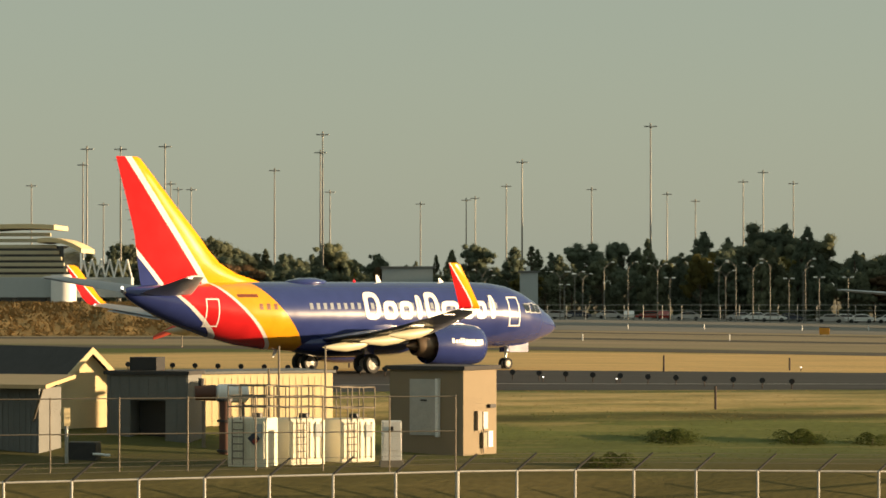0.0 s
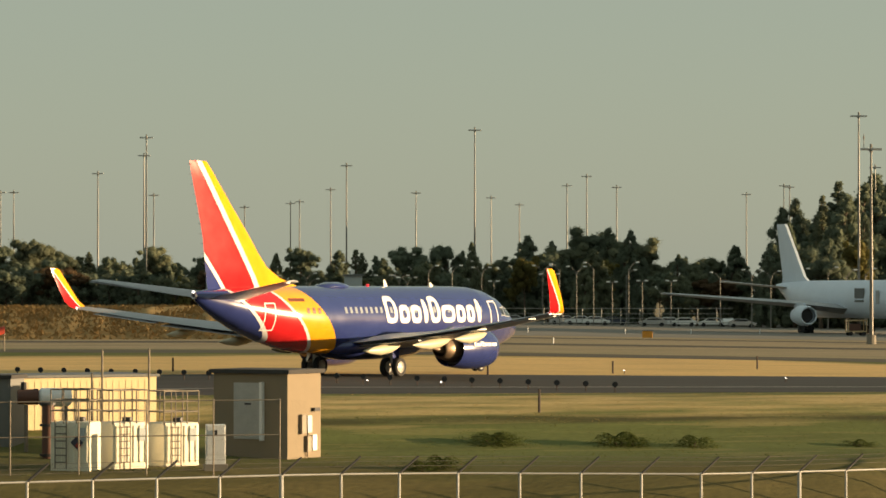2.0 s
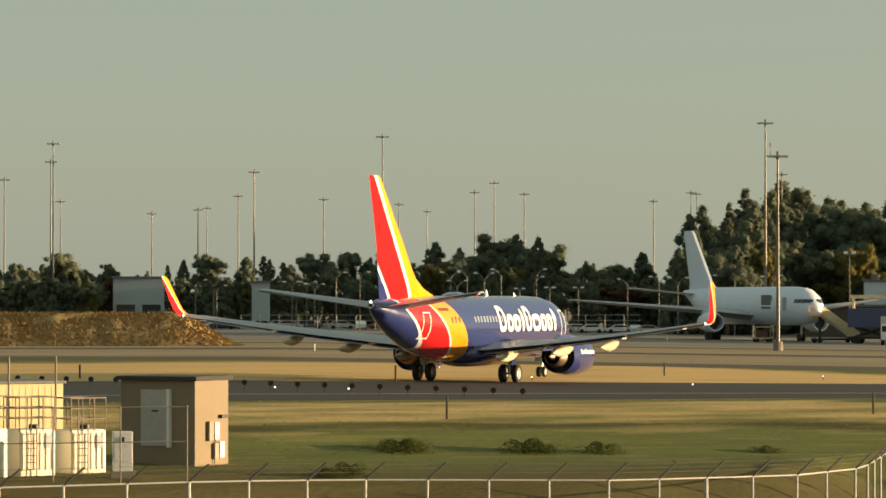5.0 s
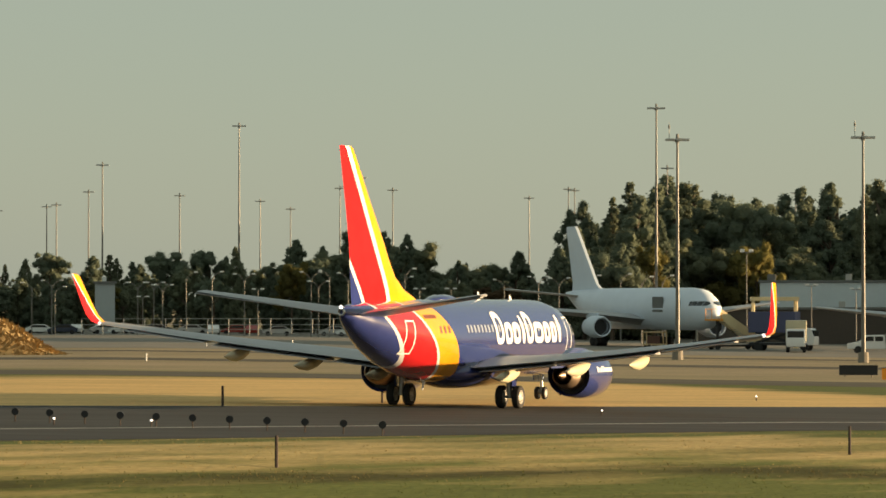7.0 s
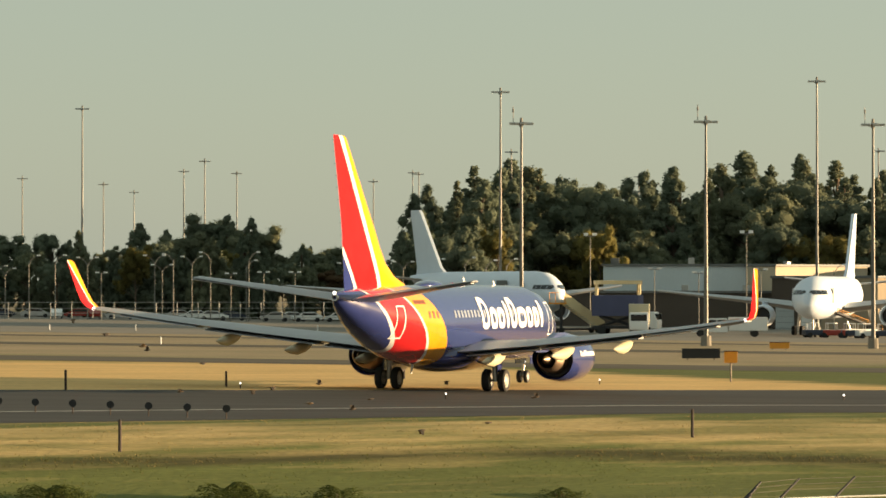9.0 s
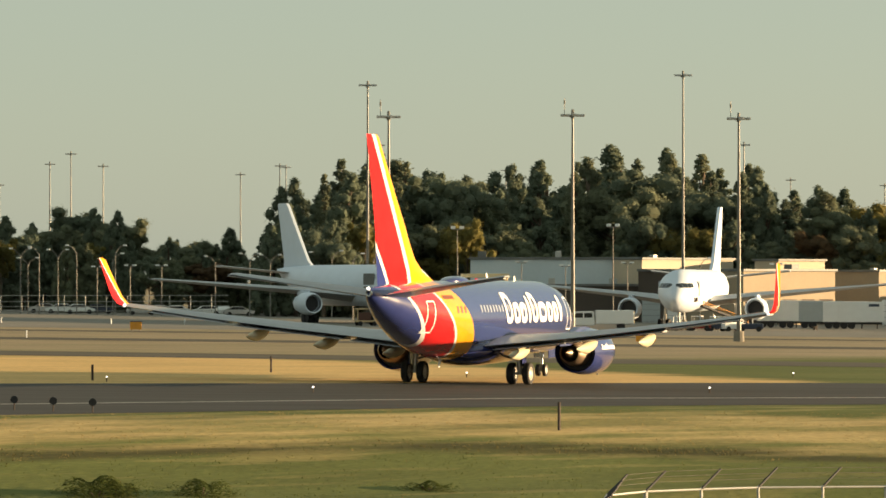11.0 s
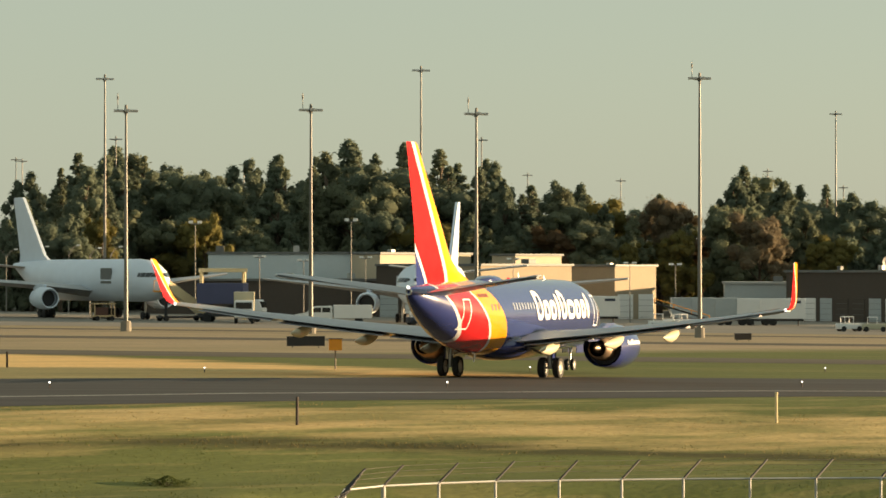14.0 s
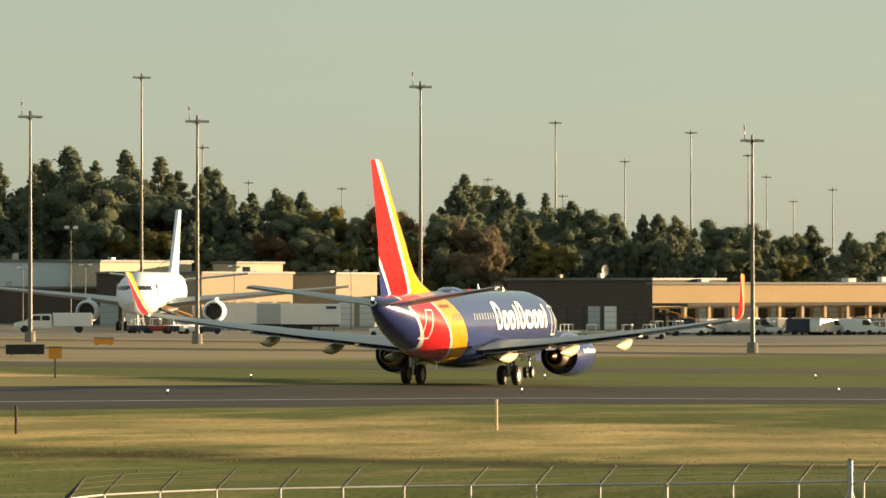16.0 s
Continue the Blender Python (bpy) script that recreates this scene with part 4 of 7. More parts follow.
def tree_meshes(kind, seed):
    """Crown and trunk of a tree one metre high: boughs of small leafy tufts over a thin inner mass."""
    rnd = random.Random(seed)
    lobes = []
    if kind == "round":
        for _ in range(11):
            a, e = rnd.uniform(0, 6.3), rnd.uniform(-.7, 1)
            d = rnd.uniform(.35, 1) * math.sqrt(max(0, 1 - max(e, 0) ** 2))
            bx, by, bz = .30 * d * math.cos(a), .30 * d * math.sin(a), .52 + .34 * e
            for _ in range(9):
                q = Vector((rnd.gauss(0, 1), rnd.gauss(0, 1), rnd.gauss(0, .8))) * .06
                lobes.append((bx + q.x, by + q.y, min(.95, bz + q.z), rnd.uniform(.035, .075), .9))
    elif kind == "column":
        lean, twin = rnd.uniform(0, 6.3), rnd.random() < .4
        for k in range(110):
            u = (k + rnd.random()) / 110
            w = (.19 * (1 - u ** 1.6) ** .9 * min(1, .55 + u * 2.0)) * rnd.uniform(.75, 1.15) + .004
            a, d = rnd.uniform(0, 6.3), math.sqrt(rnd.uniform(.1, 1))
            ox = .05 * u * math.cos(lean) + (.07 if twin and k % 2 else 0) * u
            top = .97 - (.1 if twin and k % 2 else 0)
            lobes.append((w * d * math.cos(a) + ox, w * d * math.sin(a) + .05 * u * math.sin(lean), .05 + (top - .08) * u, rnd.uniform(.024, .05) * (1.15 - .7 * u), 1.7))
    else:
        for k in range(120):
            u = ((k + rnd.random()) / 120) ** .85
            w = (.2 * (1 - u) ** .75) * rnd.uniform(.7, 1.2) + .004
            a, d = k * 2.4 + rnd.uniform(-.5, .5), math.sqrt(rnd.uniform(.15, 1))
            lobes.append((w * d * math.cos(a), w * d * math.sin(a), .05 + .93 * u - .03 * d, rnd.uniform(.022, .045) * (1.15 - .75 * u), .8))
    core = bmesh.new()
    bmesh.ops.create_icosphere(core, subdivisions=2, radius=.92)
    ball = [v.co.copy() for v in core.verts]
    ball_faces = [[v.index for v in f.verts] for f in core.faces]
    core.free()
    verts, faces = [], []
    for x, y, z, r, tall in lobes:
        i = len(verts)
        verts += [Vector((x + c.x * r * k, y + c.y * r * k, z + c.z * r * k * tall)) for c in ball for k in (rnd.uniform(.78, 1.15),)]
        faces += [tuple(i + q for q in f) for f in ball_faces]
    weights = [r * r for _, _, _, r, _ in lobes]
    for x, y, z, r, tall in rnd.choices(lobes, weights, k=17000):
        n = Vector((rnd.gauss(0, 1), rnd.gauss(0, 1), rnd.gauss(.1, 1))).normalized()
        k = rnd.uniform(.86, 1.15) + (.5 * rnd.random() if rnd.random() < .25 else 0)
        c = Vector((x + n.x * r * k, y + n.y * r * k, z + n.z * r * k * tall))
        n = (n * .7 + Vector((rnd.gauss(0, .7), rnd.gauss(0, .7), rnd.gauss(0, .7)))).normalized()
        t = Matrix.Rotation(rnd.random() * 6.3, 3, n) @ n.orthogonal().normalized()
        w, s = n.cross(t), rnd.uniform(.003, .0065)
        i = len(verts)
        verts += [c + t * s * 1.6, c - t * s + w * s, c - t * s * .8 - w * s]
        faces.append((i, i + 1, i + 2))
    crown = bpy.data.meshes.new("crown")
    crown.from_pydata(verts, [], faces)
    bm = BM()
    rod(bm, (0, 0, -.02), (0, 0, .6 if kind == "round" else .8), .022, .004, 7)
    for x, y, z, r, tall in lobes[::5]:
        rod(bm, (0, 0, max(.06, z - .15)), (x, y, z), .007, .002, 5)
    return crown, mesh_of("trunk", bm, M_BARK)


TREES = {k: [tree_meshes(k, 11 * i + s) for i in range(6)] for k, s in (("round", 1), ("pine", 2), ("column", 3))}


def tree(kind, x, y, h, wide, leaf, rnd, label):
    crown, trunk = rnd.choice(TREES[kind])
    t = thing("tree", label, "tree", pose(x, y, tilt(x), 0, 0, rnd.uniform(0, 360)), "trees beyond the airfield")
    for nm, me in (("trunk", trunk), ("crown", crown)):
        o = new(nm, me)
        o.parent = t
        o.scale = (h * wide, h * wide, h)
        if nm == "crown":
            if not me.materials:
                me.materials.append(leaf)
            o.material_slots[0].link = "OBJECT"
            o.material_slots[0].material = leaf
    return t


# height of the tree line above the horizon by bearing, in the same units
SKYLINE = [(-1150, 60), (-980, 80), (-930, 82), (-880, 70), (-800, 95), (-750, 90), (-700, 62), (-560, 72), (-520, 60), (-430, 52), (-350, 84), (-300, 60), (-265, 78), (-200, 62),
           (-150, 72), (-80, 82), (-20, 78), (40, 74), (75, 66), (110, 90), (160, 74), (235, 103), (290, 78), (335, 52), (385, 68), (440, 60), (470, 76), (505, 72)]
SKYLINE += [(515, 140), (560, 130), (600, 150), (645, 180), (700, 165), (740, 150), (790, 155), (850, 140), (900, 152), (960, 166), (1010, 165), (1085, 155), (1140, 140), (1185, 128),
            (1240, 118), (1290, 115), (1335, 85), (1400, 112), (1445, 70), (1490, 132), (1530, 138), (1580, 128), (1650, 102), (1720, 92), (1800, 88), (1870, 80), (1930, 62), (2000, 74), (2080, 68), (2150, 74)]
rnd = random.Random(5)
NAMES = {"round": "broad round-crowned tree, dark olive green", "pine": "tall dark conifer with a pointed top", "column": "tall lumpy evergreen, grey-green"}
b = -1200.0
while b < 2180:
    line_h = float(np.interp(b, [s[0] for s in SKYLINE], [s[1] for s in SKYLINE]))
    tall = 510 < b < 1340
    for row in range(3 if tall else 2):
        r = (rnd.uniform(625, 690), rnd.uniform(590, 612), rnd.uniform(576, 586))[row] + (0 if b > 650 else -35)
        span = ((.9, 1.12), (.66, 1.0), (.3, .6))[row] if tall else ((.78, 1.1), (.35, .78))[row]
        x, y, q = far_place(b + rnd.uniform(-14, 14), r)
        h = 1.09 * line_h * rnd.uniform(*span) * r / F * q + 4.97 - tilt(x)
        kind = rnd.choice((["pine", "pine", "column", "column", "column"], ["column", "column", "pine", "pine", "round"], ["round", "column"])[row] if tall else (["round", "round", "column", "column", "pine"], ["round", "round", "column"])[row])
        if kind != "round":
            leaf = rnd.choice([M_PINE, M_PINE, M_LEAF])
        else:
            leaf = rnd.choice([M_LEAF] * 5 + [M_PINE] * 4 + [M_OLIVE] * 2 + [M_RUSTLEAF] if row else [M_LEAF, M_LEAF, M_PINE])
        wide = {"round": 1.0, "pine": 1.1, "column": 1.4}[kind] * rnd.uniform(.85, 1.35)
        tree(kind, x, y, h, wide, leaf, rnd, NAMES[kind] if leaf is not M_RUSTLEAF else "round tree in rusty autumn leaf")
    b += rnd.uniform(15, 30) if tall else rnd.uniform(19, 36)


# trees that stand out from the line
for kind, b, up, r, wide, leaf, label in (("round", 784, 86, 560, .75, M_OLIVE, "yellow-green tree before the dark woods"), ("round", 1394, 112, 600, .95, M_BROWNLEAF, "round-topped brown-green tree beside the sheds"),
                                         ("round", 1531, 84, 585, 1.1, M_BROWNLEAF, "broad brown-green tree behind the sheds"), ("round", 420, 34, 560, 1.5, M_RUSTLEAF, "low round tree in rusty autumn leaf"),
                                         ("round", -520, 30, 555, .7, M_OLIVE, "yellow-green tree beside the lot"), ("round", 1420, 60, 580, 1.0, M_OLIVE, "yellow-green tree before the dark woods")):
    x, y, q = far_place(b, r)
    tree(kind, x, y, up * r / F * q + 4.97 - tilt(x), wide, leaf, rnd, label)


# ---- white freighters on the far apron ----
def white_jet(at, label):
    j = thing("parked_jet", label, "airplane", at, "parked freighters")
    hull = [(0, .1, 3.9), (.4, .75, 4.0), (1.2, 1.35, 4.2), (2.6, 2.0, 4.5), (4.5, 2.4, 4.75), (7, 2.5, 4.8), (32, 2.5, 4.8), (36, 2.3, 5.0), (41, 1.5, 5.7), (45, .7, 6.4), (47.5, .15, 6.8)]
    gx = 24.0
    bm = BM()
    fine = sorted({h[0] for h in hull} | set(np.arange(8, 46, 3)))
    loft(bm, [[(gx - st, r * math.cos(2 * math.pi * i / 28), z + r * 1.05 * math.sin(2 * math.pi * i / 28)) for i in range(28)] for st in fine for r, z in [(float(np.interp(st, [h[0] for h in hull], [h[1] for h in hull])), float(np.interp(st, [h[0] for h in hull], [h[2] for h in hull])))]])
    part("fuselage", bm, M_JETWHITE, j, "plain white body", True)
    bm = BM()
    loft(bm, [[(gx - le, -.2, z), (gx - (le + te) / 2, -.28, z), (gx - te, -.03, z), (gx - te, .03, z), (gx - (le + te) / 2, .28, z), (gx - le, .2, z)] for le, te, z in ((34.5, 45.5, 6.9), (36.8, 45.2, 8.0), (43.6, 47.4, 15.3), (44.2, 47.4, 15.7))])
    part("fin", bm, M_JETWHITE, j, "white tail fin", True)
    for s in (-1, 1):
        bm = BM()
        loft(bm, [[(gx - le, s * y, z), (gx - (le * .7 + te * .3), s * y, z + t), (gx - te, s * y, z), (gx - (le * .7 + te * .3), s * y, z - t)] for y, le, te, z, t in ((1.5, 16, 27, 3.4, .7), (8, 20.5, 27.5, 4.2, .45), (23.6, 31, 33.2, 5.6, .14))])
        w = part("wing", bm, M_WING, j, "", True)
        bm = BM()
        loft(bm, [[(gx - le, s * y, z), (gx - (le + te) / 2, s * y, z + .15), (gx - te, s * y, z), (gx - (le + te) / 2, s * y, z - .15)] for y, le, te, z in ((.6, 39.5, 45.2, 6.4), (9.2, 44.8, 47.2, 7.3))])
        part("tailplane", bm, M_WING, j, "", True)
        e = new("engine")
        e.parent = j
        bm = BM()
        loft(bm, [[(gx - st, s * 7.9 + r * math.cos(2 * math.pi * i / 20), 2.55 + r * math.sin(2 * math.pi * i / 20)) for i in range(20)] for st, r in ((16.6, 1.05), (16.5, 1.2), (17.2, 1.38), (19, 1.4), (20.6, 1.1), (20.5, .9), (17, 1.0))], cap=False)
        part("cowling", bm, M_JETWHITE, e, "", True)
        bm = BM()
        rod(bm, (gx - 17.6, s * 7.9, 2.55), (gx - 17.4, s * 7.9, 2.55), 1.05, seg=20)
        part("fan", bm, M_DARK, e)
        bm = BM()
        rod(bm, (gx - 20, s * 7.9, 2.55), (gx - 22.2, s * 7.9, 2.55), .75, .3, 16)
        part("nozzle", bm, M_DARK, e)
        bm = BM()
        box(bm, gx - 21.5, gx - 18, s * 7.9 - .15, s * 7.9 + .15, 3.6, 4.3, .03)
        part("pylon", bm, M_JETWHITE, e)
        bm = BM()
        rod(bm, (gx - 25.5, s * 4.6, .6), (gx - 25.5, s * 4.4, 3.6), .2, seg=10)
        g = part("main_gear", bm, M_METAL, j)
        for dx in (-.7, .7):
            for dy in (-.5, .5):
                bm = BM()
                rod(bm, (gx - 25.5 + dx, s * 4.6 + dy - .2, .6), (gx - 25.5 + dx, s * 4.6 + dy + .2, .6), .6, seg=18)
                part("wheel", bm, M_TYRE, g)
        for st0, st1 in ((1.02, 1.5), (1.55, 2.15), (2.2, 2.85), (2.9, 3.4)):
            bm = BM()
            rows = []
            for st in (st0, (st0 + st1) / 2, st1):
                r, zc = (float(np.interp(st, [h[0] for h in hull], [h[k] for h in hull])) for k in (1, 2))
                lo, hi = (math.asin(min(cap_, (z - zc) / (1.05 * r))) for z, cap_ in ((5.2, .9), (5.72, .985)))
                rows.append([(gx - st + .02, s * (r + .02) * math.cos(t_), zc + 1.05 * (r + .02) * math.sin(t_)) for t_ in np.linspace(lo, hi, 4)])
            loft(bm, rows, cap=False, closed=False)
            part("cockpit_window", bm, M_GLASS, j)
        bm = BM()
        box(bm, gx - 6.3, gx - 5.2, s * 2.44 - .03, s * 2.44 + .03, 4.2, 6.0, .02)
        part("door", bm, M_WING, j)
    bm = BM()
    rod(bm, (gx - 5.6, 0, .5), (gx - 5.4, 0, 2.6), .14, seg=10)
    g = part("nose_gear", bm, M_METAL, j)
    for dy in (-.3, .3):
        bm = BM()
        rod(bm, (gx - 5.6, dy - .14, .48), (gx - 5.6, dy + .14, .48), .48, seg=16)
        part("wheel", bm, M_TYRE, g)
    bm = BM()
    box(bm, gx - 13.4, gx - 10.2, -2.49, -2.40, 4.4, 6.3, .1)
    part("cargo_door", bm, M_GREYMETAL, j, "grey outlined cargo door")
    return j


def stand(b, r, extra=0.0):
    x, y, q = far_place(b, r)
    return x, y, tilt(x) + 0.012 + extra


x, y, z = stand(612, 474)
white_jet(pose(x, y, z, 0, 0, -73), "plain white wide-body freighter parked on the apron")
x, y, z = stand(1084, 468)
white_jet(pose(x, y, z, 0, 0, -110), "white freighter parked nose-on before the cargo buildings")


# ---- buildings beyond the apron ----
def span(b0, b1, r, r1=None):
    x0, y0, q = far_place(b0, r)
    x1, y1, q1 = far_place(b1, r1 or r)
    return Vector((x0, y0)), Vector((x1, y1)), (q + q1) / 2


def level(px, r, q, x):
    """Height over the ground of something px above the eye's level at range r."""
    return px * r / F * q + 4.97 - tilt(x)


def hall(name, label, b0, b1, r, top, wall, depth=14.0, roof=None, bays=0, category="building", r1=None):
    a, c, q = span(b0, b1, r, r1)
    L = (c - a).length
    ang = math.degrees(math.atan2(c.y - a.y, c.x - a.x))
    h = level(top, r, q, (a.x + c.x) / 2)
    o = thing(name, label, category, pose(a.x, a.y, tilt((a.x + c.x) / 2) - .05, 0, 0, ang))
    bm = BM()
    box(bm, 0, L, 0, depth, 0, h)
    part("wall", bm, wall, o)
    bm = BM()
    box(bm, -.25, L + .25, -.3, depth + .3, h, h + .35, .05)
    part("roof", bm, roof or M_GREYMETAL, o, "flat roof with a low parapet")
    n = max(1, int(L / 9))
    rr = random.Random(int(b0) + 7)
    for k in range(n):
        if rr.random() < .6:
            bm = BM()
            u, w = rr.uniform(1, max(1.2, L - 2)), rr.uniform(.6, 1.6)
            box(bm, u, u + w, 1, 1 + w, h + .35, h + .35 + rr.uniform(.4, 1.0), .05)
            part("roof_unit", bm, rr.choice([M_WHITE, M_GALV, M_GREYMETAL]), o)
    for k in range(bays):
        bm = BM()
        u = (k + .5) * L / bays
        box(bm, u - L / bays * .36, u + L / bays * .36, -.09, .2, .1, h * .48, .03)
        d = part("bay_door", bm, rr.choice([M_DARK, M_GREYWALL, M_WHITE, M_BROWNWALL]), o)
        bm = BM()
        for j in range(4):
            box(bm, u - L / bays * .34, u + L / bays * .34, -.12, -.095, .3 + j * h * .11, .34 + j * h * .11)
        part("slat", bm, M_GREYMETAL, d)
    return o, L, h


hall("hangar", "long grey metal hangar with a dark lower wall", 787, 1003, 545, 26, M_HANGAR, 25, bays=0)
hall("hangar_lower_wall", "dark brown wall along the hangar's foot", 700, 1003, 536, -12, M_BROWNWALL, 5, category="wall")
hall("cargo_building", "cream cargo building with a flat roof", 1005, 1131, 540, 25, M_PALEWALL, 6, r1=554)
hall("cargo_building", "dark-fronted low cargo building under a cream upper storey", 1000, 1140, 532, 9, M_BROWNWALL, 6, bays=4)
hall("rooftop_plant", "cream rooftop plant storey", 1193, 1257, 550, 23, M_PALEWALL, 5, r1=557)
hall("warehouse", "tan stucco warehouse with a flat roof", 1145, 1271, 524, 9, M_WAREHOUSE, 12, bays=5, r1=538)
# recessed link: the dark brown wall colour carries its shade
hall("warehouse_link", "link between warehouses, its shade put into a dark brown wall colour", 1271, 1331, 558, 4, M_BROWNWALL, 6, bays=2, r1=552)
hall("warehouse", "tan stucco warehouse block beside a dark recess", 1331, 1388, 548, 8, M_WAREHOUSE, 10, bays=2, r1=556)
hall("metal_shed", "pale metal-roofed shed behind white trailers", 1483, 1570, 545, -16, M_GREYWALL, 14, M_GALV, bays=4)
hall("office_block", "long dark brown flat-roofed building", 1568, 1771, 535, 0, M_BROWNWALL, 16, bays=9, r1=516)
hall("terminal_wing", "long tan terminal wing with service bays below", 1771, 2230, 516, -6, M_TANWALL, 16, bays=24, r1=556)
# satellite dish on the brown block's roof
x, y, q = far_place(1703, 528)
o = thing("satellite_dish", "grey satellite dish on a flat roof", "satellite dish", pose(x, y, level(0, 528, q, x) + tilt(x) + .2, 0, 0, 30))
bm = BM()
rod(bm, (0, 0, -.3), (0, 0, 1.0), .08, seg=8)
part("mount", bm, M_STEEL, o)
bm = BM()
loft(bm, [[(r_ * math.cos(a_), -.9 * d_ * .5, 1.2 + r_ * math.sin(a_)) for a_ in np.linspace(0, 2 * math.pi, 21)[:-1]] for r_, d_ in ((.05, 0), (.3, .1), (.55, .35), (.8, .7), (.82, .72), (.55, .42), (.05, .1))], cap=False)
part("reflector", bm, M_GREYMETAL, o, "grey dished reflector", True)
# service canopy and columns before the terminal wing
a, c, q = span(1800, 2230, 508, 548)
L, ang = (c - a).length, math.degrees(math.atan2(c.y - a.y, c.x - a.x))
o = thing("service_canopy", "low canopy on pale columns along the terminal wing", "canopy", pose(a.x, a.y, tilt(c.x) - .02, 0, 0, ang))
bm = BM()
box(bm, 0, L, -3, 6, 3.5, 3.9, .05)
part("roof", bm, M_BROWNWALL, o)
for k in range(15):
    bm = BM()
    box(bm, k * L / 14 - .25, k * L / 14 + .25, -2.6, -2.1, 0, 3.5, .03)
    part("column", bm, M_TANWALL, o)

# far terminal with curved roofs and slatted front
a, c, q = span(-1290, -1018, 525)
o = thing("terminal", "grey terminal with pale slatted walls and curved white roofs", "terminal", pose(a.x, a.y, tilt(a.x), 0, 0, 2))
L = (c - a).length
bm = BM()
box(bm, 0, L - 1.5, 1.2, 20, 0, 11.5)
part("wall", bm, M_GLASS, o, "dark glazed wall")
for k in range(9):
    bm = BM()
    box(bm, -1, L - .42 * k, 0, .9, 5.6 + k * .92, 6.15 + k * .92, .1)
    part("slat", bm, M_FAIRING, o, "pale horizontal louvre")
for x0, x1, rise in ((-7, L - 2.6, lambda u: 11.6 + 2.9 * math.sin(math.pi / 2 * u) - .5 * u ** 4), (L - 5.2, L + 1.6, lambda u: 11.9 + .35 * math.sin(math.pi * u) - 1.5 * u * u)):
    bm = BM()
    pts = []
    for i in range(17):
        u = i / 16
        xx, zc = x0 + (x1 - x0) * u, rise(u)
        pts.append([(xx, -1.5, zc), (xx, 14, zc), (xx, 14, zc + .7), (xx, -1.5, zc + .7)])
    loft(bm, pts)
    part("curved_roof", bm, M_CREAM, o, "pale curved roof edge", True)
a, c, q = span(-1160, -915, 505)
o = thing("jet_bridges", "grey boarding bridges with white truss supports", "boarding bridge", pose(a.x, a.y, tilt(a.x), 0, 0, 2))
L = (c - a).length
bm = BM()
box(bm, 0, L, 0, 3, 3.6, 6.6, .1)
part("tunnel", bm, M_GREYWALL, o, "grey corrugated tunnel")
for k in range(6):
    bm = BM()
    u = L * .62 + k * L * .063
    rod(bm, (u, .5, 6.6), (u + .65, .5, 9.3), .14)
    rod(bm, (u + 1.3, .5, 6.6), (u + .65, .5, 9.3), .14)
    part("truss", bm, M_WHITE, o, "white truss")
for k in range(4):
    bm = BM()
    rod(bm, (L * (.15 + .25 * k), 1.5, 0), (L * (.15 + .25 * k), 1.5, 3.6), .35)
    part("column", bm, M_GREYMETAL, o)
bm = BM()
rod(bm, (L * .52, -1, 0), (L * .52, -1, 7), 1.9, seg=24)
part("rotunda", bm, M_WHITE, o, "pale round rotunda", True)
hall("blue_house", "blue-grey house among trees", -475, -385, 560, 36, M_GREYWALL, 10, bays=2, category="house")
hall("equipment_hut", "pale blue-grey hut beside the lot", -231, -199, 555, 28, M_GREYWALL, 5, category="hut")


# ---- dry earth bank ----
def bank():
    rr = random.Random(3)
    bm = BM()
    rows = []
    for b in np.arange(-1300, -235, 12):
        x, y, q = far_place(b, 356)
        taper = smooth01((-240 - b) / 130)
        row = []
        for i in range(12):
            u = i / 11
            hgt = 3.4 * math.sin(math.pi * u) ** .7 * taper * (1 + .16 * noise.noise((x * .25, u * 4, 1))) + .35 * noise.noise((x * .8, u * 9, 4)) * taper
            row.append(bm.verts.new((x, y - 5 + 14 * u, tilt(x) - .15 + max(0, hgt))))
        rows.append(row)
    for p, r in zip(rows, rows[1:]):
        for i in range(11):
            bm.faces.new((p[i], r[i], r[i + 1], p[i + 1]))
    o = part("earth_bank", bm, M_STRAW, None, "", True)
    tagged(o, "long earth bank grown with dry golden grass", "earth bank", kind="structure")
    v, f = [], []
    for _ in range(9000):
        b = rr.uniform(-1300, -245)
        x, y, q = far_place(b, 356)
        taper = smooth01((-240 - b) / 130)
        u = rr.uniform(0, .6)
        z = tilt(x) - .2 + 3.4 * math.sin(math.pi * u) ** .7 * taper
        p = Vector((x, y - 5 + 14 * u, z))
        w = rr.uniform(.1, .22)
        h = rr.uniform(.2, .5) * (.5 + .5 * taper)
        i = len(v)
        v += [p + Vector((-w, 0, 0)), p + Vector((w, rr.uniform(-.1, .1), 0)), p + Vector((rr.uniform(-.35, .35), rr.uniform(-.4, .1), h))]
        f.append((i, i + 1, i + 2))
    me = bpy.data.meshes.new("dry_grass")
    me.from_pydata(v, [], f)
    me.materials.append(M_STRAW)
    tagged(new("dry_grass", me), "tufts of dry golden grass on the bank", "grass", kind="stuff")


M_STRAW = surface("straw", (0.36, 0.25, 0.115), 1.0, 0, 0.4, 0.14, 3.0, second=(0.13, 0.097, 0.05), gloss=0.05, stretch=((0.5, 1, 1.6), 0))
bank()


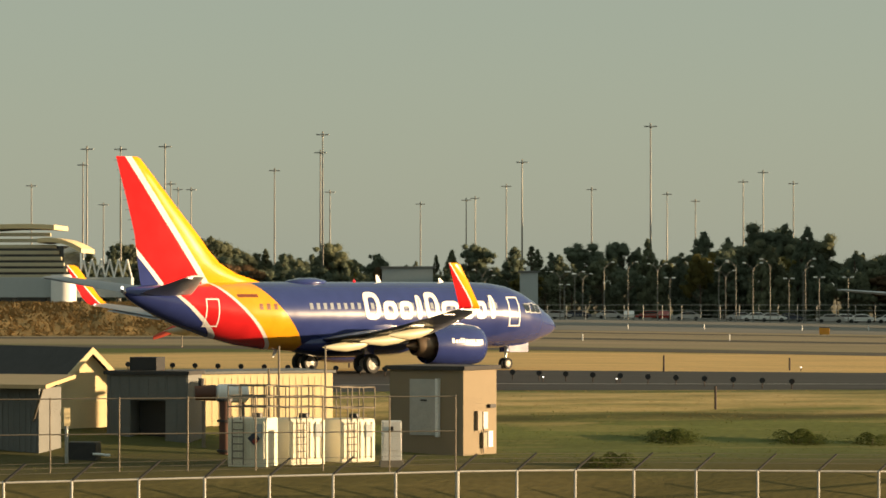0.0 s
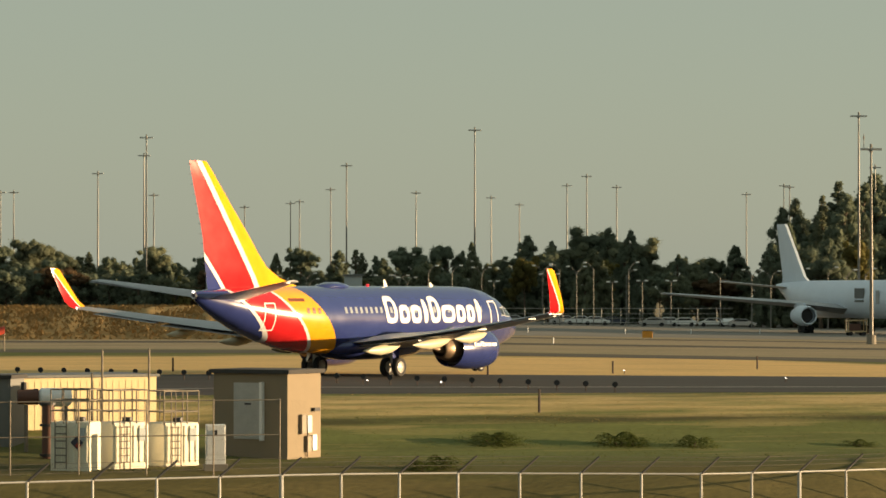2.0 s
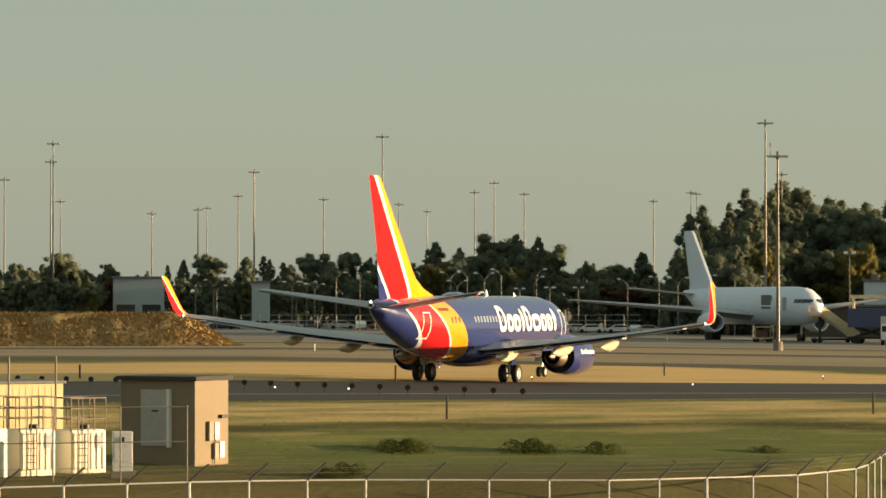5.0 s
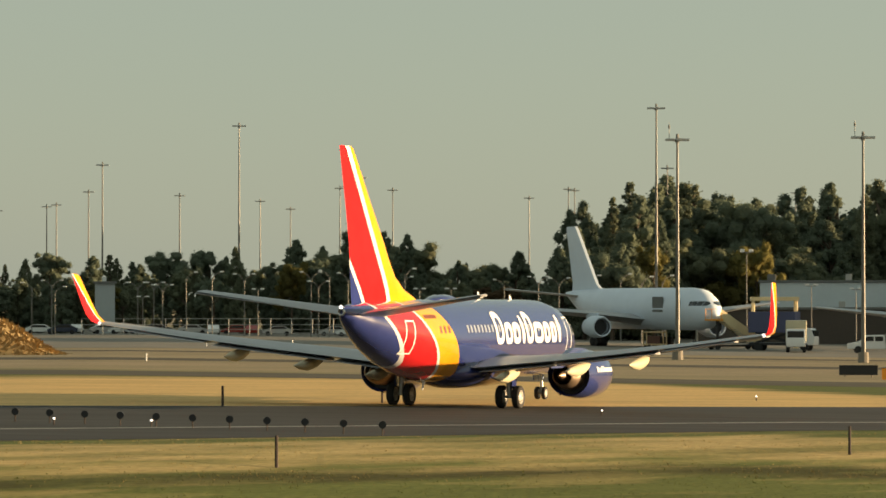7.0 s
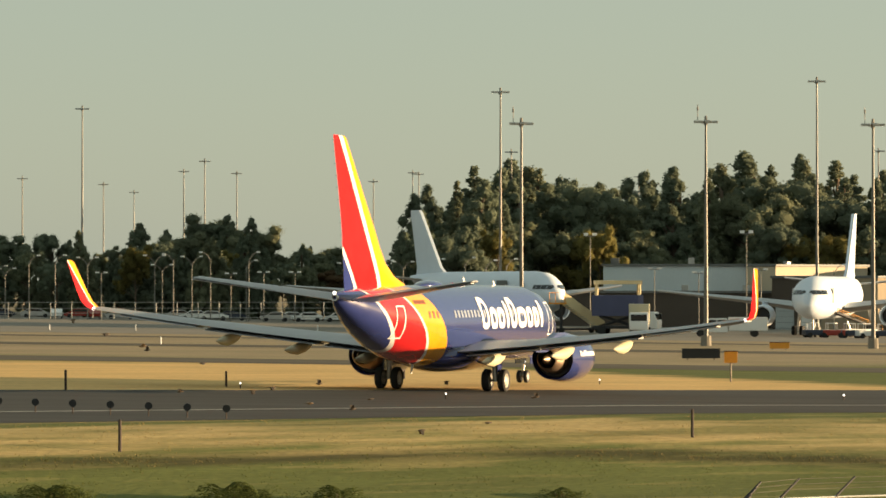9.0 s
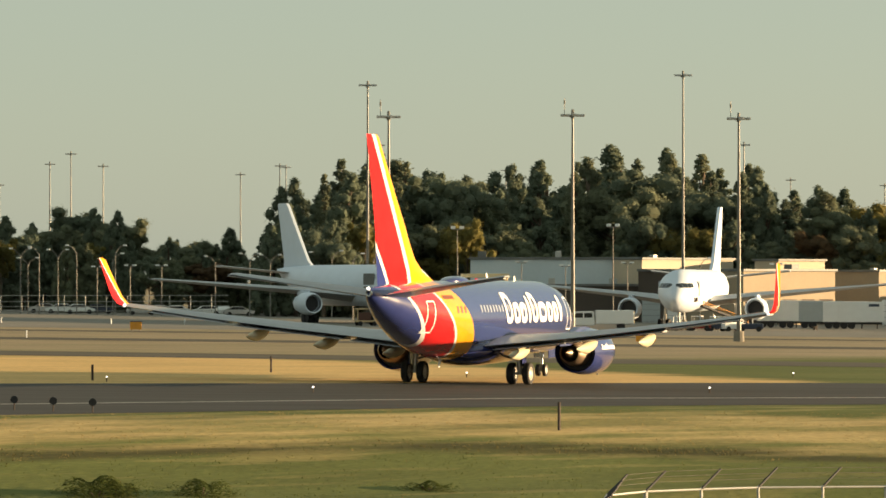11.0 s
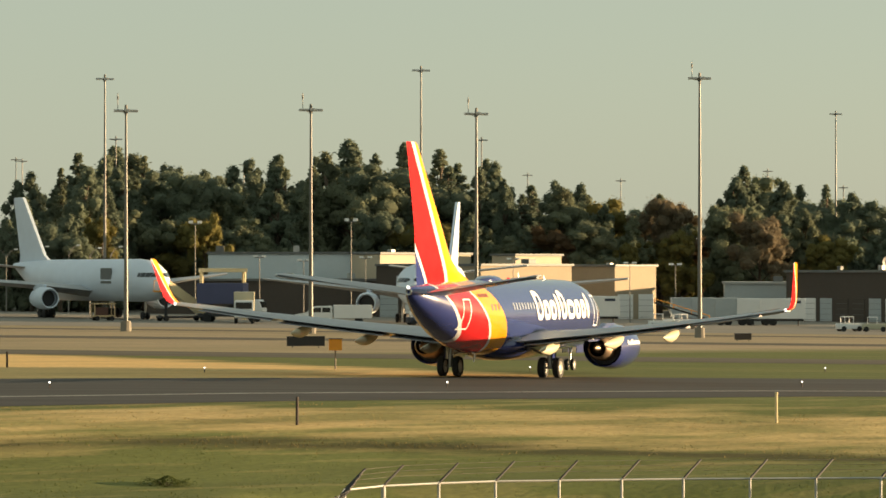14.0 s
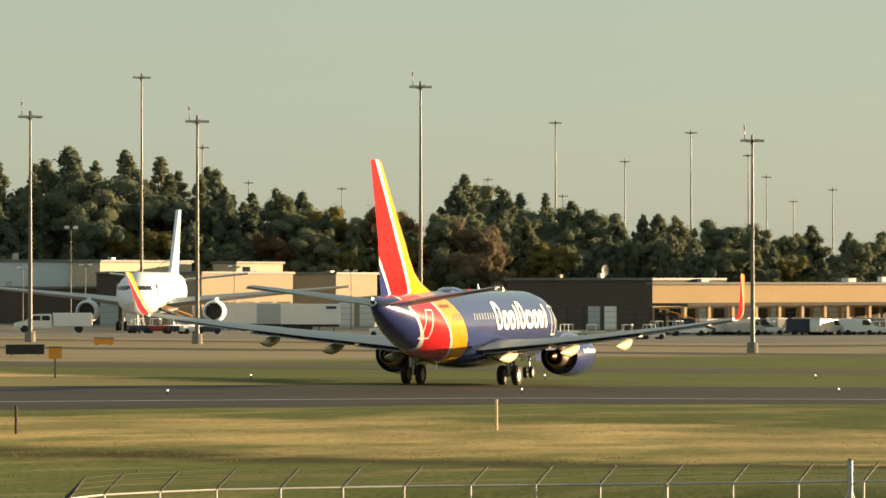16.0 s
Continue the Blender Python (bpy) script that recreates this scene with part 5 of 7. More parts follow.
# ---- street lamps along the lot ----
def street_lamp(double):
    o = thing("street_lamp", ("grey street lamp with one curved arm", "grey street lamp with two curved arms", "grey lamp post with two square heads")[double], "street lamp", group="street lamps by the lot")
    bm = BM()
    rod(bm, (0, 0, 0), (0, 0, 8), .09, .05, 8)
    part("pole", bm, M_LAMPPOST, o, "", True)
    if double == 2:
        bm = BM()
        rod(bm, (-.62, 0, 8.05), (.62, 0, 8.05), .05, seg=6)
        part("crossarm", bm, M_LAMPPOST, o)
        for s in (-1, 1):
            bm = BM()
            box(bm, s * .6 - .3, s * .6 + .3, -.2, .2, 8.1, 8.34, .05)
            part("lamp_head", bm, M_WHITE, o, "pale square lamp head")
        return o
    for s in ((-1, 1) if double else (1,)):
        bm = BM()
        pts = [(0, 0, 7.4), (s * .25, 0, 8.1), (s * .7, 0, 8.6), (s * 1.3, 0, 8.8)]
        for p, q in zip(pts, pts[1:]):
            rod(bm, p, q, .045, seg=6)
        part("arm", bm, M_LAMPPOST, o)
        bm = BM()
        box(bm, s * 1.35 - .25, s * 1.35 + .3, -.16, .16, 8.72, 8.92, .05)
        part("lamp_head", bm, M_WHITE, o, "pale lamp head")
    return o


LAMPS = [(-293, 24, 0), (-160, 30, 1), (-152, 12, 2), (-134, 30, 1), (-120, 26, 1), (-82, 46, 0), (-40, 46, 0), (12, 42, 1), (34, 24, 2), (120, 44, 1), (132, 30, 1), (150, 46, 0), (180, 42, 1), (210, 48, 0),
         (243, 22, 2), (268, 36, 0), (272, 48, 0), (296, 24, 2), (342, 24, 2), (-330, 30, 0), (-298, 34, 1), (420, 32, 0), (470, 36, 1), (500, 34, 1), (545, 38, 0), (590, 40, 0), (620, 36, 0), (650, 38, 0),
         (770, 84, 2), (850, 30, 2), (905, 24, 2), (965, 84, 2), (985, 28, 2), (1190, 26, 2), (1085, 28, 0), (1352, 20, 2), (1415, 18, 2)]
LAMP_KINDS = [street_lamp(k) for k in range(3)]
placed = [False] * 3
for b, up, two in LAMPS:
    r = 530 if b < 600 else 505
    x, y, q = far_place(b, r)
    src = LAMP_KINDS[two]
    m = pose(x, y, tilt(x), 0, 0, 0 if (b * 7) % 3 else 180)
    k = level(up, r, q, x) / 8.9
    if placed[two]:
        c = copy_thing(src, m)
    else:
        c, placed[two] = src, True
        c.matrix_basis = m
    c.scale = (1, 1, k)


# ---- far fence and parked cars ----
def car(at, paint, label, van=False):
    o = thing("parked_van" if van else "parked_car", label, "van" if van else "car", at, "vehicles by the apron")
    bm = BM()
    if van:
        prof = [(-2.5, .4), (2.5, .4), (2.55, 1.0), (1.7, 1.25), (1.2, 2.05), (-2.4, 2.1), (-2.5, 1.9)]
    else:
        prof = [(-2.2, .35), (2.2, .35), (2.25, .75), (1.3, .95), (.6, 1.42), (-1.0, 1.45), (-1.75, 1.0), (-2.25, .9)]
    loft(bm, [[(px, y, pz) for px, pz in prof] for y in (-.85, .85)])
    bmesh.ops.bevel(bm, geom=list(bm.edges), offset=.06, segments=2, affect="EDGES")
    part("body", bm, paint, o, "", True)
    for s in (-1, 1):
        bm = BM()
        if van:
            loft(bm, [[(1.62, s * .862, 1.25), (1.2, s * .862, 1.9), (.5, s * .862, 1.9), (.5, s * .862, 1.25)], [(1.62, s * .868, 1.25), (1.2, s * .868, 1.9), (.5, s * .868, 1.9), (.5, s * .868, 1.25)]])
        else:
            loft(bm, [[(1.1, s * k, .98), (.55, s * k, 1.34), (-.95, s * k, 1.36), (-1.5, s * k, 1.0)] for k in (.862, .868)])
        part("side_window", bm, M_GLASS, o)
        for wx in (-1.4, 1.4):
            bm = BM()
            rod(bm, (wx, s * .62, .33), (wx, s * .88, .33), .33, seg=16)
            part("wheel", bm, M_TYRE, o)
    bm = BM()
    box(bm, 2.2 if not van else 2.5, 2.28 if not van else 2.58, -.7, .7, .62, .75, .01)
    part("headlight_strip", bm, M_WHITE, o)
    return o


M_SILVERCAR = surface("silver_car_paint", (0.45, 0.45, 0.45), 0.3, 0.6, 0.05)
M_DARKCAR = surface("dark_car_paint", (0.03, 0.04, 0.07), 0.3, 0.2, 0.05)
M_REDCAR = surface("red_car_paint", (0.30, 0.03, 0.02), 0.35, 0.1, 0.05)
rr = random.Random(9)
for b in np.arange(-1120, 480, 31):
    if rr.random() < .75:
        x, y, z = stand(b + rr.uniform(-8, 8), 545 + rr.uniform(-6, 6))
        pm, lb = rr.choice([(M_WHITE, "white"), (M_SILVERCAR, "silver"), (M_DARKCAR, "dark blue"), (M_WHITE, "white"), (M_REDCAR, "dark red")])
        car(pose(x, y, tilt(x), 0, 0, rr.choice([0, 180, 15, 90])), pm, lb + " car parked in the lot behind the fence")


def far_fence(b0, b1, r):
    a, c, q = span(b0, b1, r)
    L, ang = (c - a).length, math.degrees(math.atan2(c.y - a.y, c.x - a.x))
    o = thing("perimeter_fence", "far grey chain-link perimeter fence with steel posts", "fence", pose(a.x, a.y, tilt(a.x), 0, 0, ang))
    n = int(L / 3)
    for k in range(n + 1):
        bm = BM()
        rod(bm, (k * 3, 0, 0), (k * 3, 0, 2.4), .06, seg=6)
        part("post", bm, M_GALV, o)
    for zz in (.15, .8, 1.5, 2.35):
        bm = BM()
        rod(bm, (0, 0, zz), (L, 0, zz), .035, seg=5)
        part("rail", bm, M_GALV, o)


far_fence(-250, 440, 528)


# ---- apron vehicles and gear ----
def truck(at, label, box_paint, lift=0.0):
    o = thing("catering_truck", label, "truck", at)
    bm = BM()
    loft(bm, [[(2.2, y, .7), (4.3, y, .7), (4.35, y, 1.6), (3.9, y, 2.7), (2.2, y, 2.75)] for y in (-1.1, 1.1)])
    bmesh.ops.bevel(bm, geom=list(bm.edges), offset=.07, segments=2, affect="EDGES")
    c = part("cab", bm, M_WHITE, o, "white cab", True)
    bm = BM()
    box(bm, 3.95, 4.32, -.95, .95, 1.75, 2.5, .03)
    part("windscreen", bm, M_GLASS, c)
    bm = BM()
    box(bm, -3.8, 2.0, -1.2, 1.2, 1.2 + lift, 3.7 + lift, .06)
    part("cargo_box", bm, box_paint, o)
    bm = BM()
    box(bm, -3.8, 4.0, -.9, .9, .65, 1.0, .03)
    if lift:
        for s in (-1, 1):
            rod(bm, (-3, s * .8, 1.0), (1, s * .8, 1.2 + lift), .1, seg=6)
            rod(bm, (1, s * .8, 1.0), (-3, s * .8, 1.2 + lift), .1, seg=6)
    part("chassis", bm, M_DARK, o)
    for wx in (-2.6, 3.1):
        for s in (-1, 1):
            bm = BM()
            rod(bm, (wx, s * .8, .5), (wx, s * 1.12, .5), .5, seg=18)
            part("wheel", bm, M_TYRE, o)
    return o


def airstairs(at):
    o = thing("airstairs", "wheeled passenger stairs with pale side panels", "stairs", at)
    for k in range(16):
        bm = BM()
        box(bm, -k * .32, -k * .32 + .34, -.7, .7, 3.7 - k * .22, 3.78 - k * .22)
        part("step", bm, M_GALV, o)
    for s in (-1, 1):
        bm = BM()
        loft(bm, [[(.4, y, 3.6), (.4, y, 4.9), (-5, y, 1.4), (-5, y, .2)] for y in (s * .78, s * .74)])
        part("side_panel", bm, M_CREAM, o, "cream side panel")
    bm = BM()
    box(bm, .3, 1.9, -.9, .9, 3.5, 3.7, .03)
    for p in ((.5, -.8), (.5, .8), (1.8, -.8), (1.8, .8)):
        rod(bm, (p[0], p[1], 3.7), (p[0], p[1], 4.9), .04, seg=6)
    rod(bm, (.5, -.8, 4.9), (1.8, -.8, 4.9), .04, seg=6)
    part("platform", bm, M_SIGN, o, "yellow platform")
    bm = BM()
    rod(bm, (.6, 0, .4), (.6, 0, 3.5), .2, seg=8)
    box(bm, -4.8, 1.6, -.7, .7, .35, .6, .03)
    part("chassis", bm, M_DARK, o)
    for wx in (-4, 1):
        for s in (-1, 1):
            bm = BM()
            rod(bm, (wx, s * .7, .35), (wx, s * .95, .35), .35, seg=14)
            part("wheel", bm, M_TYRE, o)


def gantry(at):
    o = thing("loading_gantry", "cream open steel loading gantry", "gantry", at)
    for px in (0, 5.4):
        for py in (0, 3):
            bm = BM()
            rod(bm, (px, py, 0), (px, py, 6.2), .18, seg=6)
            part("post", bm, M_CREAM, o)
    bm = BM()
    box(bm, -.3, 5.7, -.3, 3.3, 6.0, 6.5, .04)
    box(bm, 2.2, 5.5, 0, 3, 4.2, 4.5, .04)
    part("top_frame", bm, M_CREAM, o)


def container(at, label, paint):
    o = thing("cargo_container", label, "container", at, "white trailers before the warehouses")
    bm = BM()
    box(bm, -3, 3, -1.2, 1.2, .9, 3.6, .05)
    b_ = part("body", bm, paint, o)
    for k in range(9):
        bm = BM()
        box(bm, -2.7 + k * .65, -2.62 + k * .65, -1.23, -1.2, 1.0, 3.5)
        part("rib", bm, paint, b_)
    bm = BM()
    box(bm, 1.0, 2.4, -1.232, -1.2, 2.95, 3.3)
    part("marking_bar", bm, M_DARKCAR, o, "dark marking bar")
    bm = BM()
    box(bm, -2.8, 2.8, -.9, .9, .6, .9)
    rod(bm, (2.2, 0, 0), (2.2, 0, .7), .1, seg=6)
    part("chassis", bm, M_DARK, o)
    for wx in (-2.2, -1.2):
        for s in (-1, 1):
            bm = BM()
            rod(bm, (wx, s * .75, .45), (wx, s * 1.1, .45), .45, seg=14)
            part("wheel", bm, M_TYRE, o)


def air_container(at, paint):
    o = thing("air_cargo_container", "pale air cargo container on a low dolly", "container", at, "containers by the terminal bays")
    bm = BM()
    loft(bm, [[(-.78, y, .5), (.78, y, .5), (1.0, y, .95), (1.0, y, 2.1), (-.78, y, 2.1)] for y in (-.75, .75)])
    bmesh.ops.bevel(bm, geom=list(bm.edges), offset=.03, segments=1, affect="EDGES")
    body = part("body", bm, paint, o)
    bm = BM()
    box(bm, -.65, .65, -.775, -.752, .7, 1.95, .004)
    part("curtain", bm, M_GREYMETAL, body)
    bm = BM()
    box(bm, -.9, .9, -.8, .8, .32, .48, .02)
    part("dolly", bm, M_DARK, o)
    for wx in (-.65, .65):
        for s in (-1, 1):
            bm = BM()
            rod(bm, (wx, s * .55, .18), (wx, s * .7, .18), .18, seg=12)
            part("wheel", bm, M_TYRE, o)


def tug(at, paint, label):
    o = thing("baggage_tug", label, "tug", at, "ground service vehicles")
    bm = BM()
    box(bm, -1.5, 1.5, -.7, .7, .3, .95, .08)
    part("body", bm, paint, o, "", True)
    bm = BM()
    box(bm, -.9, .3, -.65, .65, 1.7, 1.78, .02)
    for px in (-.85, .25):
        for py in (-.6, .6):
            rod(bm, (px, py, .95), (px, py, 1.7), .04, seg=6)
    part("canopy", bm, M_WHITE, o)
    for wx in (-1, 1):
        for s in (-1, 1):
            bm = BM()
            rod(bm, (wx, s * .5, .32), (wx, s * .75, .32), .32, seg=12)
            part("wheel", bm, M_TYRE, o)


def utility_truck(at):
    o = thing("utility_truck", "white crew-cab utility truck with a service body", "truck", at)
    bm = BM()
    loft(bm, [[(.2, y, .55), (4.6, y, .55), (4.65, y, 1.15), (3.2, y, 1.4), (2.4, y, 2.15), (.3, y, 2.2)] for y in (-1.0, 1.0)])
    bmesh.ops.bevel(bm, geom=list(bm.edges), offset=.07, segments=2, affect="EDGES")
    cab = part("cab", bm, M_WHITE, o, "white crew cab", True)
    for s in (-1, 1):
        for x0, x1, x2 in ((2.95, 2.35, 1.6), (1.45, 1.45, .5)):
            bm = BM()
            loft(bm, [[(x0, s * k, 1.45), (x1, s * k, 2.0), (x2, s * k, 2.0), (x2, s * k, 1.45)] for k in (1.005, 1.02)])
            part("side_window", bm, M_GLASS, cab)
    bm = BM()
    box(bm, -4.4, .1, -1.15, 1.15, .75, 2.3, .05)
    body = part("service_body", bm, M_WHITE, o, "white service body")
    for k in range(4):
        for s in (-1, 1):
            bm = BM()
            box(bm, -4.25 + k * 1.07, -3.3 + k * 1.07, s * 1.16 - .01, s * 1.16 + .01, .95, 2.1, .004)
            part("locker_door", bm, M_WHITE, body)
    bm = BM()
    box(bm, -3.2, -1.6, -1.18, -1.165, 1.2, 1.5)
    part("marking_bar", bm, M_DARKCAR, o, "dark marking bar")
    bm = BM()
    box(bm, -4.45, -4.38, -1.0, 1.0, .85, 2.2, .01)
    part("rear_door", bm, M_CREAM, o)
    for wx in (-2.9, 3.4):
        for s in (-1, 1):
            bm = BM()
            rod(bm, (wx, s * .75, .45), (wx, s * 1.05, .45), .45, seg=16)
            part("wheel", bm, M_TYRE, o)


def power_cart(at):
    o = thing("power_cart", "brown open-framed ground power cart", "cart", at)
    bm = BM()
    box(bm, -1.3, 1.3, -.8, .8, .45, .65, .03)
    box(bm, -1.3, 1.3, -.8, .8, 1.95, 2.1, .03)
    for px in (-1.22, 1.22):
        for py in (-.72, .72):
            rod(bm, (px, py, .6), (px, py, 2.0), .07, seg=6)
    part("frame", bm, M_TANWALL, o, "brown steel frame")
    bm = BM()
    box(bm, -1.0, .5, -.5, .5, .65, 1.6, .06)
    part("engine_unit", bm, M_RUST, o, "dark red engine unit")
    for px in (-.9, .9):
        for s in (-1, 1):
            bm = BM()
            rod(bm, (px, s * .6, .28), (px, s * .82, .28), .28, seg=14)
            part("wheel", bm, M_TYRE, o)


def belt_loader(at):
    o = thing("belt_loader", "white belt loader with a raised conveyor", "belt loader", at, "belt loaders on the apron")
    bm = BM()
    box(bm, -2.4, 2.4, -.8, .8, .4, .95, .06)
    part("body", bm, M_WHITE, o, "", True)
    bm = BM()
    loft(bm, [[(px, -.45, pz), (px, .45, pz), (px, .45, pz + .22), (px, -.45, pz + .22)] for px, pz in ((-3.6, .7), (3.6, 2.9))])
    belt = part("conveyor", bm, M_DARK, o, "dark conveyor belt")
    for s in (-1, 1):
        bm = BM()
        rod(bm, (-3.4, s * .5, 1.35), (3.5, s * .5, 3.5), .04, seg=6)
        for u in (0, .33, .66, 1):
            rod(bm, (-3.4 + 6.9 * u, s * .5, .8 + 2.15 * u), (-3.4 + 6.9 * u, s * .5, 1.35 + 2.15 * u), .03, seg=6)
        part("side_rail", bm, M_SIGN, belt, "yellow side rail")
        for px in (-1.6, 1.6):
            bm = BM()
            rod(bm, (px, s * .55, .36), (px, s * .82, .36), .36, seg=14)
            part("wheel", bm, M_TYRE, o)
    bm = BM()
    rod(bm, (1.2, 0, .9), (1.8, 0, 2.3), .09, seg=8)
    part("lift_ram", bm, M_METAL, o)


x, y, z = stand(735, 452)
airstairs(pose(x, y, z, 0, 0, 200))
x, y, z = stand(778, 470)
gantry(pose(x, y, z, 0, 0, -5))
x, y, z = stand(812, 450)
truck(pose(x, y, z, 0, 0, -25), "white high-loader truck with a dark blue raised box", M_BLUEBOX, 1.0)
x, y, z = stand(830, 440)
truck(pose(x, y, z, 0, 0, -100), "white service truck seen from its front", M_FAIRING)
x, y, z = stand(943, 440)
utility_truck(pose(x, y, z, 0, 0, 172))
x, y, z = stand(638, 448)
power_cart(pose(x, y, z, 0, 0, 8))
x, y, z = stand(1118, 458)
belt_loader(pose(x, y, z, 0, 0, 205))
x, y, z = stand(1820, 470)
belt_loader(pose(x, y, z, 0, 0, 170))
x, y, z = stand(1425, 470)
belt_loader(pose(x, y, z, 0, 0, 160))
for b, pm, lb in ((1060, M_DARKCAR, "dark blue baggage tug"), (1085, M_REDCAR, "dark red baggage tug"), (1110, M_DARKCAR, "dark blue baggage tug"), (1130, M_WHITE, "white baggage tug"), (1155, M_DARKCAR, "dark blue baggage tug"), (1395, M_WHITE, "white baggage tug"), (1425, M_FAIRING, "pale baggage tug"),
                  (1690, M_FAIRING, "pale baggage tug"), (1655, M_WHITE, "white baggage tug"), (1740, M_WHITE, "white baggage tug"), (1770, M_WHITE, "white baggage tug")):
    x, y, z = stand(b, 445)
    tug(pose(x, y, z, 0, 0, (b * 37) % 60 - 30), pm, lb + " on the apron")
for b in (1195, 1222, 1252, 1285, 1306, 1440, 1468, 1500, 1530, 1562):
    x, y, z = stand(b, 492)
    container(pose(x, y, z, 0, 0, -12), "white cargo trailer with a dark marking bar", M_WHITE if b % 4 else M_GREYWALL)
rr = random.Random(21)
for b in np.arange(1780, 2140, 7.5):
    x, y, z = stand(b, 487 + rr.uniform(-9, 7))
    k = rr.random()
    if k < .35:
        car(pose(x, y, z, 0, 0, rr.uniform(-40, 40)), rr.choice([M_WHITE, M_SILVERCAR, M_GREYMETAL, M_DARKCAR]), "service van by the terminal bays", True)
    elif k < .7:
        tug(pose(x, y, z, 0, 0, rr.uniform(-40, 40)), rr.choice([M_WHITE, M_SILVERCAR, M_REDCAR, M_DARKCAR]), "baggage tug by the terminal bays")
    elif k < .92:
        air_container(pose(x, y, z, 0, 0, rr.uniform(-20, 20)), rr.choice([M_GREYWALL, M_GREYMETAL, M_FAIRING, M_GALV, M_TANWALL]))
# long white boom lying on stands
x, y, z = stand(1720, 452)
o = thing("tow_bar", "long white tow bar lying on the apron", "tow bar", pose(x, y, z, 0, 0, -3))
bm = BM()
rod(bm, (-5, 0, .35), (5, 0, .35), .22, seg=8)
part("bar", bm, M_WHITE, o)
for px in (-4, 4):
    bm = BM()
    rod(bm, (px, -.5, .2), (px, .5, .2), .2, seg=10)
    part("wheel", bm, M_TYRE, o)


# ---- airfield signs, posts and lights ----
def ground_at(b, off, post):
    """Where the ray at bearing b, off below eye level, meets the ground, from the first or the second stand."""
    a = (300 + 1.276 * (b - 300)) / F if post else b / F
    ex, ey = (EYE2.x, EYE2.y) if post else (0.0, 0.0)
    r = 60.0
    while r < 600:
        x, y = ex + r * math.sin(a), ey + r * math.cos(a)
        if 4.97 - off * r / F <= ground_z(x, y):
            break
        r += .25
    return x, y, ground_z(x, y)


def sign_box(b, off, post, w, h, paint, label, legs=.3):
    x, y, z = ground_at(b, off, post)
    o = thing("airfield_sign", label, "sign", pose(x, y, z, 0, 0, -4), "airfield signs")
    bm = BM()
    box(bm, -w / 2, w / 2, -.12, .12, legs, legs + h, .03)
    part("panel", bm, paint, o)
    bm = BM()
    box(bm, -w / 2 - .03, w / 2 + .03, -.15, .15, legs + h, legs + h + .05, .01)
    part("cap", bm, M_DARK, o)
    for k in ((-w * .35, w * .35) if w > .9 else (0,)):
        bm = BM()
        rod(bm, (k, 0, -.05), (k, 0, legs), .05, seg=8)
        part("leg", bm, M_STEEL, o)


sign_box(305, 84, False, 1.15, .75, M_SIGN, "orange-yellow taxiway sign in dry grass", .2)
sign_box(902, 134, True, 2.9, .7, M_BLACK, "black taxiway sign panel", .15)
sign_box(943, 172, True, .75, .65, M_SIGN, "orange distance sign on a post", 1.1)
sign_box(1010, 116, True, 1.8, .55, M_SIGN, "low orange taxiway sign", .15)
sign_box(1507, 122, True, 1.6, .55, M_BROWNWALL, "brown taxiway sign panel in grass", .15)


def stake(b, off, post, h, paint, label):
    x, y, z = ground_at(b, off, post)
    o = thing("marker_post", label, "post", pose(x, y, z), "marker posts in the grass")
    bm = BM()
    rod(bm, (0, 0, -.1), (0, 0, h), .062, .058, 8)
    part("shaft", bm, paint, o)
    bm = BM()
    rod(bm, (0, 0, h), (0, 0, h + .05), .07, .04, 8)
    part("cap", bm, paint, o)


for b, off, post, h, light in ((114, 214, False, 1.05, 0), (890, 270, True, 1.05, 0), (1553, 266, True, 1.25, 1), (23, 147, False, .95, 0), (244, 144, False, .75, 0), (498, 136, False, .85, 0), (-533, 140, False, .8, 0)):
    stake(b, off, post, h, M_CREAM if light else M_STAKE, "cream painted marker post in the grass" if light else "thin dark steel marker post in the grass")


for b, off in ((94, 72), (266, 74), (382, 74), (139, 92), (503, 74), (-40, 72), (-120, 92)):
    stake(b, off, False, .6, M_WHITE, "short white marker stake at the apron's edge")


def edge_light(x, y, label, big):
    o = thing("edge_light", label, "runway light", pose(x, y, ground_z(x, y)), "runway edge lights")
    s = 1.0 if big else .8
    bm = BM()
    rod(bm, (0, 0, -.02), (0, 0, .3 * s), .03, seg=6)
    part("stem", bm, M_STAKE, o)
    bm = BM()
    if big:
        rod(bm, (0, -.07, .42), (0, .07, .42), .15, seg=14)
        part("lamp_housing", bm, M_DARK, o, "round dark lamp housing")
    else:
        bmesh.ops.create_uvsphere(bm, u_segments=10, v_segments=6, radius=.05, matrix=Matrix.Translation((0, 0, .26)))
        part("lens", bm, M_LAMPWHITE, o, "small lit lens")


for k in range(27):
    u = k / 26
    edge_light(-31 + 38.2 * u, 198.5 - 25.5 * u, "round dark lamp housing of the light row", True)
for b, off, post in ((-190, 165, False), (264, 146, False), (-60, 168, False), (549, 204, True), (1098, 204, True), (1588, 202, True), (2025, 200, True), (762, 177, True), (1213, 176, True), (1620, 176, True), (1993, 175, True)):
    x, y, z = ground_at(b, off, post)
    edge_light(x, y, "small white runway edge light", False)
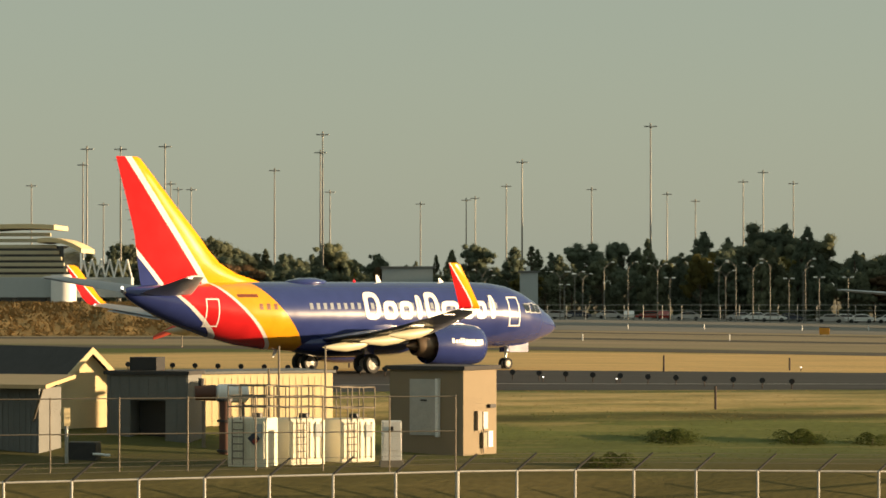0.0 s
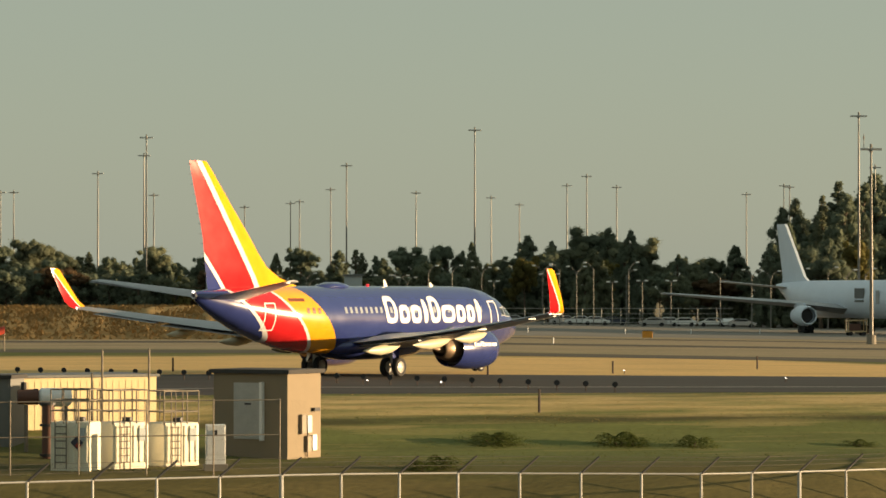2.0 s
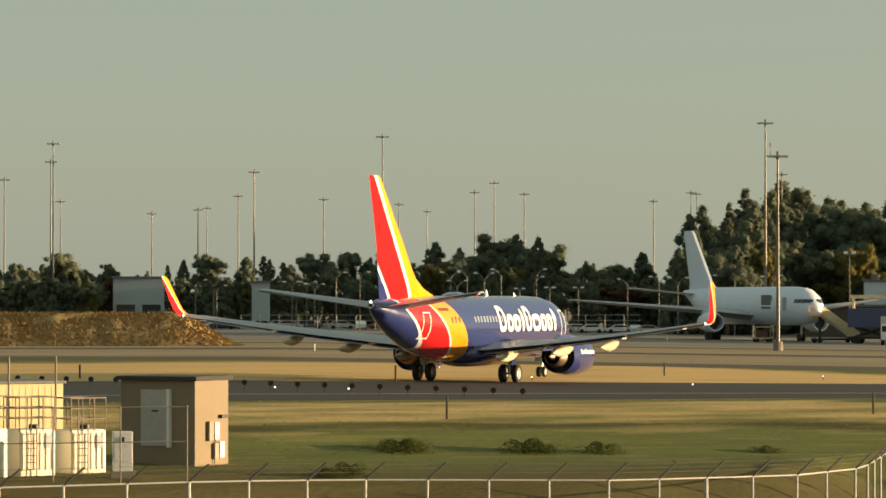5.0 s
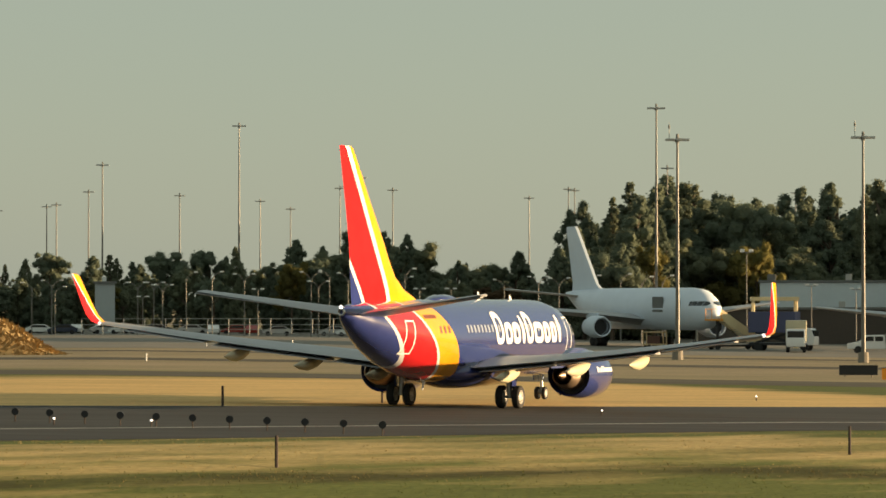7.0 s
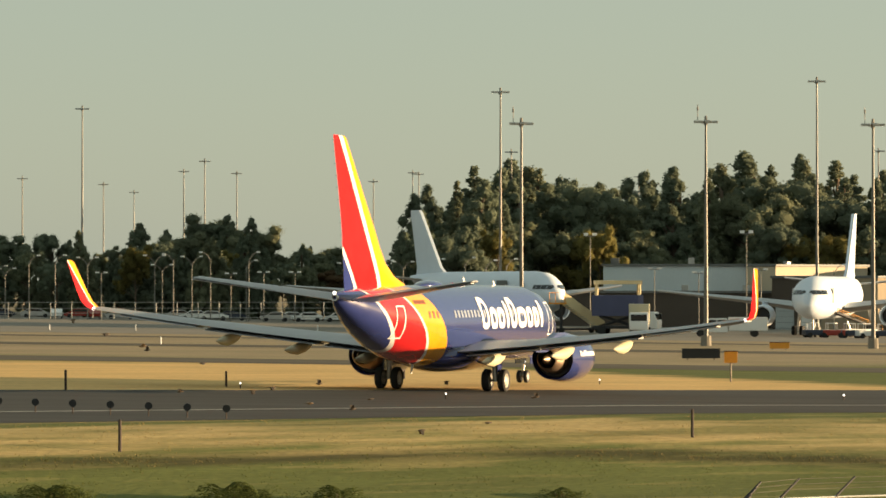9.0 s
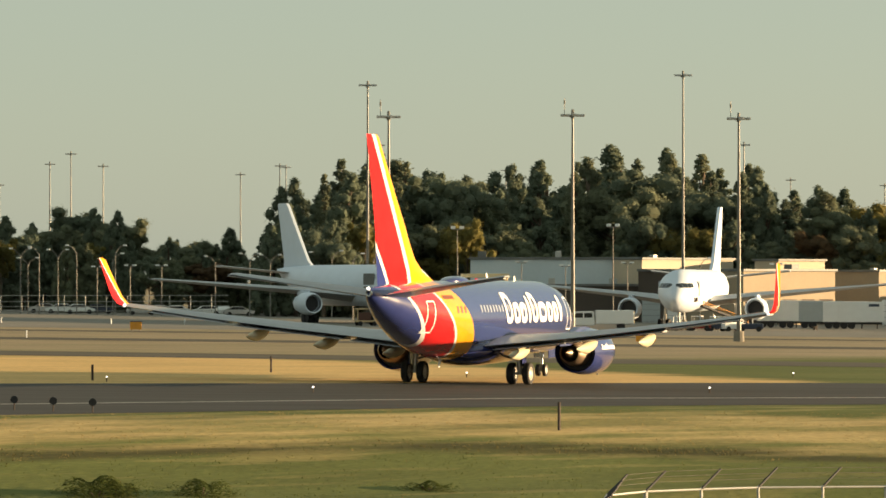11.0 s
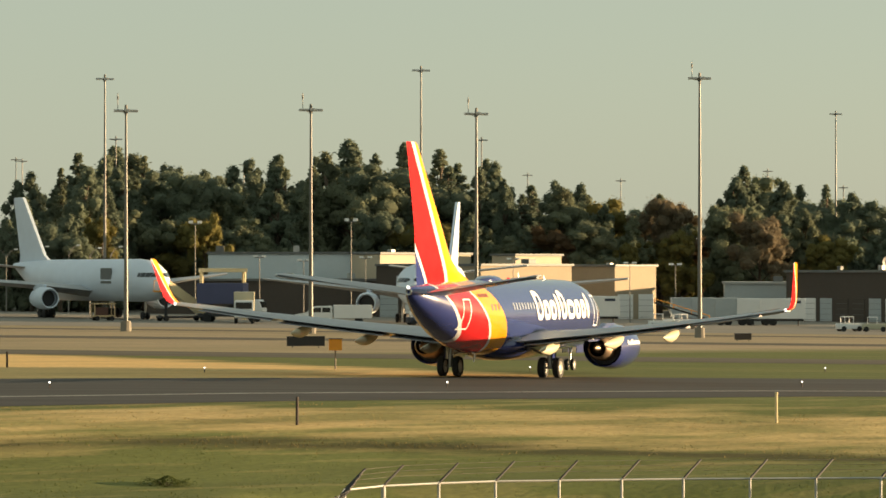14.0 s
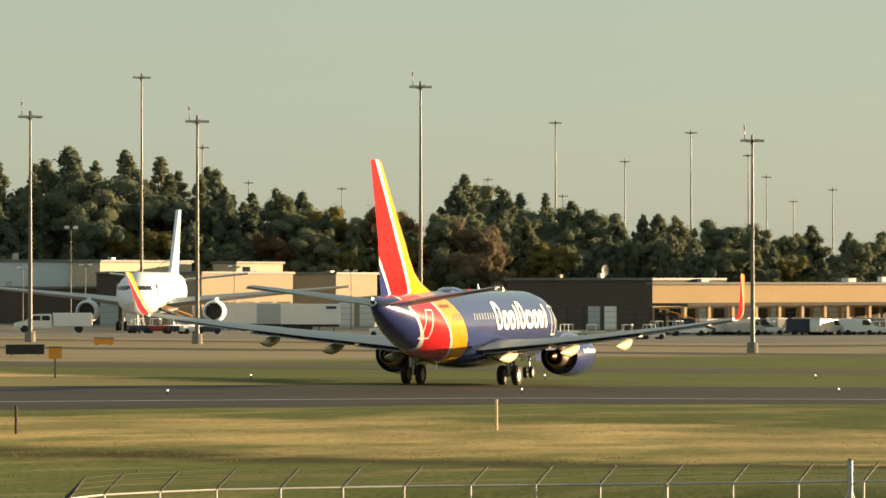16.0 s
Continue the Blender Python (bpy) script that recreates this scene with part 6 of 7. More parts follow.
# red cloth wind indicator
x, y, z = ground_at(-828, 104, False)
o = thing("wind_cone", "red fabric wind cone on a short pole", "wind cone", pose(x, y, z, 0, 0, 15))
bm = BM()
rod(bm, (0, 0, 0), (0, 0, 1.9), .05, seg=8)
part("pole", bm, M_STEEL, o)
bm = BM()
loft(bm, [[(px, r * math.cos(a), pz + r * math.sin(a)) for a in np.linspace(0, 2 * math.pi, 14)[:-1]] for px, pz, r in ((0, 1.75, .34), (-.8, 1.5, .32), (-1.6, 1.1, .25), (-2.4, .8, .16))], cap=False)
part("cone", bm, M_REDCLOTH, o, "drooping red cloth cone", True)


# ---- utility yard in the foreground ----
def near_place(b, r):
    return r * math.sin(b / F), r * math.cos(b / F)


def zpx(off, r):
    return 4.97 - off * r / F


def yard(b, r, turn, z=None):
    x, y = near_place(b, r)
    return pose(x, y, ground_z(x, y) if z is None else z, 0, 0, turn)


# stucco equipment hut: local x to the right, the wall faces -y
x, y = near_place(-331, 137)
hz = zpx(307, 137)
hut = thing("equipment_hut", "tan stucco equipment hut with a flat dark roof", "hut", pose(x, y, hz, 0, 0, -28))
bm = BM()
box(bm, -3.55, 0, 0, 2.65, -.6, 3.72, .02)
part("wall", bm, M_STUCCO, hut, "tan stucco walls")
bm = BM()
box(bm, -3.7, .14, -.14, 2.8, 3.72, 3.9, .03)
part("roof", bm, M_ROOF, hut, "thin flat roof")
bm = BM()
box(bm, -2.55, -1.25, -.06, .0, 1.05, 3.35, .01)
d = part("door", bm, M_GALV, hut, "pale grey metal door")
# projecting jamb; a bright reflection is put into its white colour
bm = BM()
box(bm, -1.22, -1.1, -.22, .0, 1.0, 3.38, .01)
part("door_jamb", bm, M_WHITE, hut, "projecting door jamb, white standing in for a bright reflection")
bm = BM()
box(bm, -2.0, -1.7, -.1, -.06, 2.45, 2.52)
part("door_handle", bm, M_DARK, d)
for y0, y1, z0, z1, pm in ((.9, 1.25, 1.25, 2.05, M_STEEL), (1.35, 1.7, 1.3, 2.0, M_GALV), (1.75, 2.1, .55, 1.2, M_WHITE), (1.35, 1.65, .5, 1.15, M_STEEL), (1.9, 2.35, 2.15, 2.3, M_DARK)):
    bm = BM()
    box(bm, 0, .16, y0, y1, z0, z1, .015)
    part("meter_box", bm, pm, hut)
bm = BM()
rod(bm, (.08, 1.5, 1.3), (.08, 1.45, .3), .03, seg=6)
part("conduit", bm, M_STEEL, hut)

# white switch cabinet
x, y = near_place(-458, 128.2)
o = thing("switch_cabinet", "white metal switch cabinet on a stained plinth", "cabinet", pose(x, y, zpx(309, 128.2), 0, 0, 8))
bm = BM()
box(bm, -.37, .37, -.3, .3, .12, 1.62, .02)
body = part("body", bm, M_WHITE, o)
bm = BM()
box(bm, -.33, .33, -.325, -.3, .5, 1.0, .008)
part("lower_door", bm, M_WHITE, o)
bm = BM()
box(bm, -.33, .33, -.325, -.3, 1.04, 1.58, .008)
dd = part("upper_door", bm, M_WHITE, o)
bm = BM()
box(bm, -.05, .05, -.35, -.325, 1.2, 1.42, .01)
part("latch", bm, M_DARK, dd)
bm = BM()
box(bm, -.45, .45, -.38, .38, -.5, .12, .02)
part("plinth", bm, M_CONCRETE, o)


# tanks with caged tops
def tank(b, r, label, turn=36):
    x, y = near_place(b, r)
    o = thing("chemical_tank", label, "tank", pose(x, y, zpx(305, r), 0, 0, turn), "tanks in the yard")
    bm = BM()
    box(bm, -.8, .8, -.62, .62, -.25, 1.68, .1)
    body = part("body", bm, M_TANK, o, "white ribbed plastic body", True)
    for k in range(6):
        bm = BM()
        box(bm, -.68 + k * .26, -.6 + k * .26, -.66, -.6, .12, 1.55, .02)
        part("rib", bm, M_TANK, body)
    bm = BM()
    rod(bm, (.2, 0, 1.68), (.2, 0, 1.85), .2, seg=14)
    part("lid", bm, M_DARK, body, "dark screw lid")
    # ladder
    bm = BM()
    for s in (-.55, -.1):
        rod(bm, (s, -.75, -.1), (s, -.75, 1.75), .025, seg=6)
    part("ladder_rail", bm, M_STEEL, o)
    for k in range(6):
        bm = BM()
        rod(bm, (-.55, -.75, .15 + k * .27), (-.1, -.75, .15 + k * .27), .022, seg=6)
        part("rung", bm, M_STEEL, o)
    # guard rail round the top
    for zz in (2.1, 2.5, 2.9):
        for p, q in (((-.78, -.6), (.78, -.6)), ((.78, -.6), (.78, .6)), ((.78, .6), (-.78, .6)), ((-.78, .6), (-.78, -.6))):
            bm = BM()
            rod(bm, (*p, zz), (*q, zz), .026, seg=6)
            part("guard_rail", bm, M_STEEL, o)
    for px in (-.78, -.26, .26, .78):
        for py in (-.6, .6):
            bm = BM()
            rod(bm, (px, py, 1.6), (px, py, 2.92), .026, seg=6)
            part("rail_post", bm, M_STEEL, o)
    bm = BM()
    box(bm, .35, .62, -.68, -.62, .95, 1.45, .005)
    part("label_plate", bm, M_GREYWALL, o, "faded label plate")
    return o


tank(-532, 132.0, "white chemical tank with a ladder and guard rail")
tank(-621, 130.3, "white chemical tank with a ladder and guard rail")
t3 = tank(-703, 128.8, "white chemical tank with a hazard placard", -14)
bm = BM()
for k, pm in ((0, M_DARKCAR),):
    box(bm, -.18, .18, -.02, .02, -.18, .18, 0, Matrix.Translation((.3, -.68, .9)) @ Matrix.Rotation(radians(45), 4, "Y"))
part("placard", bm, M_DARKCAR, t3, "blue and red diamond placard")
bm = BM()
box(bm, -.09, .09, -.02, .02, -.18, .0, 0, Matrix.Translation((.42, -.7, .86)) @ Matrix.Rotation(radians(45), 4, "Y"))
part("placard_red", bm, M_REDCAR, t3)

# long cream building behind the tanks
x, y = near_place(-562, 146)
o = thing("pump_building", "long cream-sided pump building with a flat roof", "building", pose(x, y, zpx(300, 146), 0, 0, 30))
bm = BM()
box(bm, -7.6, 0, 0, 4, -.8, 3.7, .02)
w = part("wall", bm, M_CREAM, o, "cream ribbed siding")
for k in range(24):
    bm = BM()
    box(bm, -7.45 + k * .3, -7.38 + k * .3, -.012, 0, -.3, 3.55)
    part("siding_rib", bm, M_CREAM, w)
bm = BM()
box(bm, -7.7, .1, -.1, 4.1, 3.7, 3.82, .02)
part("roof", bm, M_GREYMETAL, o)
bm = BM()
box(bm, -7.0, -6.2, -.06, 0, -.3, 1.9, .01)
part("door", bm, M_STEEL, o, "dark door")

# horizontal vessel with dark fittings
x, y = near_place(-738, 138)
o = thing("air_receiver", "white horizontal pressure vessel with a dark head on steel legs", "pressure vessel", pose(x, y, zpx(185, 138), 0, 0, 12))
bm = BM()
loft(bm, [[(px, r * math.cos(a), r * math.sin(a)) for a in np.linspace(0, 2 * math.pi, 21)[:-1]] for px, r in ((-.75, .12), (-.7, .28), (-.6, .38), (.5, .38), (.62, .28), (.66, .1))])
part("shell", bm, M_WHITE, o, "white dished shell", True)
bm = BM()
rod(bm, (-1.55, 0, .02), (-.72, 0, .02), .3, .33, 16)
part("valve_head", bm, M_RUST, o, "dark rusty valve head", True)
bm = BM()
rod(bm, (-1.3, 0, -.1), (-1.3, 0, .62), .12, seg=10)
part("vent_pipe", bm, M_DARK, o)
for px in (-1.2, -.4, .4):
    bm = BM()
    rod(bm, (px, 0, -3.0), (px, 0, -.3), .08, seg=8)
    part("leg", bm, M_STEEL, o)

# dark stand pipe under the valve head
x, y = near_place(-752, 136)
o = thing("stand_pipe", "thick dark stand pipe with flanges", "pipe", pose(x, y, zpx(306, 136)))
bm = BM()
rod(bm, (0, 0, -.5), (0, 0, 2.5), .24, seg=16)
part("riser", bm, M_RUST, o, "", True)
for zz in (.4, 1.6, 2.45):
    bm = BM()
    rod(bm, (0, 0, zz), (0, 0, zz + .1), .33, seg=16)
    part("flange", bm, M_DARK, o)

# grey generator house
x, y = near_place(-817, 139)
o = thing("generator_house", "grey metal generator house with a dark open doorway", "building", pose(x, y, zpx(307, 139), 0, 0, -13))
Wg = 3.6
bm = BM()
box(bm, -Wg, -2.55, 0, 1.6, -.6, 3.6, .02)
box(bm, -1.0, 0, 0, 1.6, -.6, 3.6, .02)
box(bm, -2.55, -1.0, 0, .2, 2.55, 3.6)
box(bm, -2.55, -1.0, 1.4, 1.6, -.6, 3.6)
w = part("wall", bm, M_GREYMETAL, o, "grey sheet-metal walls")
for k in range(9):
    bm = BM()
    u = -Wg + .12 + k * .42
    if -2.7 < u < -.95:
        box(bm, u, u + .05, -.025, 0, 2.6, 3.55)
    else:
        box(bm, u, u + .05, -.025, 0, -.3, 3.55)
    part("seam", bm, M_GREYMETAL, w)
bm = BM()
box(bm, -Wg - .1, .1, -.15, 1.7, 3.6, 3.76, .03)
part("roof", bm, M_ROOF, o)
bm = BM()
box(bm, -2.5, -1.05, .9, 1.1, -.3, 2.5)
part("radiator_grille", bm, M_DARK, o, "dark louvred grille inside the doorway")
bm = BM()
box(bm, -2.75, -1.55, .4, 1.4, 3.76, 4.32, .03)
part("exhaust_hood", bm, M_DARK, o, "dark rooftop exhaust hood")
bm = BM()
rod(bm, (-2.7, -.3, .3), (-.3, -.35, .05), .03, seg=6)
part("hose", bm, M_WHITE, o)

# gabled house: the ridge runs along local x, the gable looks towards +x
x, y = near_place(-1052, 141)
o = thing("gabled_house", "cream gabled house with a dark shingle roof", "house", pose(x, y, zpx(315, 141), 0, 0, -52))
D = 3.3
bm = BM()
loft(bm, [[(px, 0, -.6), (px, D, -.6), (px, D, 3.2), (px, D / 2, 4.75), (px, 0, 3.2)] for px in (-9, 0)])
w = part("wall", bm, M_CREAM, o, "cream siding")
for k in range(15):
    bm = BM()
    zz = -.2 + k * .22
    box(bm, 0, .02, 0.02, D - .02, zz, zz + .03)
    part("clapboard", bm, M_CREAM, w)
for s in (0, 1):
    bm = BM()
    a, c = ((-.35, 2.95), (D / 2, 4.85)) if s == 0 else ((D + .35, 2.95), (D / 2, 4.85))
    loft(bm, [[(px, a[0], a[1]), (px, c[0], c[1]), (px, c[0], c[1] + .14), (px, a[0], a[1] + .14)] for px in (-9.3, .3)])
    part("roof_slope", bm, M_ROOF, o, "dark asphalt shingles")
    bm = BM()
    loft(bm, [[(px, a[0], a[1] - .12), (px, c[0], c[1] - .12), (px, c[0], c[1] + .16), (px, a[0], a[1] + .16)] for px in (.3, .36)])
    part("bargeboard", bm, M_CREAM, o, "cream bargeboard")
bm = BM()
loft(bm, [[(px, .35, 3.56), (px, .8, 4.0), (px, .8, 4.06), (px, .35, 3.62)] for px in (-3.6, -2.4)])
part("skylight", bm, M_GALV, o, "pale skylight")
# lean-to canopy
x, y = near_place(-1112, 135)
o = thing("lean_to", "grey lean-to shed with a tan metal canopy", "shed", pose(x, y, zpx(307, 135), 0, 0, -16))
bm = BM()
box(bm, -3.2, .85, 0, 2, -.6, 3.0)
w = part("wall", bm, M_GREYMETAL, o, "grey corrugated wall")
for k in range(16):
    bm = BM()
    box(bm, -3.1 + k * .25, -3.0 + k * .25, -.03, 0, -.3, 2.9)
    part("corrugation", bm, M_GREYMETAL, w)
bm = BM()
loft(bm, [[(px, -.7, 3.0), (px, 2, 3.35), (px, 2, 3.5), (px, -.7, 3.16)] for px in (-3.4, 1.5)])
part("canopy", bm, M_TANWALL, o, "tan metal canopy")
bm = BM()
rod(bm, (1.3, -.6, 3.0), (.6, 0, 1.7), .06, seg=8)
part("brace", bm, M_STEEL, o)
x, y = near_place(-1030, 131)
o = thing("meter_pedestal", "pale meter pedestal with dark base", "pedestal", pose(x, y, zpx(310, 131), 0, 0, 20))
bm = BM()
box(bm, -.13, .13, -.1, .1, 1.5, 2.2, .02)
part("head", bm, M_CREAM, o)
bm = BM()
rod(bm, (0, 0, -.4), (0, 0, 1.5), .07, seg=8)
part("post", bm, M_GALV, o)
x, y = near_place(-1000, 133)
o = thing("pump_skid", "dark pump skid on the ground", "pump", pose(x, y, zpx(312, 133), 0, 0, -6))
bm = BM()
box(bm, -.6, .6, -.4, .4, -.3, .95, .05)
part("housing", bm, M_DARK, o)
bm = BM()
rod(bm, (.5, -.45, .5), (1.2, -.5, .45), .05, seg=8)
part("hose", bm, M_WHITE, o)
for b, off0, off1 in ((-657, 90, 300), (-575, 88, 300), (-675, 130, 230)):
    x, y = near_place(b, 132.5)
    o = thing("pole", "thin dark steel pole in the yard", "pole", pose(x, y, zpx(off1 + 12, 132.5)), "yard poles")
    bm = BM()
    rod(bm, (0, 0, -.4), (0, 0, (off1 - off0) * 132.5 / F), .05, .04, 8)
    part("shaft", bm, M_STEEL, o)
    bm = BM()
    rod(bm, (0, 0, -.4), (0, 0, .06), .12, seg=8)
    part("base", bm, M_CONCRETE, o)


# ---- fences ----
def chain_link(name, label, pts, height, spacing, arm, z_of, pitch=.15, rails=(1.0,), thick=.05, paint=None):
    """A wire fence along a plan line: posts, rails, woven wire, and leaning arms with barbed strands."""
    o = thing(name, label, "fence")
    acc = [0.0]
    for p, q in zip(pts, pts[1:]):
        acc.append(acc[-1] + math.dist(p, q))

    def at(s):
        x_, y_ = (float(np.interp(s, acc, [p[k] for p in pts])) for k in (0, 1))
        return x_, y_, z_of(x_, y_)

    n = int(acc[-1] / spacing)
    tops = []
    for k in range(n + 1):
        x_, y_, z_ = at(k * spacing)
        bm = BM()
        rod(bm, (x_, y_, z_ - .3), (x_, y_, z_ + height), thick if k % 9 else thick * 1.5, seg=8)
        rod(bm, (x_, y_, z_ + height), (x_, y_, z_ + height + .06), .055, .02, 8)
        part("post", bm, paint or M_GALV, o)
        tops.append(Vector((x_, y_, z_ + height)))
        if arm:
            bm = BM()
            rod(bm, tops[-1], tops[-1] + Vector(arm), .05, .04, 6)
            part("barb_arm", bm, M_BLACK, o, "dark leaning arm")
    for f_ in rails:
        for p, q in zip(tops, tops[1:]):
            bm = BM()
            dz = Vector((0, 0, -height * (1 - f_)))
            rod(bm, p + dz, q + dz, thick * .7, seg=8)
            part("rail", bm, paint or M_GALV, o)
    if arm:
        for f_ in (.45, .72, .98):
            bm = BM()
            for p, q in zip(tops, tops[1:]):
                rod(bm, p + Vector(arm) * f_, q + Vector(arm) * f_, .006, seg=4)
            tagged(part("barbed_strand", bm, M_STEEL, o), kind="stuff")
    verts, faces = [], []
    m = int(acc[-1] / pitch)
    up = int(height / pitch)
    for s in (1, -1):
        for k in range(-up, m + up):
            c0, c1 = (k, k + up) if s > 0 else (k + up, k)
            lo, hi = 0.0, 1.0
            if c1 != c0:
                u0, u1 = (0 - c0) / (c1 - c0), (m - c0) / (c1 - c0)
                lo, hi = max(lo, min(u0, u1)), min(hi, max(u0, u1))
            if hi <= lo:
                continue
            ends = []
            for u in (lo, hi):
                x_, y_, z_ = at((c0 + (c1 - c0) * u) * pitch)
                ends.append(Vector((x_, y_, z_ + .05 + u * (height - .07))))
            w_ = Vector((.0012, 0, 0))
            i = len(verts)
            verts += [ends[0] - w_, ends[0] + w_, ends[1] + w_, ends[1] - w_]
            faces.append((i, i + 1, i + 2, i + 3))
    me = bpy.data.meshes.new("woven_wire")
    me.from_pydata(verts, [], faces)
    me.materials.append(M_STEEL)
    ob = new("woven_wire", me)
    ob.parent = o
    tagged(ob, "see-through woven wire", kind="stuff")
    return o


chain_link("boundary_fence", "pale steel boundary fence with leaning dark barbed-wire arms", FENCE[1:-1], 2.18, 2.4, (.7, .3, .62), lambda a, b_: fence_foot(a))
x0, y0 = near_place(-1180, 124.5)
x1, y1 = near_place(-292, 127.5)
chain_link("yard_fence", "grey chain-link yard fence with steel posts", [(x0, y0), (x1, y1)], 2.62, 2.55, None, lambda a, b_: -1.72, rails=(1.0, .5), thick=.03, paint=M_STEEL)

o = thing("corner_post", "stout pale steel corner post of the boundary fence", "fence post", pose(50.6, 151.35, -4.4))
bm = BM()
rod(bm, (0, 0, -.3), (0, 0, 3.1), .1, seg=12)
part("shaft", bm, M_GALV, o, "", True)
bm = BM()
rod(bm, (0, 0, 3.1), (0, 0, 3.18), .12, .04, 12)
part("cap", bm, M_STEEL, o)
for s in (-1, 1):
    bm = BM()
    rod(bm, (0, 0, 2.2), (s * .6, 0, .6), .04, seg=8)
    part("brace", bm, M_GALV, o)


# ---- shrubs and rough grass ----
def shrub(b, off, post, w, h):
    x, y, z = ground_at(b, off, post)
    rr = random.Random(int(b * 7 + off))
    o = thing("shrub", "low dark green shrub in rough grass", "shrub", pose(x, y, z - .05), "shrubs in the field")
    v, f = clump_crown(rr, lambda u, a: .5 * math.sqrt(max(0, 1 - u * u)) * (1 + .35 * math.sin(3 * a + b) + .2 * math.sin(7 * a)), 1500, .03)
    me = bpy.data.meshes.new("foliage")
    me.from_pydata([(p.x * w * 1.6, p.y * w * 1.35, p.z * h * (.75 + .45 * abs(math.sin(p.x * 9 + b)))) for p in v], [], f)
    me.materials.append(M_SHRUB)
    ob = new("foliage", me)
    ob.parent = o
    bm = BM()
    for k in range(5):
        a = k * 1.26
        rod(bm, (0, 0, -.1), (math.cos(a) * w * .2, math.sin(a) * w * .2, h * .6), .03, .01, 5)
    part("stem", bm, M_BARK, o)


for b, off, post, w, h in ((0, 386, True, 2.0, .55), (18, 382, True, 1.4, .45), (-60, 312, False, 1.4, .5), (252, 386, True, 2.0, .6), (275, 383, True, 1.2, .45), (395, 385, True, 1.6, .5), (-95, 316, False, 1.1, .35),
                          (708, 376, True, 1.3, .3)):
    shrub(b, off, post, w, h)



# ---- small birds over the field ----
M_FEATHER = surface("brown_feathers", (0.16, 0.11, 0.07), 0.8, 0, 0.3, 20, 60)


def bird():
    o = thing("bird", "small brown bird flying low over the field", "bird", group="birds over the field")
    bm = BM()
    loft(bm, [[(px, r * math.cos(a), r * .85 * math.sin(a) + z) for a in np.linspace(0, 2 * math.pi, 11)[:-1]] for px, r, z in ((.17, .005, .01), (.13, .03, .015), (.09, .035, .01), (.02, .055, 0), (-.06, .045, 0), (-.12, .02, .005))])
    part("body", bm, M_FEATHER, o, "", True)
    bm = BM()
    loft(bm, [[(-.1, -w, z), (-.22, -w * 2.2, z), (-.22, w * 2.2, z), (-.1, w, z)] for w, z in ((.015, .0), (.015, .008))])
    part("tail", bm, M_FEATHER, o)
    wings = []
    for s in (-1, 1):
        bm = BM()
        loft(bm, [[(.07, s * .03, z), (.09, s * .14, z), (.02, s * .30, z), (-.02, s * .30, z), (-.05, s * .15, z), (-.05, s * .03, z)] for z in (.012, .02)])
        wings.append((part("wing", bm, M_FEATHER, o), s))
    return o, wings


BIRDS = [bird() for _ in range(18)]


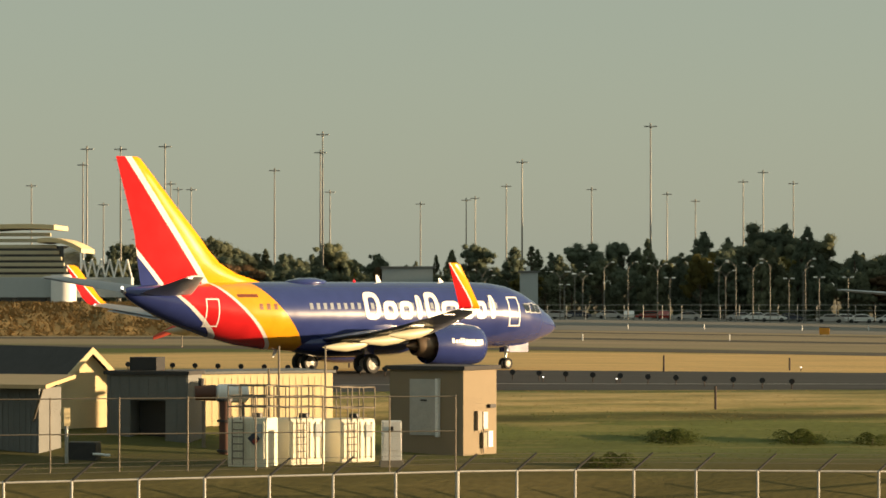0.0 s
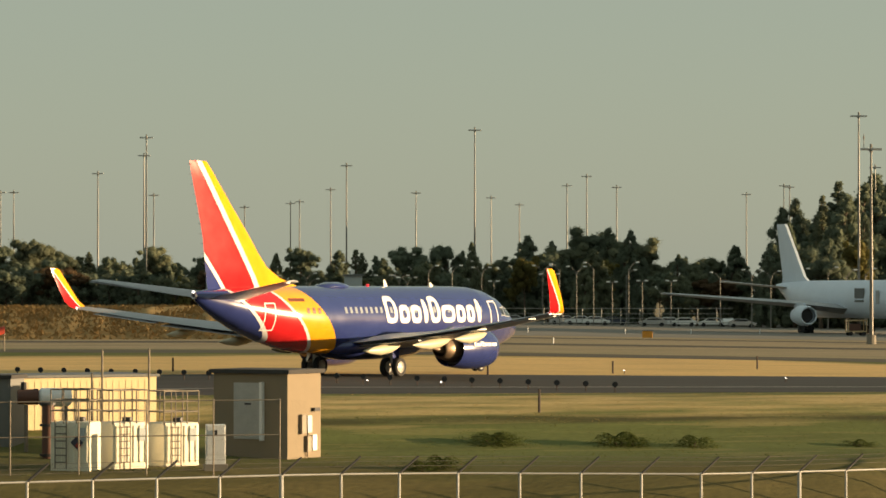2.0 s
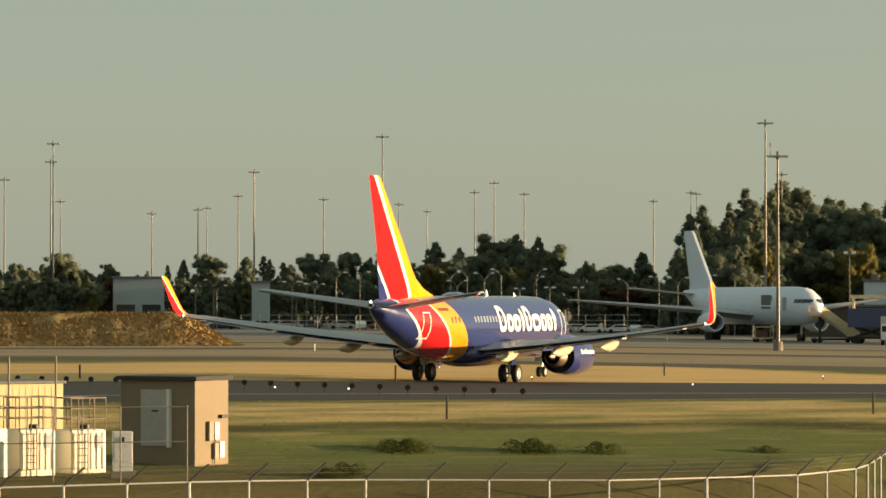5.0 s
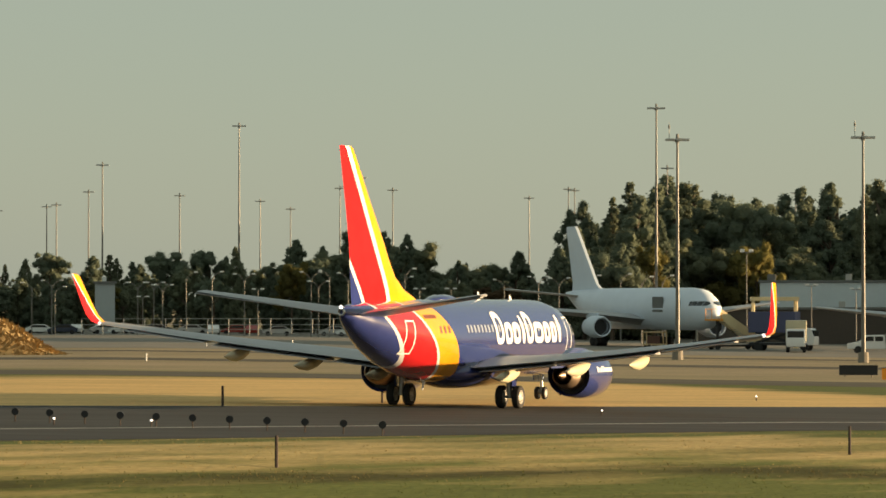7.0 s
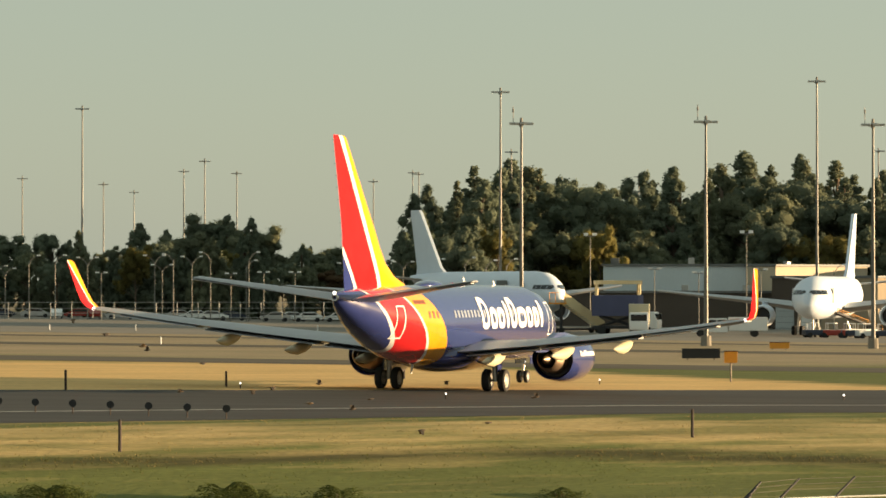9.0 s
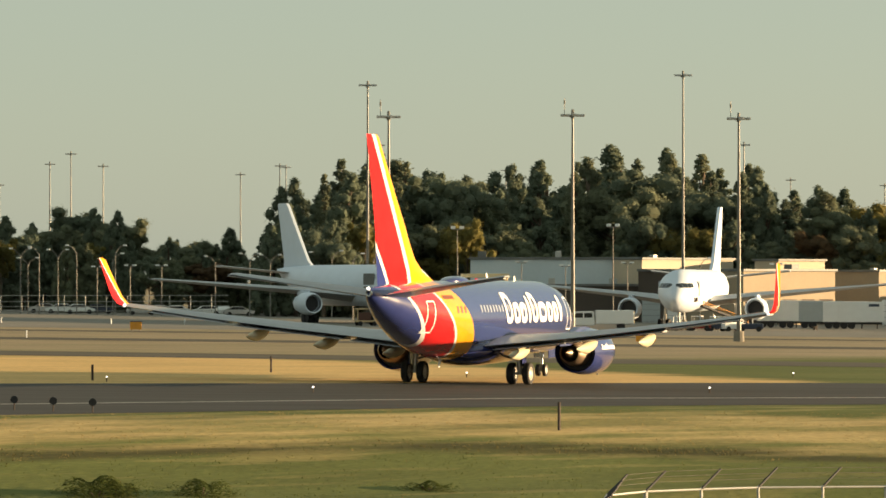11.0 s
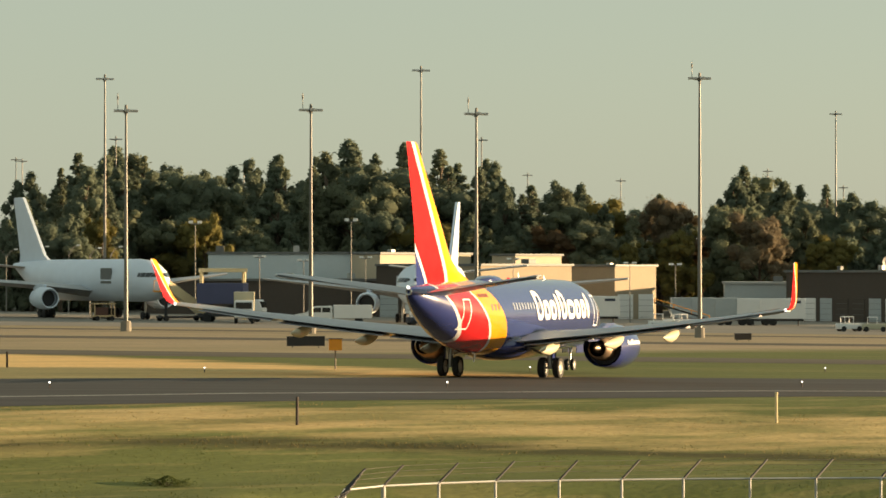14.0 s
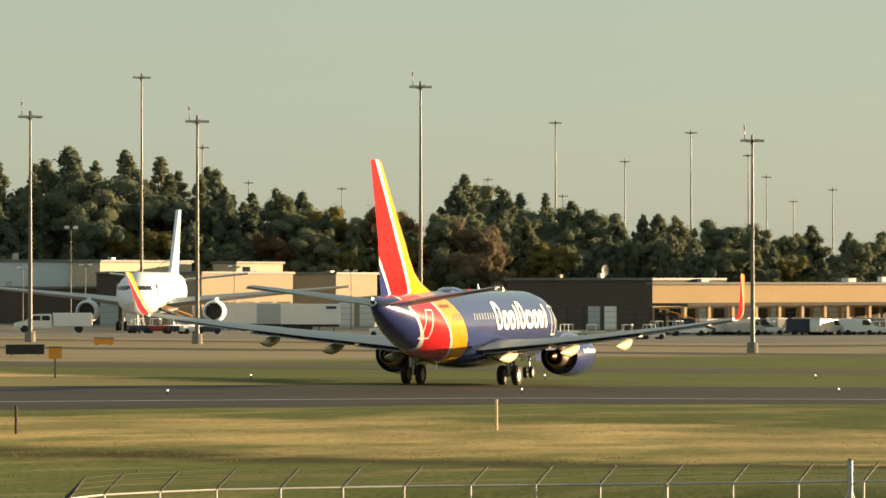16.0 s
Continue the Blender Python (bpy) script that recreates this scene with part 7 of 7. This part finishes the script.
# ---- motions ----
# seconds, x, y, heading, roll
JET_ROWS = [
    (0, -18.4, 196.1, 44.6, .1), (0.5, -15.43, 196.9, 47.3, .1), (1, -12.5, 197.6, 50.1, .1), (1.5, -9.8, 198.6, 53.2, .2),
    (2, -7.2, 199.4, 56.5, .3), (2.5, -4.83, 200.6, 59.9, .3), (3, -2.58, 201.7, 62.7, .4), (4.2, 2.2, 205.6, 66.2, .6), (5.5, 6.87, 208.8, 67.4, .7),
    (6, 8.3, 208.2, 67.6, .7), (6.5, 10.0, 208.4, 67.3, .75), (7, 12.22, 210.0, 66.6, .8), (7.5, 13.94, 211.1, 66.5, .8), (8, 15.74, 211.9, 66.1, .8),
    (8.5, 17.61, 212.6, 65.6, .8), (9, 19.64, 213.3, 64.9, .8), (10.2, 24.74, 214.9, 64.1, .6), (11.5, 30.39, 216.6, 62.8, .5), (12, 32.97, 217.7, 61.9, .5),
    (12.5, 35.71, 218.7, 61.2, .5), (13, 38.57, 219.7, 60.7, .45), (13.5, 41.74, 220.8, 59.9, .4), (14, 45.24, 222.0, 58.8, .35),
    (14.5, 48.5, 223.2, 58.2, .3), (15, 52.5, 224.5, 56.6, .25), (15.5, 56.6, 225.6, 55.4, .2), (16, 60.2, 226.0, 54.6, .2),
]


def flight(t, k):
    """Way of bird k: a shallow fast arc low over the field, from west to east."""
    rr = random.Random(k + 40)
    a = radians(-.6 + 8.6 * (k + rr.random()) / 18)
    r = rr.uniform(118, 178)
    drop = r * (95 + 190 * (k / 18) ** .8 + rr.uniform(-35, 45)) / F
    x0, y0 = EYE2.x + r * math.sin(a), EYE2.y + r * math.cos(a)
    u = t - 9.0
    h = max(4.97 - drop, ground_z(x0, y0) + .35)
    return Vector((x0 + 20 * u + .3 * math.sin(3 * u + k), y0 + 2.5 * u, h + .3 * abs(u) + .12 * math.sin(5 * u + k)))


def motions():
    walk(jet, [(t, pose(x, y, tilt(x) + 0.012, 0, 0, a) @ pose(0, 0, 0, roll)) for t, x, y, a, roll in JET_ROWS])
    # the wheels roll with the way covered
    ts = [r[0] for r in JET_ROWS]
    steps = np.arange(0, 16.001, 1 / 30)
    px, py = np.interp(steps, ts, [r[1] for r in JET_ROWS]), np.interp(steps, ts, [r[2] for r in JET_ROWS])
    way = np.concatenate([[0], np.cumsum(np.hypot(np.diff(px), np.diff(py)))])
    for w, radius in WHEELS:
        home = w.matrix_basis.translation.copy()
        walk(w, [(float(t), Matrix.Translation(home) @ Matrix.Rotation(float(d) / radius, 4, "Y")) for t, d in zip(steps, way)])
    for k, (bird, wings) in enumerate(BIRDS):
        rows = []
        for t in np.arange(0, 16.01, .5):
            p, q = flight(float(t), k), flight(float(t) + .1, k)
            rows.append((float(t), Matrix.Translation(p) @ (q - p).to_track_quat("X", "Z").to_matrix().to_4x4()))
        walk(bird, rows)
        for w, side in wings:
            walk(w, [(float(t), Matrix.Rotation(radians(side * 38 * math.sin(t * 11 + k)), 4, "X")) for t in np.arange(0, 16.05, .1)])


motions()
